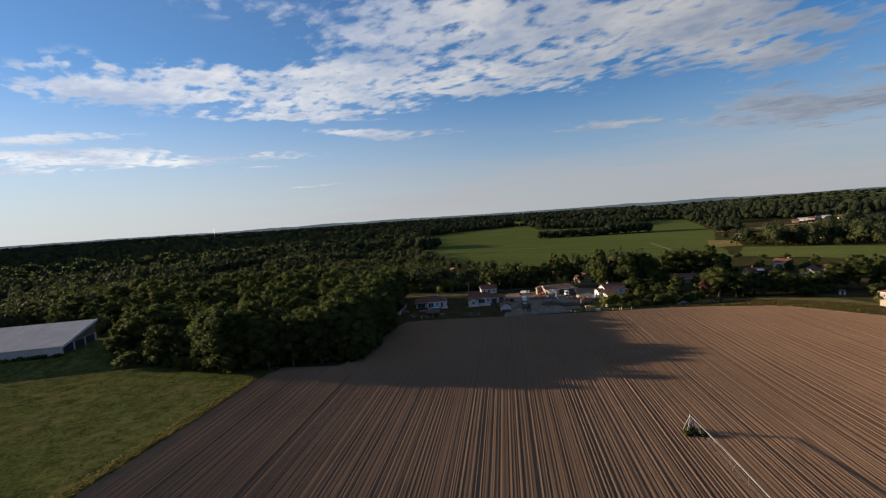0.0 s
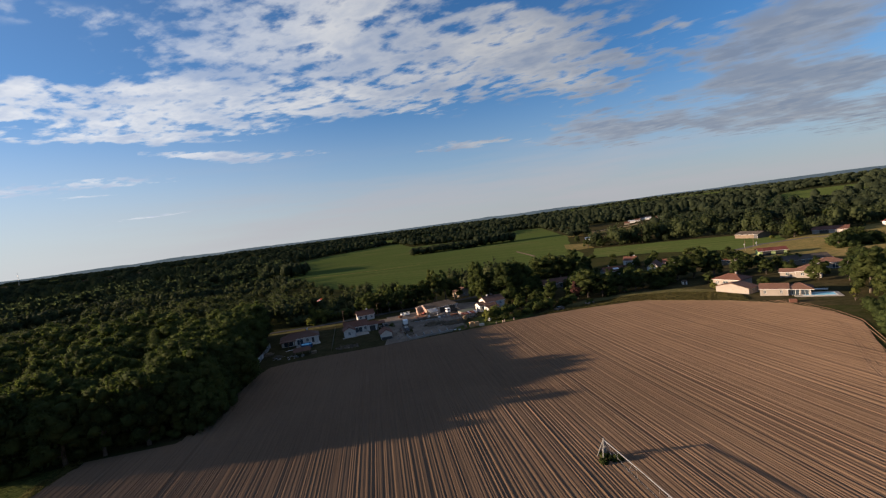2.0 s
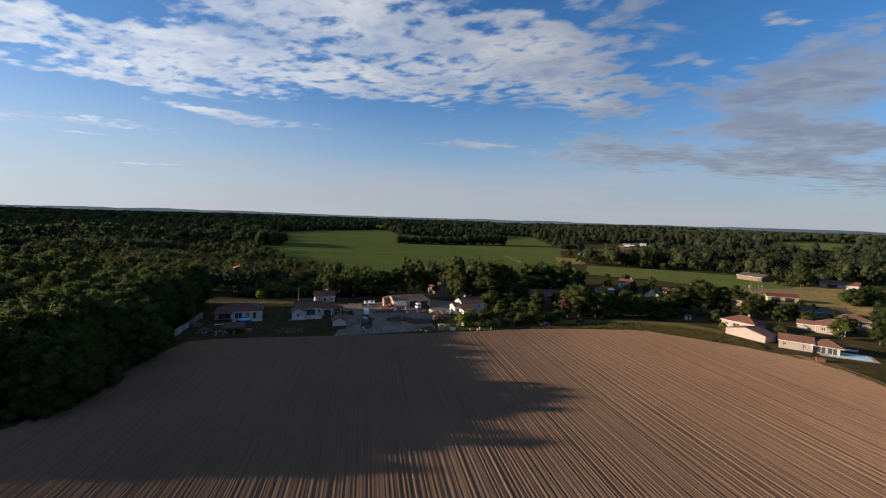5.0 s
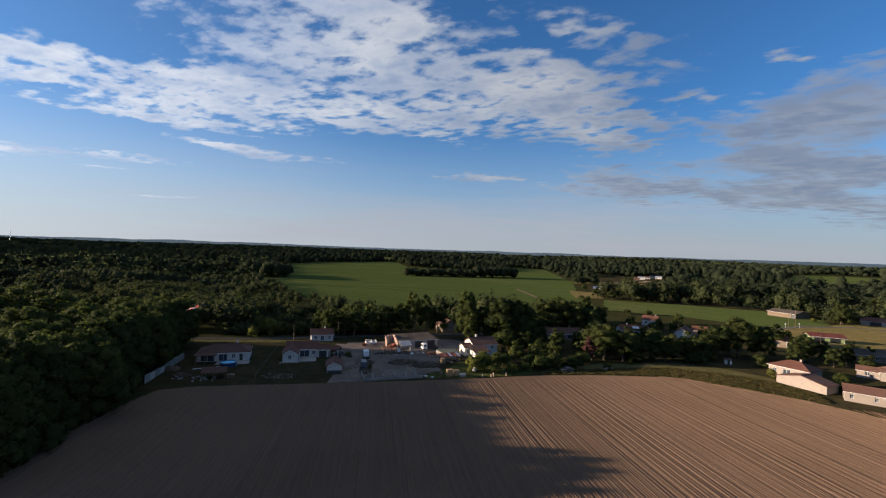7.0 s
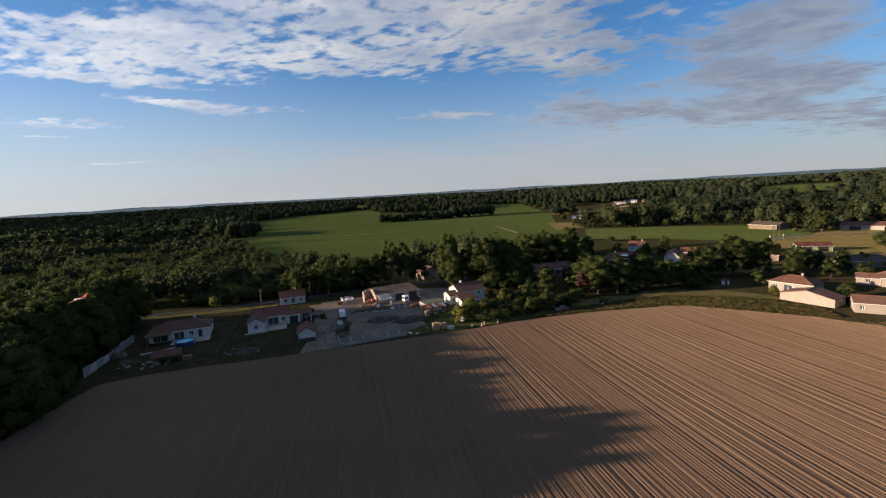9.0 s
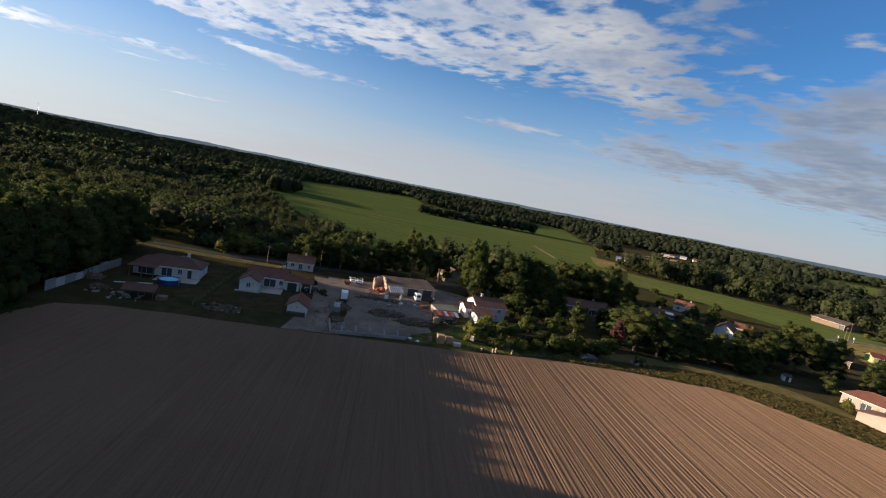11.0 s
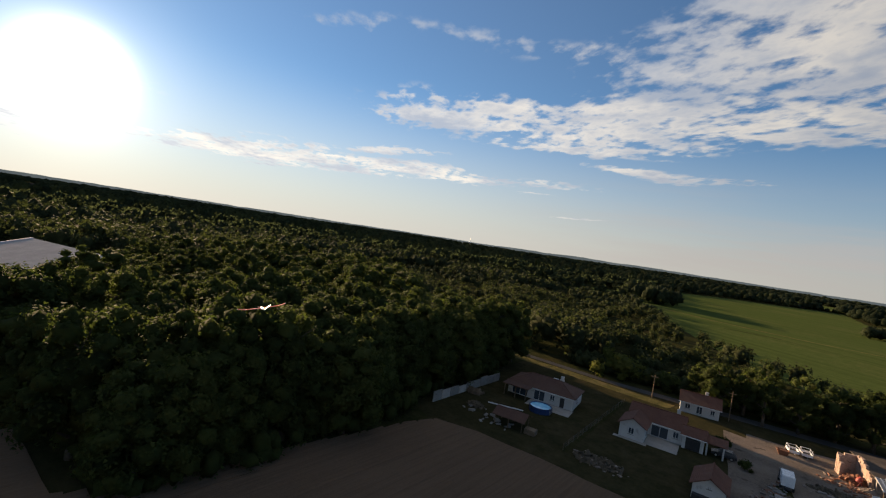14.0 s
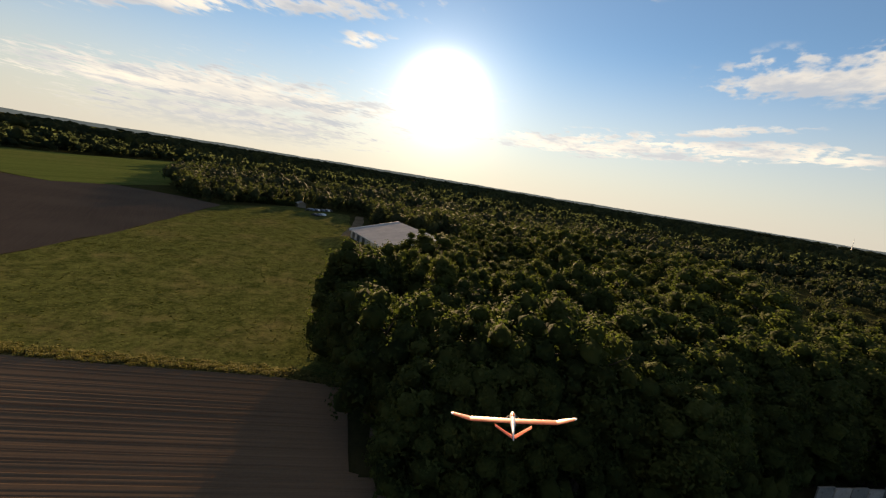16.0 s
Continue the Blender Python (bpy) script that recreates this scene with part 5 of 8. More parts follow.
def build_garden_trees():
    """Dark trees that fill the gardens between the houses north of the field."""
    rng = random.Random(31)
    area = plan((14, 138), (30, 134), (46, 131), (62, 132), (82, 136), (88, 148), (112, 150), (128, 172), (110, 196), (60, 198), (34, 182), (14, 166))
    count = 0
    while count < 60:
        x, y = rng.uniform(14, 128), rng.uniform(125, 198)
        if not inside((x * K, y * K), area) or any(math.hypot(x - a, y - b) < 7.5 or math.hypot(x - a + 3, y - b + 6) < 5 for a, b in HOMES):
            continue
        count += 1
        rng.choice((OAKS[0], OAKS[3], SMALL[1], SMALL[1], OAKS[1], BUSH[2])).plant(x * K, y * K, rng.uniform(4, 10.5) if x < 52 else rng.uniform(2.8, 5.8), rng.uniform(1.1, 1.6), group="trees round the houses")
    spots = []
    for k in range(240):
        f = rng.random()
        spots.append(((69 + 28 * f + rng.uniform(1.5, 8)) * K, (37 + 36 * f + rng.uniform(-3, 1)) * K, 0, rng.uniform(1.3, 2.6), rng.uniform(1.5, 4.5)))
    join_lumps("field_hedge", spots, [leafy_template(74 + i, 120) for i in range(4)], LEAF_DARK, "dark bushy hedge along the field edge", 8)


build_garden_trees()


def build_verge_plants():
    """Tall weeds on the verge and along the meadow margin."""
    rng = random.Random(17)
    verts, faces = [], []
    strips = [(plan((24, 110.8), (41, 112.6), (59, 113.2), (71, 105.2), (80, 98.2), (85, 96), (87, 102), (84, 111), (76, 117), (62, 122), (46, 119), (30, 115)), 8000, 0.22), (plan((-73.6, 42), (-74.6, 36), (-72.8, 22), (-71, 6), (-68.8, -20), (-67.4, -20), (-69.4, 6), (-71.2, 22), (-72.9, 36), (-72, 42)), 2200, 0.2)]
    for poly, count, size in strips:
        xs, ys = [p[0] for p in poly], [p[1] for p in poly]
        while count:
            x, y = rng.uniform(min(xs), max(xs)), rng.uniform(min(ys), max(ys))
            if not inside((x, y), poly):
                continue
            count -= 1
            for _ in range(3):
                a, s = rng.uniform(0, 6.28), size * rng.uniform(0.5, 1.4)
                c, d = math.cos(a) * s * 0.7, math.sin(a) * s * 0.7
                lx, ly = rng.uniform(-0.2, 0.2), rng.uniform(-0.2, 0.2)
                k = len(verts)
                verts.extend([(x - c * 0.4, y - d * 0.4, 0.03), (x + c * 0.4, y + d * 0.4, 0.03), (x + c + lx, y + d + ly, s * 1.3), (x - c + lx, y - d + ly, s * 1.1)])
                faces.append((k, k + 1, k + 2, k + 3))
    return tagged(new("tall_weeds", mesh_of("tall_weeds", verts, faces, DRY_BLADES)), "tall yellow-green weeds along the field edges", "weeds", kind="stuff")


build_verge_plants()


def build_meadow_tufts():
    """Clumps of rank grass over the near meadow."""
    rng = random.Random(23)
    verts, faces = [], []
    count = 0
    while count < 6500:
        x, y = rng.uniform(-255, -82), rng.uniform(-75, 48)
        if not inside((x, y), MEADOW_POLY) or noise.noise(Vector((x * 0.05, y * 0.05, 5))) < rng.uniform(-0.5, 0.35):
            continue
        count += 1
        s = rng.uniform(0.25, 0.7)
        for k in range(3):
            a = rng.uniform(0, 6.28)
            c, d = math.cos(a) * s * 0.6, math.sin(a) * s * 0.6
            k0 = len(verts)
            z = s * rng.uniform(0.10, 0.22)
            verts.extend([(x - c, y - d, 0.0), (x + c, y + d, 0.0), (x + c * 0.5 + rng.uniform(-0.15, 0.15), y + d * 0.5 + rng.uniform(-0.15, 0.15), z), (x - c * 0.5 + rng.uniform(-0.15, 0.15), y - d * 0.5, z * 0.8)])
            faces.append((k0, k0 + 1, k0 + 2, k0 + 3))
    me = mesh_of("meadow_tufts", verts, faces, BLADES, True)
    me.normals_split_custom_set_from_vertices([(-0.25, 0.0, 0.97)] * len(verts))
    return tagged(new("meadow_tufts", me), "rank green grass tufts all over the meadow", "grass", kind="stuff")


build_meadow_tufts()


def along(line, step):
    """Points every step metres along an open line."""
    for a, b in zip(line, line[1:]):
        n = max(1, int(math.dist(a, b) / step))
        for k in range(n):
            yield a[0] + (b[0] - a[0]) * k / n, a[1] + (b[1] - a[1]) * k / n


def build_margins():
    """Knee-high grass on the bank between meadow and soil, and rank weeds on the north-eastern verge."""
    rng = random.Random(37)
    tufts = [leafy_template(200 + i, 36, 1, 1.9, 0.45) for i in range(5)]
    spots = []
    for x, y in along(MEADOW_EDGE[:6], 0.6):
        lush = 0.8 + 0.6 * noise.noise(Vector((x * 0.08, y * 0.08, 1)))
        for _ in range(5):
            out = rng.uniform(0.0, 3.6)
            spots.append((x - out, y + rng.uniform(-0.5, 0.5), 0.02, rng.uniform(0.45, 0.8), rng.uniform(0.55, 1.0) * lush * (1 if out < 1.6 else 0.5)))
    join_lumps("margin_grass", spots, tufts, MARGIN_LEAF, "tall yellow-green grass on the bank beside the soil", 21)
    verge = plan((24, 110.8), (41, 112.6), (59, 113.2), (71, 105.2), (80, 98.2), (85, 96), (87, 102), (84, 111), (76, 117), (62, 122), (46, 119), (30, 115))
    spots = []
    while len(spots) < 1700:
        x, y = rng.uniform(28, 106), rng.uniform(114, 148)
        if inside((x, y), verge) and noise.noise(Vector((x * 0.09, y * 0.09, 3))) > rng.uniform(-0.6, 0.4):
            spots.append((x, y, 0.03, rng.uniform(0.5, 1.2), rng.uniform(0.2, 0.6)))
    join_lumps("verge_weeds", spots, tufts, WEED_LEAF, "rank olive weeds on the rough verge", 22)
    # low bank of loose earth and straw between verge and soil
    verts, faces, last = [], [], None
    for x, y in along(plan((56, 112.6), (62, 111.2), (71, 104.2), (80, 97.2), (85, 91), (89, 85), (90.6, 77)), 0.7):
        row = len(verts)
        wide = 1.3 + 0.6 * noise.noise(Vector((x * 0.2, y * 0.2, 2)))
        for k, up in enumerate((0.0, 0.25, 0.36, 0.2, 0.0)):
            d = (k - 2) * 0.5 * wide
            lump = 0.5 + 0.9 * abs(noise.noise(Vector((x * 0.9 + k, y * 0.9, 4))))
            verts.append((x + d * 0.62, y + d * 0.78, 0.02 + up * lump))
        if last is not None:
            faces.extend([(last + k, last + k + 1, row + k + 1, row + k) for k in range(4)])
        last = row
    tagged(new("soil_bank", mesh_of("soil_bank", verts, faces, DRY_BANK, True)), "low bank of dry earth and straw along the field", "bank", kind="structure")


build_margins()

# ---- buildings ----
def wall_panel(bm, length, height, openings, m, depth=0.16, gable=0.0):
    """An outer wall face in the x-z plane with real openings and reveals; m places it. openings: x0, z0, x1, z1."""
    xs = sorted({0.0, length, *(o[0] for o in openings), *(o[2] for o in openings)})
    zs = sorted({0.0, height, *(o[1] for o in openings), *(o[3] for o in openings)})
    made = []

    def quad(pts):
        vs = [bm.verts.new(p) for p in pts]
        made.extend(vs)
        bm.faces.new(vs)

    for i in range(len(xs) - 1):
        for j in range(len(zs) - 1):
            cx, cz = (xs[i] + xs[i + 1]) / 2, (zs[j] + zs[j + 1]) / 2
            if any(o[0] < cx < o[2] and o[1] < cz < o[3] for o in openings):
                continue
            quad([(xs[i], 0, zs[j]), (xs[i + 1], 0, zs[j]), (xs[i + 1], 0, zs[j + 1]), (xs[i], 0, zs[j + 1])])
            quad([(xs[i], 0.25, zs[j]), (xs[i], 0.25, zs[j + 1]), (xs[i + 1], 0.25, zs[j + 1]), (xs[i + 1], 0.25, zs[j])])
    for a, b, c, d in openings:
        for p, q in (((a, b), (c, b)), ((c, b), (c, d)), ((c, d), (a, d)), ((a, d), (a, b))):
            quad([(p[0], 0, p[1]), (q[0], 0, q[1]), (q[0], 0.25, q[1]), (p[0], 0.25, p[1])])
    if gable:
        quad([(0, 0, height), (length, 0, height), (length / 2, 0, height + gable)])
        quad([(0, 0.25, height), (length / 2, 0.25, height + gable), (length, 0.25, height)])
    bmesh.ops.transform(bm, matrix=m, verts=made)


def sides(w, d):
    """The four wall frames of a block w by d: front, right, back, left."""
    return [pose(0, 0, 0), pose(w, 0, 0, 0, 0, 90), pose(w, d, 0, 0, 0, 180), pose(0, d, 0, 0, 0, -90)]


def add_opening(root, m, o, kind, frame_mat=None):
    """A window, glazed door or solid door set back in its opening."""
    a, b, c, d = o
    if kind == "door":
        bm = bmesh.new()
        box(bm, a, 0.10, b, c, 0.16, d, m)
        ob = part("door", bm, DARK if frame_mat is None else frame_mat, root)
        return ob
    bm = bmesh.new()
    box(bm, a + 0.04, 0.13, b + 0.04, c - 0.04, 0.15, d - 0.04, m)
    ob = part("window" if kind == "window" else "patio_door", bm, GLASS, root)
    bm = bmesh.new()
    t = 0.07
    for x0, z0, x1, z1 in ((a, b, c, b + t), (a, d - t, c, d), (a, b + t, a + t, d - t), (c - t, b + t, c, d - t), ((a + c) / 2 - t / 2, b + t, (a + c) / 2 + t / 2, d - t)):
        box(bm, x0, 0.08, z0, x1, 0.125, z1, m)
    part("frame", bm, FRAME_WHITE if frame_mat is None else frame_mat, ob)
    if kind == "window":
        bm = bmesh.new()
        box(bm, a - 0.08, -0.08, b - 0.09, c + 0.08, 0.07, b, m)
        part("sill", bm, CONCRETE, ob)
    return ob


def roof_mesh(w, d, h, rise, style, over=0.4, thick=0.14):
    """A roof over a block: gable_x (ridge along x), gable_y, hip, or mono (rising to the back)."""
    bm = bmesh.new()
    x0, x1, y0, y1 = -over, w + over, -over, d + over
    drop = rise / (d / 2) * over if style in ("gable_x", "hip") else rise / (w / 2) * over if style == "gable_y" else rise / d * over
    e, r = h - drop, h + rise

    def slab(pts):
        top = [bm.verts.new((x, y, z + thick)) for x, y, z in pts]
        low = [bm.verts.new((x, y, z)) for x, y, z in pts]
        bm.faces.new(top)
        bm.faces.new(low[::-1])
        for i in range(len(pts)):
            j = (i + 1) % len(pts)
            bm.faces.new((low[i], low[j], top[j], top[i]))

    my, mx = d / 2, w / 2
    if style == "gable_x":
        slab([(x0, y0, e), (x1, y0, e), (x1, my, r), (x0, my, r)])
        slab([(x1, y1, e), (x0, y1, e), (x0, my, r), (x1, my, r)])
    elif style == "gable_y":
        slab([(x0, y1, e), (x0, y0, e), (mx, y0, r), (mx, y1, r)])
        slab([(x1, y0, e), (x1, y1, e), (mx, y1, r), (mx, y0, r)])
    elif style == "hip":
        q = min(my, mx * 0.9)
        slab([(x0, y0, e), (x1, y0, e), (w - q, my, r), (q, my, r)])
        slab([(x1, y1, e), (x0, y1, e), (q, my, r), (w - q, my, r)])
        slab([(x1, y0, e), (x1, y1, e), (w - q, my, r)])
        slab([(x0, y1, e), (x0, y0, e), (q, my, r)])
    else:
        slab([(x0, y0, e), (x1, y0, e), (x1, y1, r + drop), (x0, y1, r + drop)])
    return bm


def ridge_mesh(w, d, h, rise, style, over=0.4):
    bm = bmesh.new()
    if style == "gable_y":
        tube(bm, (w / 2, -over, h + rise + 0.13), (w / 2, d + over, h + rise + 0.13), 0.14, n=8)
    elif style == "hip":
        q = min(d / 2, w * 0.45)
        tube(bm, (q, d / 2, h + rise + 0.13), (w - q, d / 2, h + rise + 0.13), 0.14, n=8)
        for x, y in ((0, 0), (0, d), (w, 0), (w, d)):
            tube(bm, (q if x == 0 else w - q, d / 2, h + rise + 0.12), (x + (-over if x == 0 else over), y + (-over if y == 0 else over), h - rise / (d / 2) * over + 0.12), 0.12, n=6)
    else:
        tube(bm, (-over, d / 2, h + rise + 0.13), (w + over, d / 2, h + rise + 0.13), 0.14, n=8)
    return bm


def block(root, w, d, h, rise, style, wall_mat, roof_mat, openings=(), chimney=None, at=(0, 0, 0), over=0.4, gutter=True):
    """Walls, openings and roof of one block of a house. openings: side, kind, x0, z0, x1, z1."""
    M = Matrix.Translation(at)
    bm = bmesh.new()
    gables = {"gable_x": (1, 3), "gable_y": (0, 2)}.get(style, ())
    for i, m in enumerate(sides(w, d)):
        length = w if i % 2 == 0 else d
        wall_panel(bm, length, h, [o[2:] for o in openings if o[0] == i], M @ m, gable=rise if i in gables else 0.0)
    part("wall", bm, wall_mat, root)
    for o in openings:
        add_opening(root, M @ sides(w, d)[o[0]], o[2:], o[1])
    bm = roof_mesh(w, d, h, rise, style, over)
    bmesh.ops.transform(bm, matrix=M, verts=bm.verts)
    roof = part("roof", bm, roof_mat, root)
    if style != "mono":
        bm = ridge_mesh(w, d, h, rise, style, over)
        bmesh.ops.transform(bm, matrix=M, verts=bm.verts)
        part("ridge", bm, roof_mat, roof)
    if gutter and style in ("gable_x", "hip", "mono"):
        bm = bmesh.new()
        e = h - rise / (d / (1 if style == "mono" else 2)) * over
        tube(bm, (-over, -over - 0.06, e + 0.02), (w + over, -over - 0.06, e + 0.02), 0.07, n=8)
        tube(bm, (w - 0.15, -0.05, 0.05), (w - 0.15, -0.05, h - 0.05), 0.045, n=6)
        bmesh.ops.transform(bm, matrix=M, verts=bm.verts)
        part("gutter", bm, FRAME_WHITE, roof)
    if chimney:
        bm = bmesh.new()
        cx, cy = chimney
        rings = []
        for e, z in ((0.0, h + rise * 0.3), (0.0, h + rise + 0.73), (0.06, h + rise + 0.76), (0.06, h + rise + 0.84), (-0.08, h + rise + 0.85), (-0.08, h + rise + 0.72)):
            rings.append([bm.verts.new(M @ Vector((cx + i * (0.3 + e), cy + j * (0.25 + e), z))) for i, j in ((-1, -1), (1, -1), (1, 1), (-1, 1))])
        for lo, hi in zip(rings, rings[1:]):
            for k in range(4):
                bm.faces.new((lo[k], lo[(k + 1) % 4], hi[(k + 1) % 4], hi[k]))
        bm.faces.new(rings[0][::-1])
        bm.faces.new(rings[-1])
        part("chimney", bm, wall_mat, roof)
    return roof


def posts(root, name, spots, radius, height, mat, label=""):
    """Upright posts, each a part of its own."""
    for x, y in spots:
        bm = bmesh.new()
        tube(bm, (x, y, 0), (x, y, height), radius, n=8)
        part(name, bm, mat, root, label)


def site(x, y, turn):
    return pose(x * K, y * K, 0.0, 0, 0, turn)


def win(side, x, z=0.95, w=1.1, h=1.15):
    return (side, "window", x, z, x + w, z + h)


def patio(side, x, w=2.2, h=2.15):
    return (side, "patio", x, 0.05, x + w, h)


def door(side, x, w=0.95, h=2.08):
    return (side, "door", x, 0.02, x + w, h)


# bungalow with the round pool
h = thing("bungalow", site(-61.0, 111.6, 18), "white bungalow with brown tiled hip roof and glazed terrace doors", "house")
roof = block(h, 14.6, 8.0, 2.65, 1.75, "hip", RENDER_WHITE, TILES_BROWN, [patio(0, 6.0, 2.4), win(0, 9.6, 0.9, 1.0, 1.2), door(0, 11.8), win(1, 3.0), win(3, 2.5), (0, "patio", 1.0, 0.05, 4.6, 2.3)], (10.5, 5.2))
posts(h, "porch_post", [(0.2, -2.8), (2.7, -2.8), (5.1, -2.8)], 0.12, 2.4, WOOD, "dark timber porch post")
bm = bmesh.new()
box(bm, -0.1, -3.0, 2.4, 5.4, -2.75, 2.6)
part("porch_beam", bm, WOOD, h)
bm = bmesh.new()
box(bm, -0.3, -3.3, 2.55, 5.7, -0.4, 2.68)
bmesh.ops.transform(bm, matrix=Matrix.Translation((0, 0, 0)), verts=bm.verts)
part("porch_roof", bm, TILES_BROWN, h)
bm = bmesh.new()
for x in (8.2, 9.6):
    box(bm, x, 5.2, 3.95, x + 1.1, 6.6, 4.1, bevel=0.03)
part("roof_light", bm, FRAME_WHITE, roof)
bm = bmesh.new()
box(bm, 5.6, -4.4, 0.0, 14.9, -0.02, 0.07, bevel=0.02)
tagged(new("terrace", bm_mesh("terrace", bm, TERRACE)), "pale slab terrace along the bungalow under the pool", "terrace", kind="structure").matrix_world = site(-61.0, 111.6, 18)

# L-shaped house with solar panels
h = thing("house", site(-41.2, 119.3, 15), "white L-shaped house with terracotta roof, solar panels and terrace", "house")
roof = block(h, 9.6, 7.2, 2.7, 1.7, "gable_x", RENDER_WHITE, TILES, [(0, "patio", 4.2, 0.05, 7.2, 2.2), win(0, 8.0, 0.9, 1.0, 1.2), win(1, 2.5)], (8.2, 4.6))
block(h, 4.4, 6.4, 2.7, 1.2, "gable_y", RENDER_WHITE, TILES, [win(1, 2.2, 0.9, 1.2, 1.2), win(0, 1.6, 0.9, 1.0, 1.2)], at=(-0.6, -5.9, 0))
block(h, 3.6, 4.8, 2.6, 0.9, "gable_x", RENDER_WHITE, TILES, [(0, "door", 0.6, 0.02, 3.0, 2.2)], at=(9.65, -1.0, 0))
slope = math.degrees(math.atan2(1.7, 3.6))
for i in range(4):
    bm = bmesh.new()
    box(bm, 0, 0, 0, 1.0, 1.65, 0.05, pose(4.0 + i * 1.05, 0.75, 3.26, slope, 0, 0), 0.01)
    sp = part("solar_panel", bm, SOLAR, roof)
posts(h, "carport_post", [(13.7, -0.8), (16.3, -0.8), (13.7, 2.9), (16.3, 2.9)], 0.14, 2.4, RENDER_WHITE)
bm = roof_mesh(3.2, 4.2, 2.4, 0.7, "gable_x", 0.2)
bmesh.ops.transform(bm, matrix=Matrix.Translation((13.5, -1.0, 0)), verts=bm.verts)
part("carport_roof", bm, TILES, h)
bm = bmesh.new()
box(bm, -1.4, -7.0, 0, 4.4, -5.95, 0.06)
box(bm, 3.85, -5.95, 0, 9.4, -0.02, 0.06)
tagged(new("terrace", bm_mesh("terrace", bm, TERRACE)), "pale slab terrace in the angle of the house", "terrace", kind="structure").matrix_world = site(-41.2, 119.3, 15)

# garden hut by the lane
h = thing("garden_hut", site(-26.6, 105.4, 13), "white garden hut with a terracotta gable roof and dark base", "hut")
block(h, 4.2, 6.2, 2.3, 1.25, "gable_y", RENDER_WHITE, TILES, [(0, "window", 1.8, 2.02, 2.4, 2.7 - 0.42), win(1, 2.6, 1.0, 0.9, 0.9)], over=0.45)
bm = bmesh.new()
box(bm, 0.1, -0.9, 0, 4.1, -0.02, 0.95, bevel=0.05)
part("lean_to", bm, DARK, h, "dark covered log store")

# small house by the road
h = thing("cottage", site(-40.6, 140.2, 19), "small white cottage with terracotta roof and chimney", "house")
block(h, 8.0, 6.0, 2.6, 1.6, "gable_x", RENDER_WHITE, TILES, [win(0, 1.0), (0, "window", 3.4, 0.4, 4.6, 2.1), win(0, 6.2, 0.9, 0.9, 1.1), win(1, 2.4)], (5.2, 3.6))

# workshop with grey roof, broken stone gable and lean-to
h = thing("workshop", pose(-14.6, 161.8, 0, 0, 0, 25), "old workshop with grey sheet roof and broken sunlit stone gable", "workshop")
block(h, 15.0, 9.5, 2.6, 0.8, "mono", BLOCK, FIBRE, [(0, "door", 6.0, 0.02, 9.2, 2.5), (0, "door", 11.0, 0.02, 14.0, 2.5)], over=0.35)


def stone_wall(x, y, w, d, z0, z1, seed):
    """A broken wall of rough squared stones laid in courses, its top ragged."""
    rng = random.Random(seed)
    bm = bmesh.new()
    long_x = w > d
    length = w if long_x else d
    z = 0.0
    while z < max(z0, z1):
        rise, f = rng.uniform(0.26, 0.36), -rng.uniform(0, 0.3)
        while f < length:
            step = rng.uniform(0.35, 0.75)
            u0, u1 = max(f, 0), min(f + step - 0.03, length)
            if u1 - u0 > 0.1 and z < z0 + (z1 - z0) * (u0 + u1) / 2 / length + rng.uniform(-0.25, 0.2):
                p = rng.uniform(-0.05, 0.05)
                if long_x:
                    box(bm, x + u0, y + p, z, x + u1, y + d + p, z + rise - 0.025)
                else:
                    box(bm, x + p, y + u0, z, x + w + p, y + u1, z + rise - 0.025)
            f += step
        z += rise
    return bm


for k, (x, y, w, d, z0, z1) in enumerate(((-0.55, 0.5, 0.45, 4.4, 2.2, 3.9), (-0.55, 5.0, 0.45, 2.3, 3.9, 3.4), (-3.3, 6.4, 2.7, 0.5, 3.4, 3.7), (-3.4, 4.6, 0.5, 2.0, 2.2, 3.3))):
    part("gable_wall", stone_wall(x, y, w, d, z0, z1, 40 + k), STONE_PALE, h, "broken sunlit stone wall")
lean = pose(-0.4, 0.0, 2.8, 20, 0, 0)
bm = bmesh.new()
box(bm, 0, -3.4, -0.04, 4.1, 0.0, 0.0, lean)
roof = part("lean_to_roof", bm, BLOCK, h, "grey lean-to roof between white battens")
for k in range(7):
    bm = bmesh.new()
    box(bm, k * 0.66, -3.4, 0.004, k * 0.66 + 0.13, 0.0, 0.05, lean)
    part("batten", bm, FRAME_WHITE, roof, "white roof batten")
posts(h, "lean_to_post", [(-0.2, -3.0), (1.7, -3.0), (3.5, -3.0)], 0.08, 1.68, WOOD)

# house with attic storey and a sunlit west gable
h = thing("village_house", site(9.9, 128.2, 20), "whitish village house with brown roof, sunlit gable and annex", "house")
block(h, 9.0, 8.0, 3.9, 1.75, "gable_x", RENDER_WHITE, TILES_BROWN, [win(0, 1.2, 2.45, 0.9, 1.05), win(0, 4.0, 2.45, 0.9, 1.05), win(0, 6.6, 2.45, 0.9, 1.05), win(0, 5.4, 0.7, 1.2, 1.1), win(3, 2.2, 2.6, 0.9, 1.0), win(3, 5.0, 0.8, 1.0, 1.2), win(1, 3.2, 2.4, 0.9, 1.0)], (3.0, 5.0))
block(h, 5.2, 4.4, 2.3, 1.5, "mono", RENDER_WHITE, TILES_BROWN, [win(0, 1.0, 0.85), win(3, 1.5, 0.85), door(0, 3.4)], at=(-1.4, -4.45, 0), over=0.3)
block(h, 3.0, 5.0, 2.9, 1.0, "gable_x", RENDER_WHITE, TILES_BROWN, [win(3, 1.5, 1.0), win(0, 0.8, 1.0)], at=(-3.05, 0.6, 0), over=0.35)

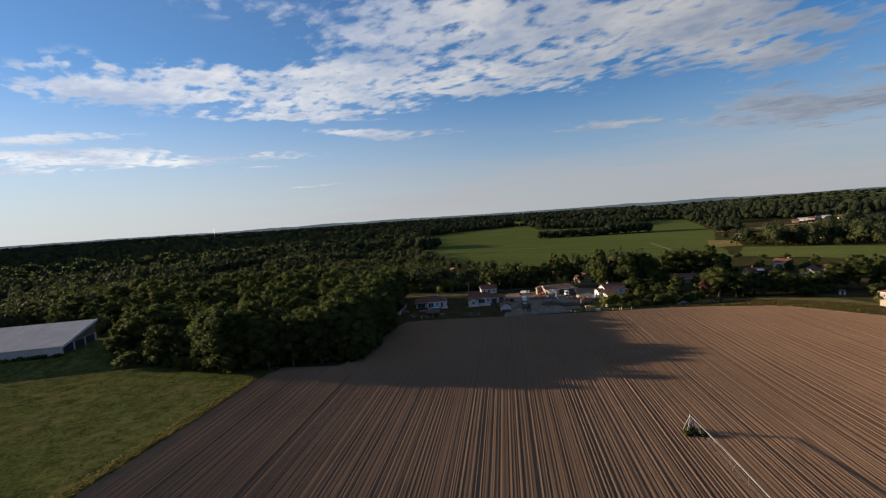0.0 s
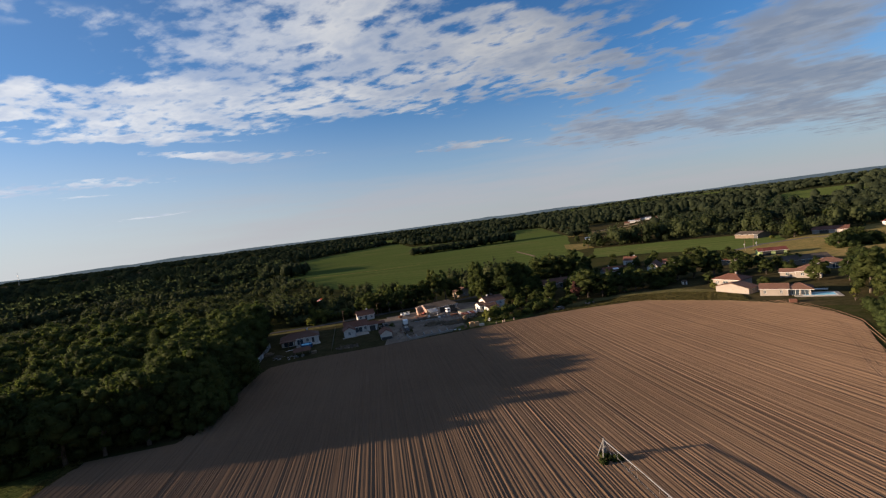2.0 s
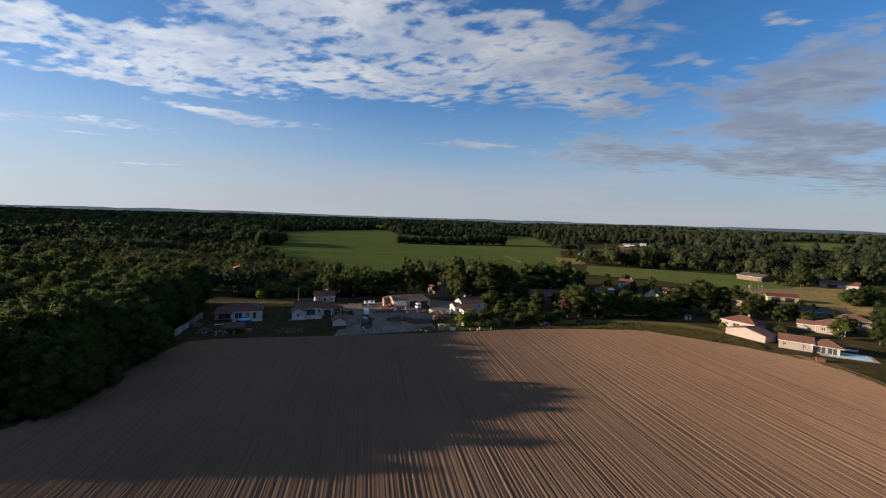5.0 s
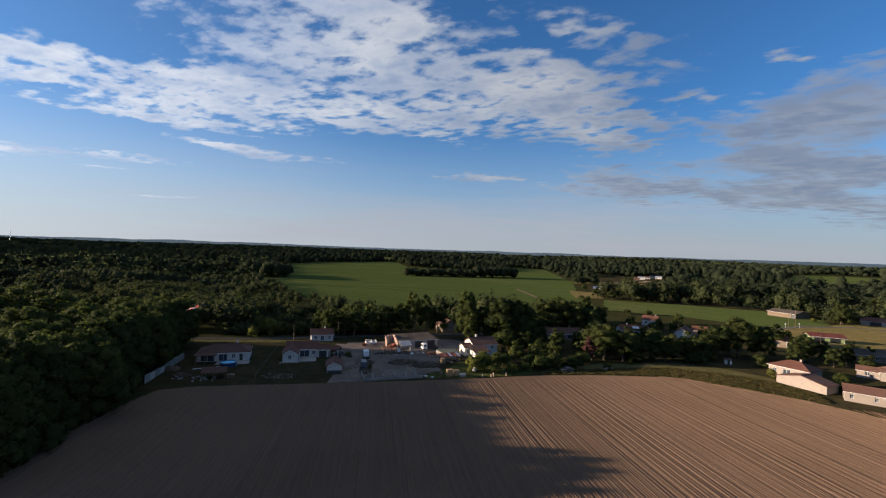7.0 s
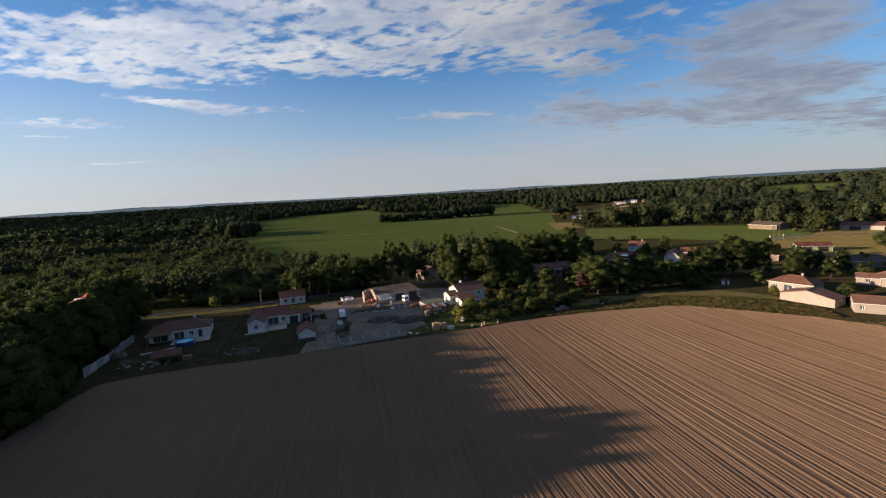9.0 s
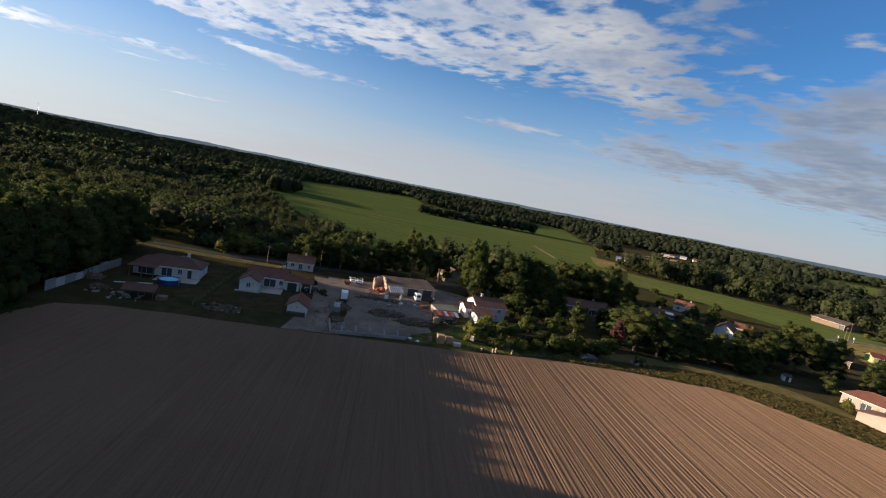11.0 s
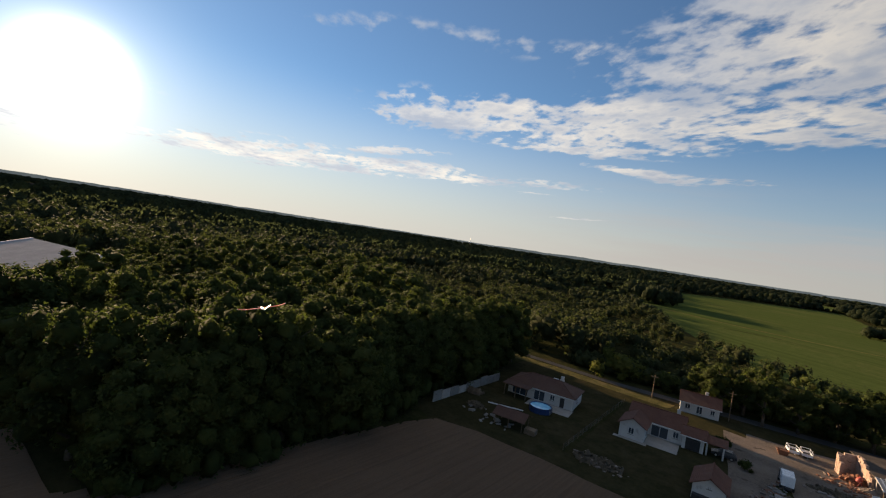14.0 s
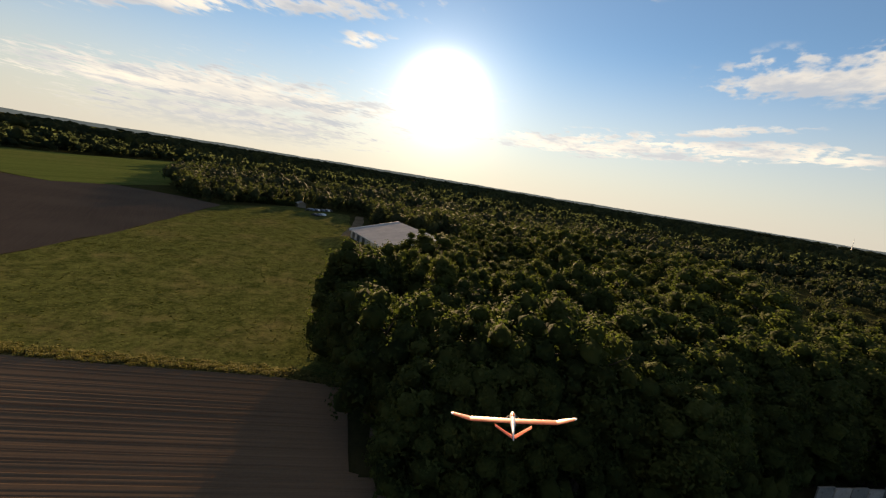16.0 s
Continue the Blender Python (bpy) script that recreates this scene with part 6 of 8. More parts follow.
# houses behind
h = thing("cottage", site(1.0, 165, 30), "pale cottage with brown roof behind the trees", "house")
block(h, 7.5, 6.5, 3.0, 1.9, "gable_y", RENDER_CREAM, TILES_BROWN, [win(0, 3.0), win(3, 2.0)])
h = thing("bungalow", site(38.0, 157, 8), "long low bungalow with brown roof in tree shade", "house")
block(h, 17, 8, 2.6, 1.8, "gable_x", RENDER_CREAM, TILES_BROWN, [win(0, 2), win(0, 6), patio(0, 9), win(0, 14)], (12, 5))
h = thing("bungalow", site(70.0, 171, -4), "bungalow with red tiled roof among garden trees", "house")
block(h, 13, 8, 2.5, 1.7, "gable_x", RENDER_WHITE, TILES, [win(0, 2), win(0, 6), win(0, 10)], (4, 5))
bm = bmesh.new()
box(bm, 5.0, 1.2, 3.35, 8.0, 3.0, 3.45, pose(0, 0, -0.2, 21, 0, 0))
part("roof_light", bm, FRAME_WHITE, h)
h = thing("cottage", site(90.6, 199.5, -36), "small white house with red roof beside the green crop", "house")
block(h, 7.5, 6.5, 2.9, 1.9, "gable_x", RENDER_WHITE, TILES, [win(0, 1.5), win(0, 5), win(3, 2.4)], (6, 4))
h = thing("cottage", site(87.6, 166, -36), "white gabled house with dark slate-brown roof", "house")
block(h, 6.0, 11, 3.0, 2.4, "gable_y", RENDER_WHITE, TILES_BROWN, [win(0, 2.4), win(3, 2), win(3, 6)])
h = thing("cottage", site(100, 176, -30), "small house with orange roof behind shrubs", "house")
block(h, 6, 5, 2.6, 1.6, "gable_x", RENDER_CREAM, TILES, [win(0, 2.4)])
h = thing("cottage", site(118, 160, -36), "house with red roof half hidden by trees", "house")
block(h, 7, 6, 2.8, 1.8, "gable_x", RENDER_CREAM, TILES, [win(0, 2.4)])
h = thing("garden_shed", site(83.6, 129.4, -15), "small white garden shed on the grass", "shed")
block(h, 1.9, 1.6, 1.4, 0.4, "gable_x", FRAME_WHITE, FIBRE, [door(0, 0.55, 0.8, 1.3)], over=0.15, gutter=False)

# houses east of the field
h = thing("villa", site(90.3, 121.5, -62), "cream villa with terracotta hip roof and chimney", "house")
block(h, 11.2, 8.0, 2.9, 1.6, "hip", RENDER_PINK, TILES, [win(0, 1.2), patio(0, 4.0), win(0, 8.4), win(3, 2), win(3, 5)], (7, 4.6))
h = thing("annex", site(85.0, 111.6, -65), "low cream annex with a wide gable wall and brown tiled roof", "house")
block(h, 12.6, 6.2, 2.2, 1.5, "gable_y", RENDER_PINK, TILES_OLD, [win(3, 2.4, 1.0), win(1, 2.5, 1.0)], over=0.25)
h = thing("bungalow", site(90.4, 98.6, -38), "cream poolside bungalow with weathered terracotta roof", "house")
block(h, 8.2, 6.4, 2.6, 1.2, "gable_x", RENDER_PINK, TILES_OLD, [win(0, 1.0, 0.9, 0.8, 1.1), win(0, 5.8, 0.9, 0.8, 1.1), win(3, 2.5)], over=0.4)
block(h, 6.2, 5.4, 2.6, 1.2, "hip", RENDER_PINK, TILES_OLD, [patio(0, 0.8), patio(0, 3.4)], at=(8.25, 0.8, 0), over=0.9)
h = thing("bungalow", site(112.5, 119.5, -44), "white bungalow with brown pyramid roof and low wing", "house")
block(h, 8.0, 8.0, 2.9, 1.9, "hip", RENDER_PINK, TILES_OLD, [win(0, 1.5), win(0, 5), win(3, 3)], (5, 5), at=(5.5, 0, 0))
block(h, 5.4, 5.0, 2.4, 0.9, "gable_x", RENDER_PINK, TILES_OLD, [win(0, 2)], at=(0.05, 1.0, 0))
h = thing("bungalow", site(130, 139, -12), "long low house with grey-brown roof", "house")
block(h, 19, 8, 2.6, 1.5, "gable_x", RENDER_CREAM, FIBRE, [win(0, 2), win(0, 7), win(0, 12), win(0, 16)])
h = thing("bungalow", site(132, 126.5, -30), "white bungalow with low weathered roof", "house")
block(h, 10, 8, 2.7, 1.5, "hip", RENDER_PINK, TILES_OLD, [win(0, 2), patio(0, 5)])
h = thing("farm_shed", pose(172.5, 206.5, 0, 0, 0, -20), "open farm shed with red sheet-metal roof", "barn")
block(h, 13, 7, 2.6, 1.1, "gable_x", BARN_GREEN, TIN_RED, [(0, "door", 1.5, 0.02, 5.5, 2.4), (0, "door", 7.5, 0.02, 11.5, 2.4)], over=0.7)
h = thing("farm_shed", site(186, 252.5, -72), "long tan farm shed with dark grey roof", "barn")
block(h, 18, 13, 3.0, 1.6, "gable_x", BUFF, FIBRE, [(0, "door", 15, 0.02, 18, 3)], over=0.5)
h = thing("farm_shed", pose(256, 270, 0, 0, 0, -47), "farm shed with long red sheet roof", "barn")
block(h, 19, 11, 2.6, 1.8, "gable_x", BLOCK, TILES, [(0, "door", 4, 0.02, 9, 2.4)], over=0.6)
h = thing("farm_building", pose(306, 270, 0, 0, 0, -84), "long white farm building with red sheet roof", "barn")
block(h, 21, 7, 2.8, 0.9, "gable_x", RENDER_WHITE, TIN_RED, [win(0, 2 + 3.2 * i, 1.0, 1.3, 1.0) for i in range(6)], over=0.5)
# far houses in the clearings to the north-east
for x, y, turn, w, wall, top in ((131, 383, -20, 12, RENDER_WHITE, TIN), (163, 338, -15, 14, RENDER_WHITE, TILES), (314, 670, -20, 16, RENDER_WHITE, FIBRE), (322, 635, -30, 18, RENDER_CREAM, TILES_OLD), (330, 690, -10, 14, RENDER_WHITE, TILES), (268, 607, -25, 15, RENDER_WHITE, TIN), (287, 627, -15, 12, RENDER_WHITE, TILES), (309, 642, -30, 14, RENDER_WHITE, TIN), (314, 616, -20, 10, RENDER_WHITE, TILES_OLD), (250, 577, -20, 11, RENDER_CREAM, TILES), (630, 1190, -20, 40, RENDER_WHITE, TIN), (-190, 1000, 10, 24, RENDER_CREAM, TILES_OLD), (-165, 1005, 10, 16, RENDER_CREAM, TILES)):
    h = thing("farmhouse", site(x, y, turn), "distant pale farmhouse among fields", "house")
    block(h, w * 0.7, 7, 2.8, 1.7, "gable_x", wall, top, [win(0, 1.5, 1.0), win(0, w * 0.7 - 3, 1.0)], gutter=False)

# big barn beside the meadow, on a low bank of earth
BARN = pose(-205.7, 31.4, 3.2, 0, 0, 26.8)
h = thing("steel_barn", BARN, "large pale barn with a single-pitch steel roof and shade-dark gable end", "barn")
LONG, DEEP, LOW, RISE = 37.9, 20.1, 3.2, 4.65
# the three wide dark doors of side 1 stand for the shaded open end
block(h, LONG, DEEP, LOW, RISE, "mono", BARN_WALL, BARN_ROOF, [(0, "door", x, 0.02, x + 3.4, 2.6) for x in (2.0, 8.0, 14.0)] + [(1, "door", x, 0.02, x + 5.6, 3.0) for x in (0.6, 7.0, 13.4)], over=0.5)
# the east gable takes a dark wood colour in place of its shade
for x0, x1 in ((0.0, 0.16), (LONG - 0.16, LONG)):
    bm = bmesh.new()
    vs = [bm.verts.new((x, y, z)) for x in (x0, x1) for y, z in ((0.1, LOW), (DEEP - 0.1, LOW), (DEEP - 0.1, LOW + RISE - 0.03))]
    for f in ((0, 1, 2), (5, 4, 3), (0, 3, 4, 1), (1, 4, 5, 2), (2, 5, 3, 0)):
        bm.faces.new([vs[i] for i in f])
    bmesh.ops.recalc_face_normals(bm, faces=bm.faces)
    part("gable_wall", bm, WOOD if x0 > 1 else BARN_WALL, h, "gable boards coloured dark for shade" if x0 > 1 else "")
bm = bmesh.new()
box(bm, 0.17, DEEP - 0.2, LOW, LONG - 0.17, DEEP - 0.02, LOW + RISE - 0.05)
part("back_wall", bm, BARN_WALL, h)
for x in (-0.62, LONG + 0.62):
    bm = bmesh.new()
    vs = box(bm, x - 0.1, -0.5, 0.0, x + 0.1, DEEP + 0.5, 0.9)
    for v in vs:
        v.co.z += LOW - 0.6 + (v.co.y + 0.5) * RISE / DEEP
    part("verge_trim", bm, FRAME_WHITE, h, "white verge trim")

# the bank under the barn falls to the meadow on all sides
verts, faces = [], []
for i in range(45):
    for j in range(35):
        u, v = -18 + i * 74 / 44, -18 + j * 56 / 34
        far = math.hypot(max(-2 - u, 0, u - LONG - 2), max(-2 - v, 0, v - DEEP - 2)) / 14
        f = max(0.0, 1 - far)
        f = f * f * (3 - 2 * f)
        p = BARN @ Vector((u, v, -3.2 - 0.12 + 3.17 * f + 0.1 * f * (1 - f) * noise.noise(Vector((u * 0.3, v * 0.3, 5)))))
        verts.append(tuple(p))
        if i and j:
            k = len(verts) - 1
            faces.append((k - 36, k - 1, k, k - 35))
tagged(new("earth_bank", mesh_of("earth_bank", verts, faces, MEADOW, True)), "grassy bank of earth under the barn", "bank", kind="structure")
# brambles and lumber along the foot of the barn's front
rng = random.Random(57)
spots = []
for k in range(70):
    p = BARN @ Vector((rng.uniform(16, LONG + 1), rng.uniform(-2.6, -0.8), -0.1))
    spots.append((p.x, p.y, p.z, rng.uniform(0.5, 1.1), rng.uniform(0.5, 1.4)))
join_lumps("barn_brambles", spots, [leafy_template(210 + i, 60, 2) for i in range(3)], LEAF_DARK, "dark brambles along the foot of the barn", 23)
# scrub along the road behind the gardens
spots = []
for k in range(330):
    f = rng.random()
    x, y = -70 + 52 * f, 145.5 + 13 * f + 7 * rng.random() ** 1.5
    spots.append((x * K, y * K, 0, rng.uniform(1.2, 2.4), rng.uniform(1.6, 5.0)))
join_lumps("roadside_scrub", spots, [leafy_template(214 + i, 90, 2) for i in range(4)], LEAF_FAR_MID, "dark scrub along the village road", 24)

# ---- things of the gardens and the yard ----
def at_site(ob, x, y, turn=0.0, z=0.0):
    ob.matrix_world = pose(x * K, y * K, z, 0, 0, turn)
    return ob


# wire fence between the gardens
ends = [Vector((-47.6 * K, 131.0 * K, 0)), Vector((-41.4 * K, 100.2 * K, 0))]
fence = thing("garden_fence", Matrix.Identity(4), "low dark wire fence with posts between two lawns", "fence")
for i in range(17):
    q = ends[0].lerp(ends[1], i / 16)
    bm = bmesh.new()
    tube(bm, q, q + Vector((0, 0, 1.2)), 0.05, 0.045, 6)
    part("post", bm, WOOD, fence)
for z in (0.35, 0.75, 1.12):
    bm = bmesh.new()
    tube(bm, ends[0] + Vector((0, 0, z)), ends[1] + Vector((0, 0, z)), 0.018, n=5)
    part("wire", bm, DARK, fence)
patch("fence_strip", [(q.x + d, q.y) for q, d in ((ends[0], -0.6), (ends[1], -0.6), (ends[1], 0.6), (ends[0], 0.6))], 0.05, FLOOR, "uncut weedy strip under the garden fence", "grass", 3, 0.4, 28.0)

# round pool
p = thing("swimming_pool", pose(-51.9 * K, 109.3 * K, 0.07), "round above-ground pool with dark blue liner and clear water", "pool")
bm = bmesh.new()
n = 32
rings = [(2.25, 0.0), (2.28, 1.15), (2.20, 1.18), (2.12, 1.15), (2.10, 0.1)]
vs = [[bm.verts.new((r * math.cos(i * 2 * math.pi / n), r * math.sin(i * 2 * math.pi / n), z)) for i in range(n)] for r, z in rings]
for a, b in zip(vs, vs[1:]):
    for i in range(n):
        bm.faces.new((a[i], a[(i + 1) % n], b[(i + 1) % n], b[i]))
part("liner", bm, LINER, p)
bm = bmesh.new()
bmesh.ops.create_circle(bm, cap_ends=True, segments=32, radius=2.11, matrix=Matrix.Translation((0, 0, 0.98)))
part("water", bm, POOL_BLUE, p)
posts(p, "post", [(2.33 * math.cos(i * math.pi / 6), 2.33 * math.sin(i * math.pi / 6)) for i in range(12)], 0.035, 1.15, DARK)
bm = bmesh.new()
for dx in (-0.22, 0.22):
    tube(bm, (2.45, dx, 0), (2.3, dx, 1.5), 0.025, n=6)
for z in (0.3, 0.6, 0.9, 1.2):
    tube(bm, (2.42 - z * 0.1, -0.22, z), (2.42 - z * 0.1, 0.22, z), 0.02, n=6)
part("ladder", bm, STEEL, p)

# pergola of the bungalow's garden
p = thing("garden_shelter", site(-51.8, 97.4, 18), "low timber garden shelter with patched brown roof and pale beam", "shelter")
posts(p, "post", [(x, y) for x in (0, 2.6, 5.2) for y in (0, 3.6)], 0.08, 2.1, WOOD)
bm = roof_mesh(5.2, 3.6, 2.05, 0.8, "gable_x", 0.5, 0.08)
part("roof", bm, TILES_BROWN, p)
bm = bmesh.new()
box(bm, -2.2, 3.9, 2.05, 4.6, 4.05, 2.2, pose(0, 0, 0, 0, 0, 14))
part("beam", bm, FRAME_WHITE, p, "long pale beam")
bm = bmesh.new()
box(bm, 5.6, 0.2, 0, 7.6, 1.8, 0.9, bevel=0.05)
part("bench", bm, WOOD, p)

# boundary wall of the bungalow in sections
for i in range(9):
    f = i / 9
    x, y = (-61.8 - 4.2 * f) * K, (93.4 + 21.4 * f) * K
    bm = bmesh.new()
    hgt = 1.75 + (0.25 if i % 3 == 0 else 0.0) - (0.5 if i == 3 else 0)
    box(bm, 0, -0.1, 0, 2.72, 0.1, hgt, bevel=0.02)
    box(bm, -0.02, -0.14, hgt, 2.74, 0.14, hgt + 0.08, bevel=0.02)
    w = tagged(new("garden_wall", bm_mesh("garden_wall", bm, CONCRETE if i not in (1, 3) else BLOCK)), "dull grey garden wall section along the wood", "wall", "garden wall sections")
    w.matrix_world = pose(x, y, 0, 0, 0, 101)


def car(x, y, turn, mat, label, length=4.2, height=1.45, van=False, name="car"):
    root = thing(name, pose(x, y, 0.05, 0, 0, turn), label, "van" if van else "car")
    prof = [(0, 0.3), (0, 0.75), (0.18, 0.9), (0.26 if not van else 0.12, 0.95), (0.36 if not van else 0.22, height), (0.82 if not van else 0.98, height), (0.97, 0.95), (1.0, 0.8), (1.0, 0.3)]
    bm = bmesh.new()
    cols = []
    for s in (-0.85, -0.72, 0.72, 0.85):
        inset = 0.0 if abs(s) > 0.8 else 0.0
        cols.append([bm.verts.new((a * length - length / 2, s * (0.86 if z > 1.0 and abs(s) > 0.8 else 1.0), z)) for a, z in prof])
    for a, b in zip(cols, cols[1:]):
        for i in range(len(prof) - 1):
            bm.faces.new((a[i], a[i + 1], b[i + 1], b[i]))
        bm.faces.new((a[-1], a[0], b[0], b[-1]))
    bm.faces.new(cols[0][::-1])
    bm.faces.new(cols[-1])
    bmesh.ops.recalc_face_normals(bm, faces=bm.faces)
    part("body", bm, mat, root)
    bm = bmesh.new()
    a, b = (0.27, 0.35) if not van else (0.13, 0.21)
    for s in (-1, 1):
        vs = [bm.verts.new((q * length - length / 2, s * 0.80 - s * 0.02 * k, z)) for q, z, k in ((b, 1.0, 0), (0.80, 1.0, 0), (0.78, height - 0.1, 1), (b + 0.06, height - 0.1, 1))]
        bm.faces.new(vs if s > 0 else vs[::-1])
    vs = [bm.verts.new((q * length - length / 2 - 0.03, s * 0.66, z)) for q, s, z in ((a, -1, 1.0), (a, 1, 1.0), (b, 1, height - 0.06), (b, -1, height - 0.06))]
    bm.faces.new(vs)
    part("window", bm, GLASS, root)
    for wx in (0.19, 0.80):
        for s in (-1, 1):
            bm = bmesh.new()
            cx = wx * length - length / 2
            tube(bm, (cx, s * 0.68, 0.31), (cx, s * 0.88, 0.31), 0.31, n=16)
            wheel = part("wheel", bm, RUBBER, root)
            bm = bmesh.new()
            tube(bm, (cx, s * 0.87, 0.31), (cx, s * 0.895, 0.31), 0.19, n=12)
            part("rim", bm, STEEL, wheel)
    return root


def lorry(x, y, turn, label, bed_mat):
    root = thing("tipper_lorry", pose(x, y, 0.05, 0, 0, turn), label, "lorry")
    bm = bmesh.new()
    box(bm, -3.0, -1.05, 0.6, -1.3, 1.05, 2.5, bevel=0.12)
    cab = part("cab", bm, CAR_WHITE, root)
    bm = bmesh.new()
    box(bm, -3.03, -0.9, 1.45, -2.96, 0.9, 2.25)
    box(bm, -2.7, -1.08, 1.5, -1.7, 1.08, 2.2)
    part("window", bm, GLASS, cab)
    bm = bmesh.new()
    box(bm, -3.0, -0.5, 0.45, 3.0, 0.5, 0.75)
    part("chassis", bm, DARK, root)
    bm = bmesh.new()
    box(bm, -1.2, -1.1, 0.8, 3.1, 1.1, 0.95)
    for y0 in (-1.1, 1.02):
        box(bm, -1.2, y0, 0.95, 3.1, y0 + 0.08, 1.45)
    box(bm, 3.02, -1.02, 0.95, 3.1, 1.02, 1.45)
    box(bm, -1.2, -1.02, 0.95, -1.12, 1.02, 1.9)
    part("tipper_bed", bm, bed_mat, root)
    for wx in (-2.2, 1.7):
        for s in (-1, 1):
            bm = bmesh.new()
            tube(bm, (wx, s * 0.75, 0.45), (wx, s * 1.05, 0.45), 0.45, n=16)
            part("wheel", bm, RUBBER, root)
    return root


lorry(-3.0 * K, 134.2 * K, 24, "small white tipper lorry parked in the yard", DARK)
car(-18.9 * K, 111.8 * K, 104, CAR_DARK, "dark van with a pale roof among weeds beside the lane", 5.0, 2.0, True, "van")
def box_truck(x, y, turn, label):
    root = thing("box_truck", pose(x, y, 0.07, 0, 0, turn), label, "truck")
    bm = bmesh.new()
    box(bm, -1.0, -0.85, 0.75, 2.4, 0.85, 2.4, bevel=0.05)
    part("cargo_box", bm, CAR_WHITE, root, "white cargo box")
    bm = bmesh.new()
    for k in range(4):
        box(bm, -0.8 + k, -0.88, 0.8, -0.74 + k, 0.88, 2.43)
    part("rib", bm, STEEL, root)
    bm = bmesh.new()
    vs = box(bm, -2.7, -0.95, 0.55, -1.1, 0.95, 2.1)
    for v in vs:
        if v.co.z > 2 and v.co.x < -2:
            v.co.x += 0.5
    cab = part("cab", bm, CAR_DARK, root)
    bm = bmesh.new()
    box(bm, -2.2, -0.97, 1.35, -1.4, 0.97, 1.95)
    part("window", bm, GLASS, cab)
    bm = bmesh.new()
    box(bm, -2.6, -0.45, 0.4, 2.9, 0.45, 0.72)
    part("chassis", bm, DARK, root)
    for wx in (-1.9, 1.8):
        for s in (-1, 1):
            bm = bmesh.new()
            tube(bm, (wx, s * 0.7, 0.4), (wx, s * 0.98, 0.4), 0.4, n=16)
            part("wheel", bm, RUBBER, root)
    return root


box_truck(-20.3 * K, 122.6 * K, 284, "small box truck with white cargo box beside the lane")
car(33.2 * K, 114.6 * K, 15, CAR_DARK, "dark car under shrubs at the field edge", 4.0, 1.45)
car(-28.2 * K, 123.8 * K, 15, CAR_DARK, "dark car under the carport", 4.0, 1.45)


def storage_box(x, y, turn, w, d, h, mat, label, name="storage_box", category="box"):
    root = thing(name, site(x, y, turn), label, category)
    bm = bmesh.new()
    box(bm, -w / 2, -d / 2, 0.08, w / 2, d / 2, h, bevel=0.03)
    part("body", bm, mat, root)
    bm = bmesh.new()
    for k in range(int(w / 0.4) + 1):
        box(bm, -w / 2 + k * 0.4 * 0.98, -d / 2 - 0.03, 0.1, -w / 2 + k * 0.4 * 0.98 + 0.07, -d / 2 + 0.005, h - 0.02)
    part("batten", bm, mat, root)
    bm = bmesh.new()
    for k in (-1, 1):
        box(bm, k * w * 0.35 - 0.06, -d / 2, 0, k * w * 0.35 + 0.06, d / 2, 0.08)
    part("runner", bm, WOOD, root)
    return root


storage_box(2.6, 107.0, 15, 1.7, 1.4, 2.0, WOOD_PALE, "tall sunlit timber crate by the field", "crate", "crate")
storage_box(4.3, 107.6, 15, 1.6, 1.4, 1.6, WOOD_PALE, "pale timber crate with weathered lid", "crate", "crate")
storage_box(5.8, 106.9, 12, 1.8, 1.0, 0.9, STEEL, "grey metal water tank box in the grass", "tank", "tank")
storage_box(0.6, 106.6, 20, 0.8, 0.7, 1.2, WOOD, "small wooden crate at the yard edge", "crate", "crate")
storage_box(1.0, 118.6, 40, 1.3, 1.1, 1.7, WOOD_PALE, "orange-brown timber crate beside the red shed", "crate", "crate")
storage_box(9.0, 112.5, -20, 1.0, 1.6, 1.3, FRAME_WHITE, "white cupboard standing in the garden", "cupboard", "cupboard")

# red-roofed lean-to in the yard
p = thing("open_shed", site(0.6, 119.6, 20), "low open shed with patched rusty red sheet roof", "shed")
for i in range(7):
    bm = bmesh.new()
    box(bm, i * 0.95, -0.3 + (i % 2) * 0.25, 2.0 + (i % 3) * 0.03, i * 0.95 + 0.9, 3.0 - (i % 3) * 0.2, 2.05 + (i % 3) * 0.03, pose(0, 0, 0, 8, 0, 0))
    part("roof_sheet", bm, (TIN_RED, RUST, TIN_RED, TIN, TIN_RED, RUST, TIN)[i], p)
posts(p, "post", [(0.2, 0.0), (3.3, 0.0), (6.4, 0.0), (0.2, 2.7), (3.3, 2.7), (6.4, 2.7)], 0.08, 2.1, WOOD)
bm = bmesh.new()
box(bm, 0, 2.75, 0, 6.6, 2.85, 2.2)
part("back_wall", bm, BLOCK, p)


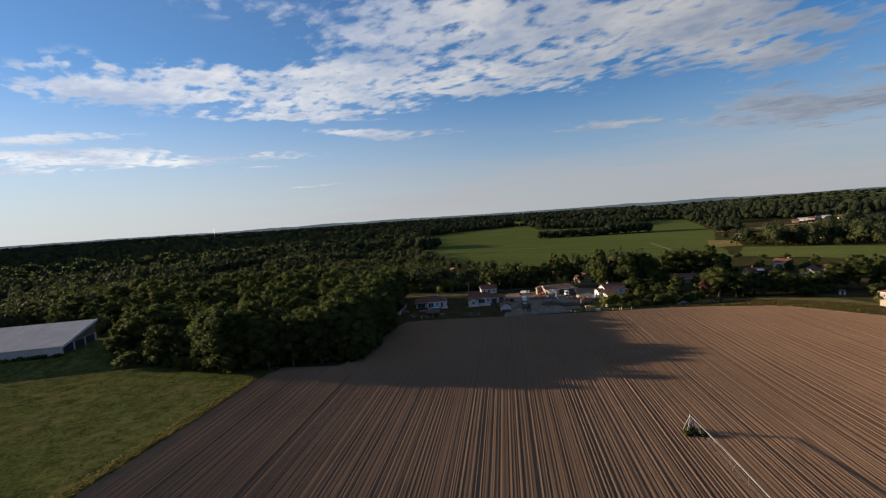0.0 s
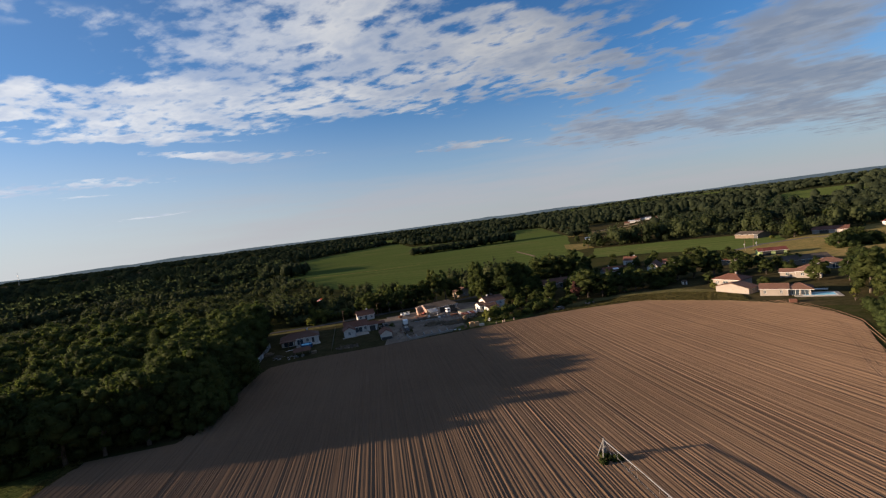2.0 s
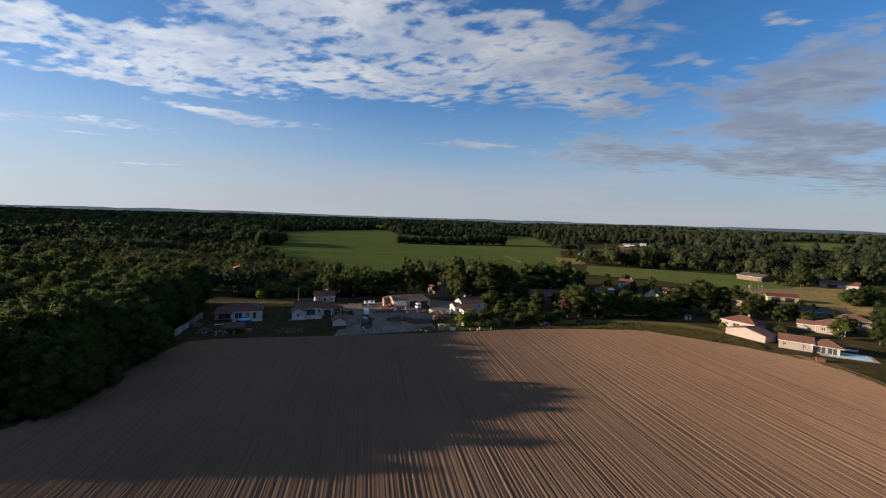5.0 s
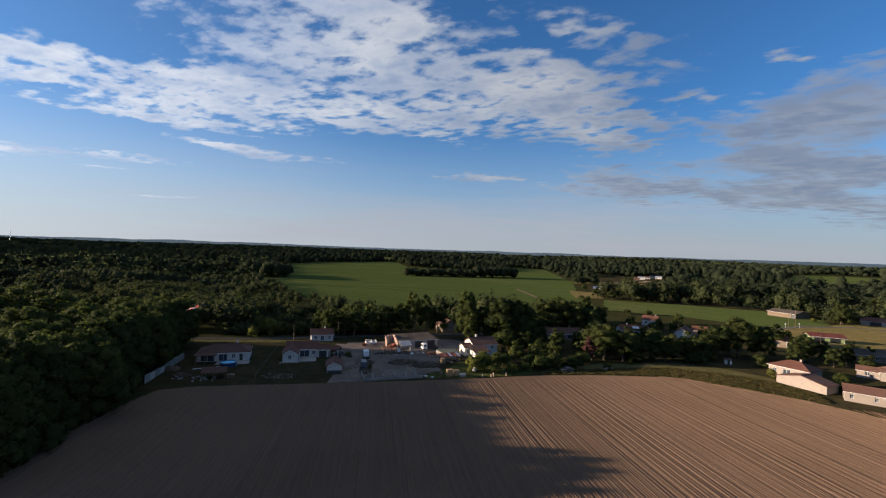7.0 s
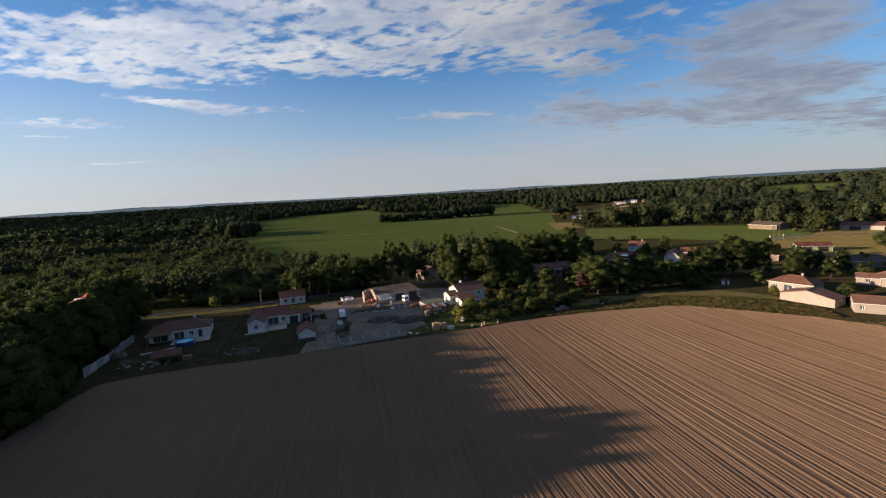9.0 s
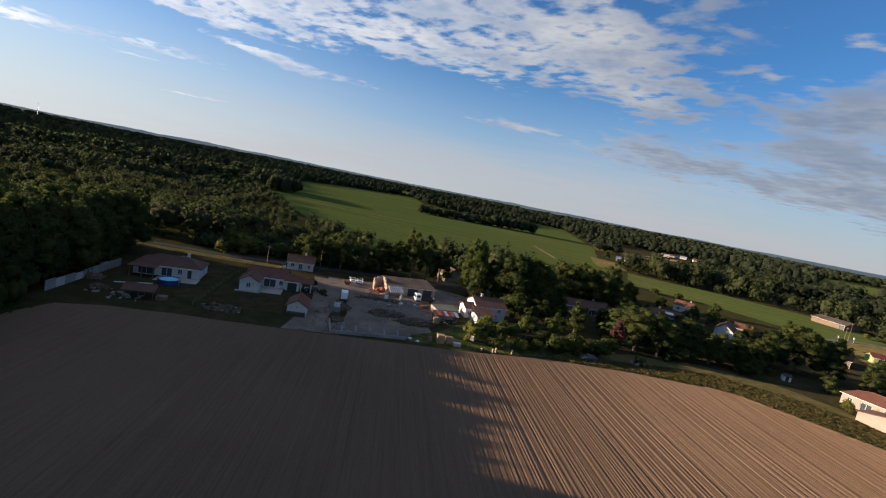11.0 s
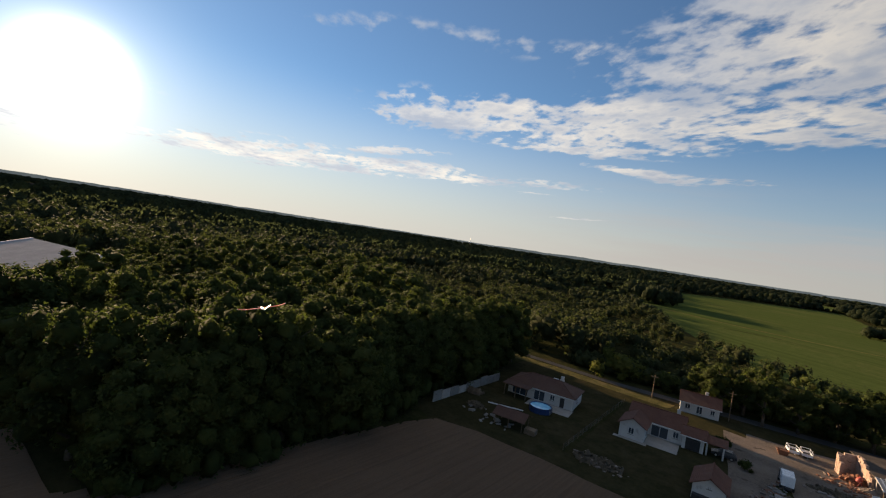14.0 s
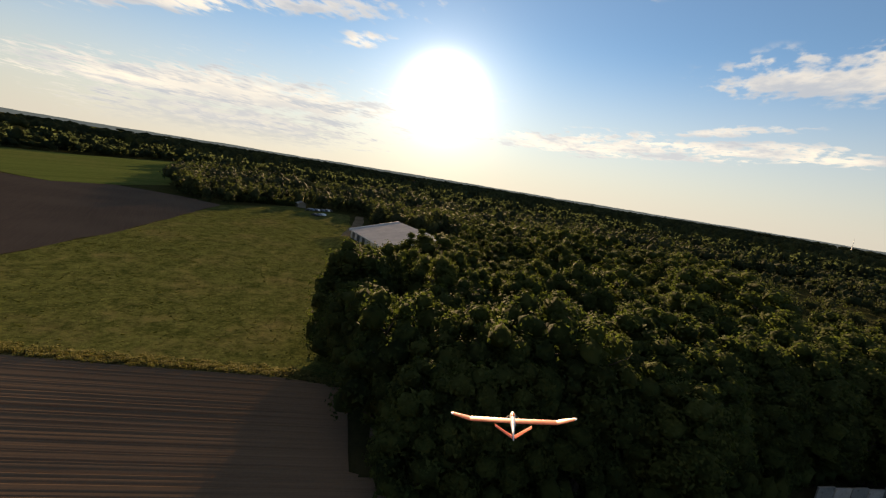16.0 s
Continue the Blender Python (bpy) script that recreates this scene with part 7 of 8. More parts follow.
def heap(x, y, rx, ry, h, mat, label, name, pieces, size, seed, category="heap"):
    """A pile: a low mound strewn with broken pieces."""
    rng = random.Random(seed)
    random.seed(seed)
    bm = bmesh.new()
    rough_ball(bm, (0, 0, 0), rx, ry, h, 3, 0.35, 1.3)
    for v in bm.verts:
        v.co.z = max(v.co.z, 0.0)
    for _ in range(pieces):
        a, f = rng.uniform(0, 6.28), math.sqrt(rng.random())
        px, py = math.cos(a) * rx * f * 1.1, math.sin(a) * ry * f * 1.1
        s = size * rng.uniform(0.4, 1.4)
        m = pose(px, py, h * 0.75 * max(0, 1 - f * f) + s * 0.2, rng.uniform(0, 360), rng.uniform(-40, 40), rng.uniform(0, 360))
        box(bm, -s, -s * 0.4, -s * 0.18, s, s * 0.4, s * 0.18, m)
    ob = tagged(new(name, bm_mesh(name, bm, mat)), label, category, kind="stuff")
    return at_site(ob, x, y, 18, 0.03)


heap(-14.4, 136.2, 1.7, 1.4, 1.2, RUST, "heap of rusty scrap and broken red tiles", "scrap_heap", 110, 0.5, 1)
heap(-12.6, 133.6, 1.3, 1.0, 0.7, RUBBLE, "small heap of broken bricks", "rubble_heap", 60, 0.4, 11)
heap(-14.8, 127.4, 4.0, 1.0, 0.6, BRUSH, "dark row of broken masonry and weeds", "rubble_heap", 110, 0.45, 2)
heap(-10.2, 128.4, 2.6, 0.8, 0.5, BRUSH, "dark row of debris and branches", "brush_heap", 70, 0.45, 12)
heap(-6.4, 130.4, 3.0, 0.7, 0.5, RUBBLE, "low row of pale stone rubble", "rubble_heap", 110, 0.45, 3)
heap(-2.4, 129.0, 1.8, 1.0, 0.6, RUST, "pile of rusty metal by the lorry", "scrap_heap", 70, 0.4, 4)
heap(-9.6, 117.5, 4.2, 2.0, 1.2, BRUSH, "heap of dark cut brushwood", "brush_heap", 220, 0.5, 5)
heap(-3.0, 115.6, 4.4, 2.2, 1.2, BRUSH, "long heap of cut branches and debris", "brush_heap", 220, 0.5, 6)
heap(-12.0, 121.0, 1.6, 1.0, 0.5, RUBBLE, "low spill of gravel and rubble", "rubble_heap", 50, 0.35, 13)
heap(-36.8, 101.8, 3.4, 1.9, 0.10, BRUSH, "flat stack of old boards and sheets in the grass", "board_stack", 60, 0.55, 7)
heap(45.0, 118.6, 2.0, 1.4, 1.1, RUBBLE, "reddish heap of cut plants at the verge", "plant_heap", 60, 0.3, 8)
heap(-17.9, 108.2, 1.3, 2.2, 0.7, BRUSH, "weedy strip of junk between lane and yard", "brush_heap", 70, 0.4, 14)
heap(-18.6, 116.4, 1.5, 2.2, 0.8, BRUSH, "weedy strip of junk beside the vans", "brush_heap", 70, 0.4, 15)
heap(-58.0, 99.5, 1.6, 1.0, 0.9, BRUSH, "dark garden lumber under the wall", "brush_heap", 60, 0.4, 16)
heap(-62.5, 104.0, 1.6, 1.0, 1.0, WOOD, "stack of old timber against the garden wall", "timber_stack", 60, 0.5, 17, "timber")
def strewn(name, label, mat, spots, size, seed):
    """Loose pieces scattered over the ground."""
    rng = random.Random(seed)
    bm = bmesh.new()
    for x, y, rx, ry, count in spots:
        for _ in range(count):
            a, f = rng.uniform(0, 6.28), math.sqrt(rng.random())
            s = size * rng.uniform(0.4, 1.5)
            box(bm, -s, -s * rng.uniform(0.25, 0.9), 0, s, s * 0.5, s * rng.uniform(0.12, 0.7), pose((x + math.cos(a) * rx * f) * K, (y + math.sin(a) * ry * f) * K, 0.05, rng.uniform(-14, 14), rng.uniform(-14, 14), rng.uniform(0, 360)))
    return tagged(new(name, bm_mesh(name, bm, mat)), label, "debris", kind="stuff")


strewn("loose_rubble", "loose stones and broken bricks over the yard", RUBBLE, [(-10, 126, 9, 3, 170), (-14, 134, 4, 4, 90), (-3, 128, 5, 3, 90), (-8, 118, 9, 4, 120), (-21, 112, 1.6, 10, 90), (-15.5, 104, 2, 4, 40), (-36.8, 101.8, 4, 2, 40)], 0.26, 61)
strewn("scrap_metal", "bits of rusty scrap strewn beside the workshop", RUST, [(-15, 133, 3.5, 3, 80), (-1, 127, 3, 2, 50), (-6, 117, 7, 3, 50), (-20.5, 118, 1.4, 8, 40)], 0.3, 62)
strewn("pale_sheets", "pale broken sheets and boards lying on the rubble", CONCRETE, [(-7, 129, 6, 1.2, 40), (-12, 126, 5, 1.5, 26), (2, 122, 4, 2, 20), (-54, 98, 5, 2.5, 26), (-20.5, 120, 1.2, 5, 16)], 0.42, 63)
# white sacks and boxes on the rubble rows
for x, y, s in ((-9.6, 128.6, 0.9), (-8.0, 128.0, 1.1), (-6.4, 129.8, 0.8), (-4.8, 129.6, 0.7), (-1.5, 104.9, 0.8), (-3.0, 105.6, 0.9)):
    bm = bmesh.new()
    random.seed(int(x * 10))
    rough_ball(bm, (0, 0, s * 0.25), s * 0.55, s * 0.4, s * 0.28, 2, 0.4)
    at_site(tagged(new("bulk_bag", bm_mesh("bulk_bag", bm, FRAME_WHITE, True)), "white bulk bag slumped on the ground", "bag", "bulk bags"), x, y, 20, 0.05)
# two white trailers, a skip and a mixer at the top of the yard
for x, y, turn in ((-22.5, 139.4, 22), (-20.8, 140.0, 18)):
    p = thing("trailer", site(x, y, turn), "small white open trailer parked on gravel", "trailer", "white trailers")
    bm = bmesh.new()
    box(bm, -0.8, -1.3, 0.5, 0.8, 1.3, 0.58)
    part("floor", bm, WOOD, p)
    for q in ((-0.85, -1.35, 0.5, -0.78, 1.35, 1.0), (0.78, -1.35, 0.5, 0.85, 1.35, 1.0), (-0.78, -1.35, 0.5, 0.78, -1.28, 1.0), (-0.78, 1.28, 0.5, 0.78, 1.35, 1.0)):
        bm = bmesh.new()
        box(bm, *q)
        part("side_board", bm, CAR_WHITE, p)
    bm = bmesh.new()
    for x0 in (-0.8, 0.8):
        for y0 in (-1.3, 1.3):
            tube(bm, (x0, y0, 1.0), (x0, y0, 1.5), 0.04, n=6)
        tube(bm, (x0, -1.3, 1.48), (x0, 1.3, 1.48), 0.04, n=6)
    for y0 in (-1.3, 1.3):
        tube(bm, (-0.8, y0, 1.48), (0.8, y0, 1.48), 0.04, n=6)
    part("rail", bm, CAR_WHITE, p)
    bm = bmesh.new()
    tube(bm, (0, -1.3, 0.45), (0, -2.3, 0.45), 0.05, n=6)
    part("drawbar", bm, STEEL, p)
    for s in (-1, 1):
        bm = bmesh.new()
        tube(bm, (s * 0.88, 0, 0.32), (s * 1.06, 0, 0.32), 0.32, n=14)
        part("wheel", bm, RUBBER, p)
p = thing("skip", site(-23.3, 136.6, 20), "rusty brown waste skip at the lane's top", "skip")
bm = bmesh.new()
for v in box(bm, -1.0, -0.6, 0.05, 1.0, 0.6, 0.95):
    if v.co.z < 0.5:
        v.co.x *= 0.6
part("body", bm, RUST, p)
bm = bmesh.new()
for q in ((-1.05, -0.65, 0.95, 1.05, -0.52, 1.05), (-1.05, 0.52, 0.95, 1.05, 0.65, 1.05), (-1.05, -0.52, 0.95, -0.92, 0.52, 1.05), (0.92, -0.52, 0.95, 1.05, 0.52, 1.05)):
    box(bm, *q)
part("rim", bm, RUST, p)
p = thing("cement_mixer", site(-14.1, 135.0, 40), "red cement mixer among the rubble", "mixer")
bm = bmesh.new()
tube(bm, (0, 0, 0.75), (0.25, 0, 1.2), 0.42, 0.48, 12)
tube(bm, (0.25, 0, 1.2), (0.5, 0, 1.65), 0.48, 0.24, 12)
part("drum", bm, RED_PAINT, p)
for a, b in (((-0.5, -0.5, 0), (0.1, -0.5, 0.95)), ((0.6, -0.5, 0), (0.1, -0.5, 0.95)), ((-0.5, 0.5, 0), (0.1, 0.5, 0.95)), ((0.6, 0.5, 0), (0.1, 0.5, 0.95))):
    bm = bmesh.new()
    tube(bm, a, b, 0.05, n=6)
    part("leg", bm, RED_PAINT, p)
bm = bmesh.new()
tube(bm, (0.1, -0.55, 0.95), (0.1, 0.55, 0.95), 0.05, n=6)
part("axle", bm, STEEL, p)
# white boards standing in the rubble row
for x, y, turn, w, tall in ((-11.9, 130.2, 35, 1.1, 1.2), (-8.7, 132.4, 60, 0.7, 1.4), (-6.2, 131.0, 15, 1.6, 0.5), (-4.6, 131.6, 30, 1.2, 0.45)):
    bm = bmesh.new()
    box(bm, -w / 2, -0.03, 0, w / 2, 0.03, tall, pose(0, 0, 0, -14, 0, 0), 0.01)
    at_site(tagged(new("board", bm_mesh("board", bm, CAR_WHITE)), "white board leaning in the rubble row", "board", "white boards"), x, y, turn, 0.05)
# low grey-green flat-roofed shed behind the red one
p = thing("flat_shed", pose(1.0, 149.6, 0, 0, 0, 24), "low shed with flat grey-green felt roof", "shed")
bm = bmesh.new()
box(bm, 0.15, 0.15, 0, 6.6, 5.4, 1.6)
part("wall", bm, BLOCK, p)
bm = bmesh.new()
box(bm, 0, 0, 1.604, 6.8, 5.6, 1.76, bevel=0.03)
part("roof", bm, FELT, p)
bm = bmesh.new()
box(bm, 2.0, 0.08, 0.02, 3.0, 0.146, 1.5)
part("door", bm, WOOD, p)
# low concrete wall with buttresses at the field
bm = bmesh.new()
box(bm, 0, -0.15, 0, 16.6, 0.15, 0.75, bevel=0.03)
box(bm, 0, 0.16, 0, 0.3, 7.4, 0.8, pose(0, 0, 0, 0, 0, -2), 0.03)
w = at_site(tagged(new("low_wall", bm_mesh("low_wall", bm, CONCRETE)), "low grey concrete wall of the yard along the field", "wall"), -16.9, 100.6, 18)
for x in (2.6, 5.6, 8.7, 11.8, 14.8):
    bm = bmesh.new()
    vs = box(bm, x - 0.2, 0.16, 0, x + 0.2, 2.1, 0.9)
    for v in vs:
        if v.co.z > 0.5 and v.co.y > 1:
            v.co.z = 1.35
    part("buttress", bm, CONCRETE, w)
# garden stones by the shrubs
for x, y, h2 in ((12.8, 107.6, 0.9), (13.4, 108.0, 1.1), (16.6, 109.0, 1.0), (10.6, 107.2, 0.7)):
    bm = bmesh.new()
    box(bm, -0.2, -0.15, 0, 0.2, 0.15, h2, bevel=0.05)
    at_site(tagged(new("stone_post", bm_mesh("stone_post", bm, STONE_PALE)), "pale upright stone post in the grass", "post", "stone posts"), x, y, x * 30)


def pole(x, y, h2, label, arm=True):
    root = thing("utility_pole", pose(x, y, 0, 0, 0, random.uniform(0, 90)), label, "pole")
    bm = bmesh.new()
    tube(bm, (0, 0, 0), (0, 0, h2), 0.11, 0.07, 10)
    part("post", bm, WOOD, root)
    if arm:
        bm = bmesh.new()
        box(bm, -0.8, -0.06, h2 - 0.6, 0.8, 0.06, h2 - 0.48)
        part("crossarm", bm, WOOD, root)
    return root


for x, y, h2 in ((-10.6, 181, 8), (-40.0, 174, 7), (-56, 170, 6), (158, 184, 7), (200, 250, 9), (182, 232, 9), (176, 490, 10), (250, 560, 10)):
    pole(x, y, h2, "weathered wooden utility pole")
# signs by the farm road, and floodlights of a sports ground
for x, y in ((158, 203), (166, 205)):
    p = thing("road_sign", site(x, y, 20), "small white road sign on a post beside the farm road", "sign")
    bm = bmesh.new()
    tube(bm, (0, 0, 0), (0, 0, 2.2), 0.07, 0.05, 8)
    part("post", bm, STEEL, p)
    bm = bmesh.new()
    box(bm, -0.5, -0.12, 2.0, 0.5, 0.12, 2.9, bevel=0.04)
    part("board", bm, FRAME_WHITE, p)

for x, y, tall, turn in ((340, 292, 11, 30), (405, 362, 17, 20)):
    p = thing("floodlight", pose(x, y, 0, 0, 0, turn), "tall floodlight mast of the sports ground", "lamp", "floodlights")
    bm = bmesh.new()
    tube(bm, (0, 0, 0), (0, 0, tall), 0.22, 0.14, 8)
    part("mast", bm, STEEL, p)
    bm = bmesh.new()
    box(bm, -0.3, -0.2, tall, 3.4, 0.2, tall + 0.5, bevel=0.05)
    part("lamp_bar", bm, FRAME_WHITE, p)
# a compact dark thicket in the dry grass
rng = random.Random(52)
for i in range(30):
    BUSH[2].plant(213 + 20 * rng.random(), 198 + 15 * rng.random(), rng.uniform(5.0, 7.0) if i < 14 else rng.uniform(2.5, 4.0), 1.3, "dark dense bush of the thicket in dry grass", "thicket bushes")
# poolside of the eastern bungalow
bm = bmesh.new()
box(bm, -6.5, -4.0, 0, 6.5, 4.0, 0.12, bevel=0.03)
at_site(tagged(new("pool_terrace", bm_mesh("pool_terrace", bm, TERRACE)), "pale paved terrace round the pool", "terrace", kind="structure"), 102.2, 92.2, -30)
p = thing("swimming_pool", site(102.6, 91.9, -30), "kidney-pale rectangular garden pool with turquoise water", "pool")
bm = bmesh.new()
box(bm, -4.4, -2.3, 0.08, 4.4, 2.3, 0.17, bevel=0.05)
part("water", bm, POOL_BLUE, p)
bm = bmesh.new()
for a, b, c, d in ((-4.8, -2.7, 4.8, -2.32), (-4.8, 2.32, 4.8, 2.7), (-4.8, -2.3, -4.42, 2.3), (4.42, -2.3, 4.8, 2.3)):
    box(bm, a, b, 0.1, c, d, 0.22, bevel=0.03)
part("coping", bm, RENDER_WHITE, p)
bm = bmesh.new()
tube(bm, (-2.1, 3.3, 0.5), (2.6, 3.3, 0.5), 0.34, n=14)
at_site(tagged(new("pool_cover_roll", bm_mesh("pool_cover_roll", bm, FRAME_WHITE, True)), "rolled white pool cover beside the water", "cover"), 104.6, 93.6, -30)
bm = bmesh.new()
box(bm, -1.0, -0.7, 0, 1.0, 0.7, 1.1, bevel=0.04)
at_site(tagged(new("brick_bin", bm_mesh("brick_bin", bm, TILES)), "small terracotta-brown brick store at the field edge", "store"), 91.2, 87.0, -30)
# ---- things by the meadow and in the field ----
# centre-pivot irrigator: end tower, pipe, trusses
def irrigator():
    root = thing("irrigator", pose(17.6, 28.4, 0.1, 0, 0, -81), "long grey irrigation pipe on a four-legged pivot tower", "irrigator")
    bm = bmesh.new()
    for s in (-1, 1):
        tube(bm, (0.9, s * 0.9, 0.0), (0, 0, 3.15), 0.08, n=8)
        tube(bm, (-0.9, s * 0.9, 0.0), (0, 0, 3.15), 0.08, n=8)
    tube(bm, (0, 0, 0.0), (0, 0, 3.3), 0.13, n=10)
    box(bm, -0.3, -0.25, 0.7, 0.1, 0.25, 1.5)
    tube(bm, (0.2, -0.85, 1.75), (0.2, 0.85, 1.75), 0.05, n=8)
    part("tower", bm, PIPE, root)
    bm = bmesh.new()
    pts = [(x, 0, 3.0 + 0.35 * math.sin(math.pi * ((x % 40.0) / 40.0))) for x in range(0, 150, 4)]
    for a, b in zip(pts, pts[1:]):
        tube(bm, a, b, 0.085, n=8, caps=False)
    part("pipe", bm, PIPE, root, "grey water pipe")
    for x in range(8, 150, 8):
        if x % 40 in (0,):
            continue
        bm = bmesh.new()
        z = 3.0 + 0.35 * math.sin(math.pi * ((x % 40.0) / 40.0))
        for s in (-1, 1):
            tube(bm, (x, 0, z), (x, s * 0.7, z - 1.0), 0.025, n=5)
        tube(bm, (x, -0.7, z - 1.0), (x, 0.7, z - 1.0), 0.02, n=5)
        for s in (-1, 1):
            tube(bm, (x, s * 0.7, z - 1.0), (x - 8, s * 0.7 if x % 40 > 8 else 0, (z - 1.0) if x % 40 > 8 else 3.0), 0.018, n=5)
        part("truss", bm, PIPE, root)
    for x in range(4, 150, 5):
        bm = bmesh.new()
        tube(bm, (x, 0, 3.1), (x, 0.0, 1.7), 0.018, n=5)
        part("drop_hose", bm, PIPE, root)
    for x in (40, 80, 120):
        bm = bmesh.new()
        for s in (-1, 1):
            tube(bm, (x + 0.4, s * 1.7, 0.5), (x, 0, 3.0), 0.07, n=8)
        tube(bm, (x + 0.4, -1.7, 0.55), (x + 0.4, 1.7, 0.55), 0.06, n=8)
        part("tower", bm, PIPE, root)
        for s in (-1, 1):
            bm = bmesh.new()
            tube(bm, (x + 0.4, s * 1.7 - 0.13, 0.5), (x + 0.4, s * 1.7 + 0.13, 0.5), 0.55, n=18)
            part("wheel", bm, RUBBER, root)
    return root


irrigator()
rng = random.Random(4)
for i in range(16):
    a, r = rng.uniform(0, 6.28), rng.uniform(0.3, 2.2)
    BUSH[2 if i % 2 else 0].plant(17.8 + math.cos(a) * r, 28.0 + math.sin(a) * r, rng.uniform(0.5, 1.1), 1.1, "low weeds round the irrigator tower", "weeds at the irrigator")
# beehives at the wood's edge
for x, y in ((-87.4, 66.0), (-86.4, 67.0)):
    p = thing("beehive", pose(x, y, 0.02, 0, 0, 30), "white wooden beehive at the wood's edge", "beehive", "beehives")
    bm = bmesh.new()
    box(bm, -0.4, -0.4, 0.25, 0.4, 0.4, 0.95, bevel=0.02)
    part("body", bm, FRAME_WHITE, p)
    bm = bmesh.new()
    box(bm, -0.46, -0.46, 0.95, 0.46, 0.46, 1.05, bevel=0.02)
    part("lid", bm, TIN, p)
    bm = bmesh.new()
    for s in (-0.3, 0.3):
        box(bm, s - 0.05, -0.4, 0, s + 0.05, 0.4, 0.25)
    part("stand", bm, WOOD, p)
# pale shed, parked cars and dark hedge at the far end of the meadow
h = thing("garden_shed", site(-266, -20, 30), "small pale shed at the far end of the meadow", "shed")
block(h, 6.5, 5, 2.6, 1.2, "gable_x", RENDER_CREAM, TIN, [door(0, 2.4)], over=0.3, gutter=False)
for i in range(9):
    car((-253.5 - 1.25 * i) * K, (-9.5 + 1.05 * i) * K, 70, (CAR_DARK, CAR_BLUE, CAR_DARK, CAR_WHITE)[i % 4], "parked car in a row at the end of the meadow", 4.2, 1.45)
for i in range(3):
    car((-236 - 2.2 * i) * K, (-2.0 + 1.4 * i) * K, 60, (CAR_DARK, CAR_BLUE, CAR_WHITE)[i], "car parked on the meadow grass", 4.2, 1.45)
car(-234, 36, 20, CAR_DARK, "dark car beside the barn", 4.3, 1.5)
car(-252, 28, 60, CAR_WHITE, "white car on the barn track", 4.3, 1.5)
rng = random.Random(8)
for i in range(34):
    f = i / 33
    x, y = (-243 - 20 * f) * K, (-48 + 26 * f) * K
    BUSH[2].plant(x, y, rng.uniform(3, 4.5), 1.2, "dark clipped hedge plant along the meadow", "hedge plants")
spots = []
for i in range(56):
    f = rng.random()
    spots.append(((-266 - 66 * f) * K, (-86 + 48 * f + rng.uniform(-5, 5)) * K, 0, rng.uniform(5, 7), rng.uniform(10, 15)))
join_lumps("windbreak", spots, [leafy_template(190 + i, 130, 5) for i in range(3)], LEAF_FAR, "dark row of trees beyond the tilled field", 13)
# radio mast on the horizon
p = thing("radio_mast", pose(-2167, 2217, hill(-2167, 2217)), "slender lattice radio mast on the horizon", "mast")
bm = bmesh.new()
for k in range(3):
    a = k * 2.094
    tube(bm, (2.2 * math.cos(a), 2.2 * math.sin(a), 0), (0.5 * math.cos(a), 0.5 * math.sin(a), 62), 0.35, 0.25, 6)
for z in range(4, 62, 5):
    r = 2.2 - 1.7 * z / 62
    for k in range(3):
        a, b = k * 2.094, (k + 1) * 2.094
        tube(bm, (r * math.cos(a), r * math.sin(a), z), (r * math.cos(b), r * math.sin(b), z + 2), 0.15, n=5)
part("lattice", bm, STEEL, p)
bm = bmesh.new()
tube(bm, (0, 0, 60), (0, 0, 72), 0.2, 0.1, 6)
part("aerial", bm, STEEL, p)


# ---- model glider in flight ----
def wing_half(bm, stations, n=9):
    """A lofted wing panel; stations: x, y of the leading edge, z, chord, thickness."""
    loops = []
    for x, y, z, chord, th in stations:
        up, low = [], []
        for i in range(n):
            c = i / (n - 1)
            t = th * chord * (2.6 * math.sqrt(c) * (1 - c) + 0.02 * (1 - c))
            camber = 0.05 * chord * 4 * c * (1 - c)
            up.append((x, y - c * chord, z + camber + t * 0.6))
            low.append((x, y - c * chord, z + camber - t * 0.4))
        loops.append([bm.verts.new(p) for p in up + low[::-1][1:-1]])
    for a, b in zip(loops, loops[1:]):
        for i in range(len(a)):
            j = (i + 1) % len(a)
            bm.faces.new((a[i], a[j], b[j], b[i]))
    bm.faces.new(loops[0])
    bm.faces.new(loops[-1][::-1])
    bmesh.ops.recalc_face_normals(bm, faces=bm.faces)


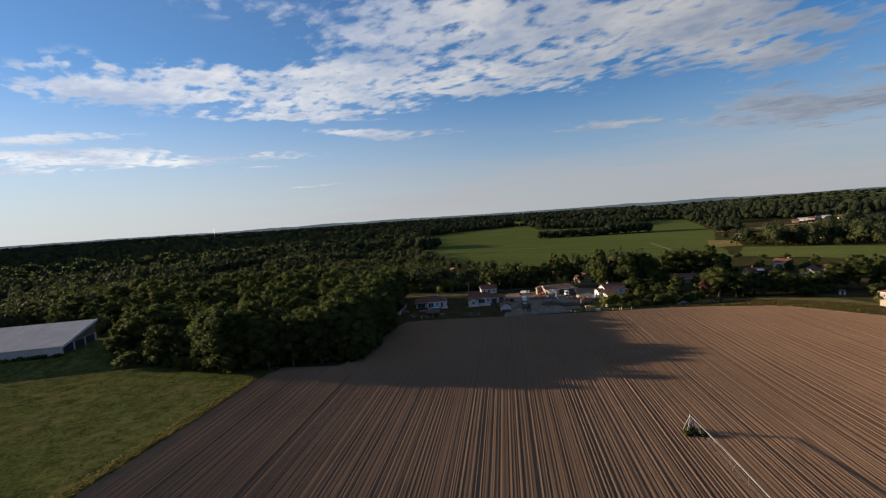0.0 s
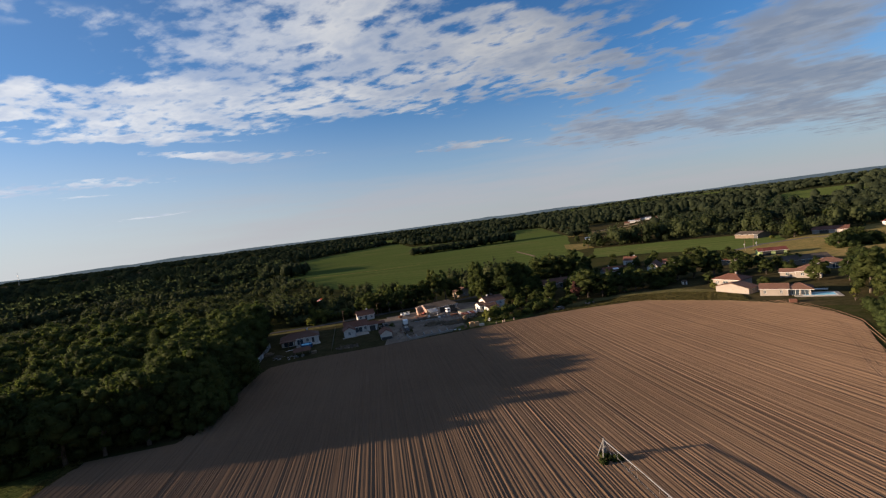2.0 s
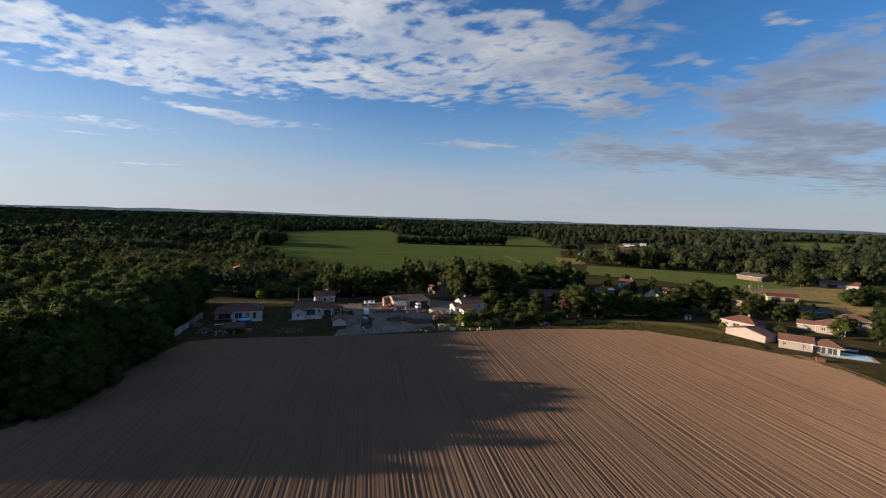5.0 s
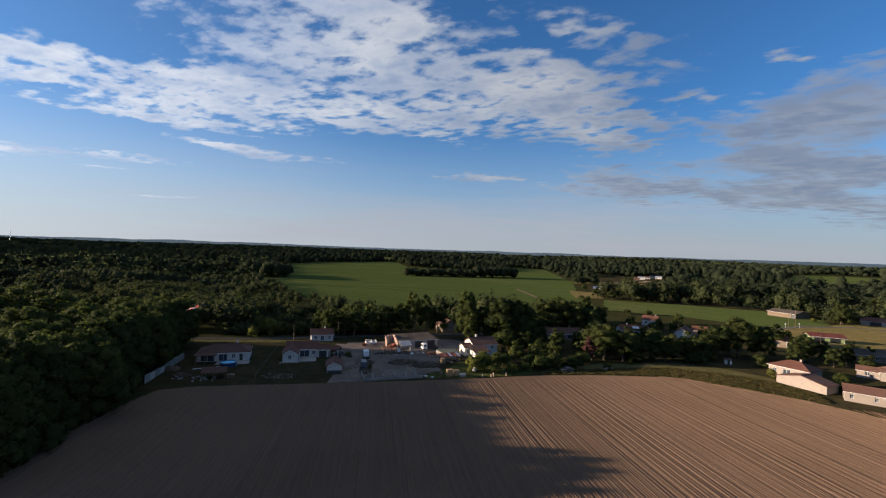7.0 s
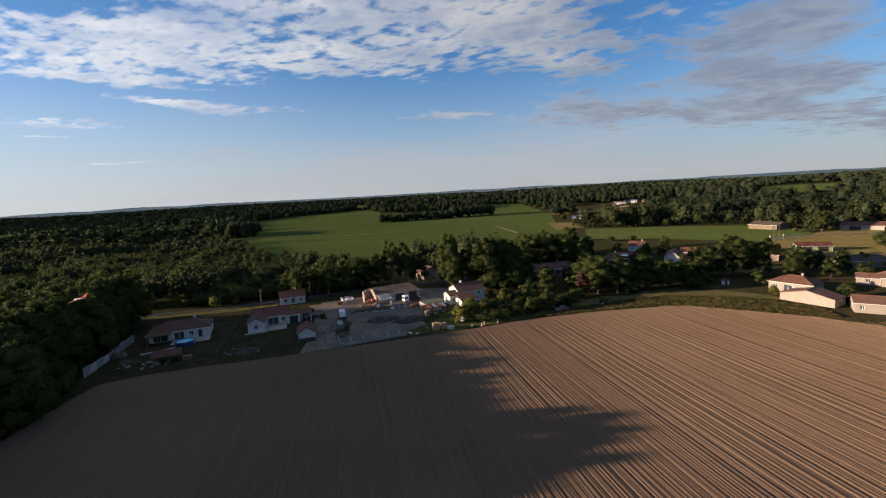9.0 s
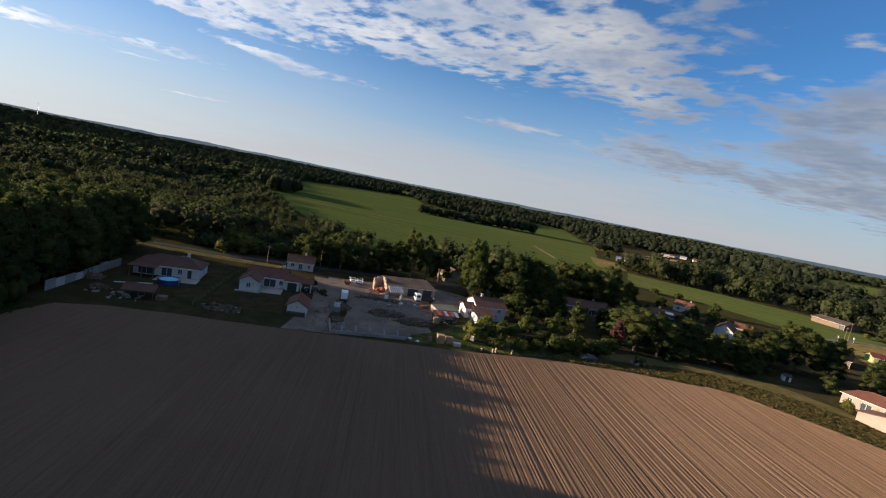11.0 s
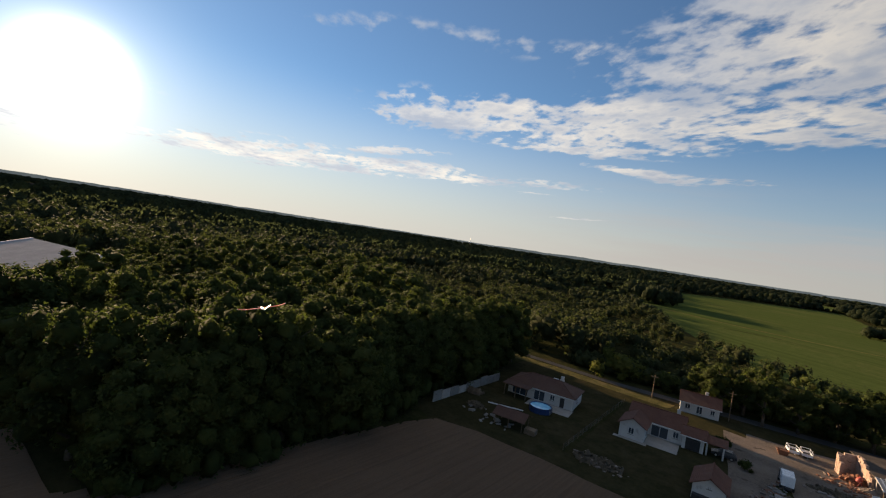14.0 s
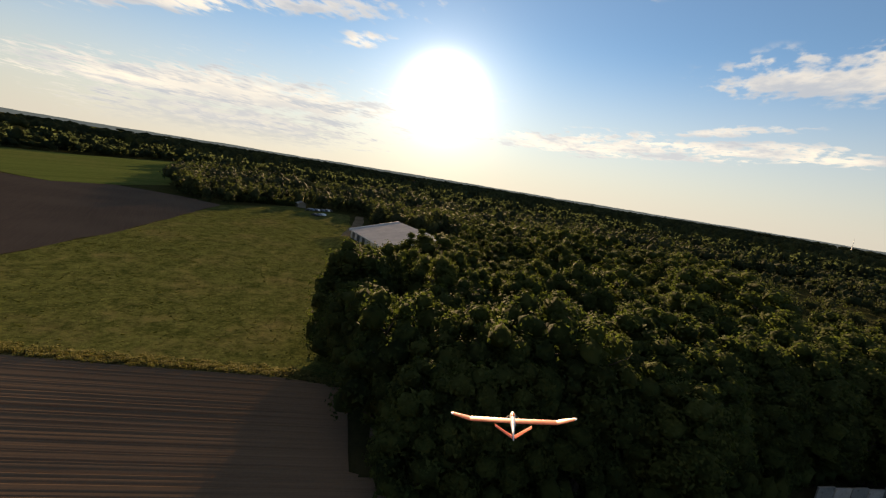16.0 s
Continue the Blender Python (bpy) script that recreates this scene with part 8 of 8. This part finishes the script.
def glider(m):
    root = thing("model_glider", m, "orange V-tailed model glider with white fuselage in flight", "glider")
    for s in (-1, 1):
        bm = bmesh.new()
        wing_half(bm, [(s * 0.04, 0.10, 0.03, 0.215, 0.085), (s * 0.45, 0.10, 0.035, 0.212, 0.085), (s * 0.82, 0.095, 0.04, 0.205, 0.085)])
        w = part("inner_wing", bm, ORANGE, root, smooth=False)
        bm = bmesh.new()
        wing_half(bm, [(s * 0.822, 0.095, 0.041, 0.203, 0.085), (s * 1.0, 0.085, 0.085, 0.178, 0.08), (s * 1.15, 0.06, 0.122, 0.125, 0.08)])
        part("wing_tip_panel", bm, ORANGE, root, "upturned orange wing tip panel")
        bm = bmesh.new()
        wing_half(bm, [(s * 1.151, 0.06, 0.1225, 0.124, 0.08), (s * 1.19, 0.035, 0.132, 0.085, 0.07)])
        part("wing_tip", bm, HULL, root, "white wing tip")
        bm = bmesh.new()
        wing_half(bm, [(s * 0.02, -0.62, 0.05, 0.15, 0.06), (s * 0.32, -0.69, 0.27, 0.105, 0.06)])
        part("tail_fin", bm, ORANGE, root)
    bm = bmesh.new()
    rings = [(0.42, 0.012, 0), (0.38, 0.045, 0), (0.28, 0.068, 0), (0.12, 0.072, 0), (-0.05, 0.066, 0.005), (-0.25, 0.042, 0.015), (-0.50, 0.026, 0.03), (-0.80, 0.014, 0.045)]
    n = 14
    loops = [[bm.verts.new((r * 0.85 * math.cos(i * 2 * math.pi / n), y, z + r * 1.15 * math.sin(i * 2 * math.pi / n))) for i in range(n)] for y, r, z in rings]
    for a, b in zip(loops, loops[1:]):
        for i in range(n):
            bm.faces.new((a[i], a[(i + 1) % n], b[(i + 1) % n], b[i]))
    bm.faces.new(loops[0]), bm.faces.new(loops[-1])
    bmesh.ops.recalc_face_normals(bm, faces=bm.faces)
    part("fuselage", bm, HULL, root, "white moulded fuselage", smooth=True)
    bm = bmesh.new()
    rough_ball(bm, (0, 0.425, 0), 0.026, 0.03, 0.03, 2, 0.0)
    part("spinner", bm, ORANGE, root, smooth=True)
    for s in (-1, 1):
        bm = bmesh.new()
        wing_half(bm, [(s * 0.02, 0.43, -0.02, 0.03, 0.1), (s * 0.10, 0.40, -0.06, 0.035, 0.08), (s * 0.17, 0.34, -0.10, 0.015, 0.08)], 6)
        part("propeller_blade", bm, CARBON, root, "folded black propeller blade")
    bm = bmesh.new()
    rough_ball(bm, (0, 0.17, 0.062), 0.042, 0.13, 0.03, 2, 0.0)
    part("canopy", bm, ORANGE, root, smooth=True)
    return root


# nose-up pass over the wood, banked a little
glider(pose(-34.45, 61.5, 27.05, -4, -10.5, 80))
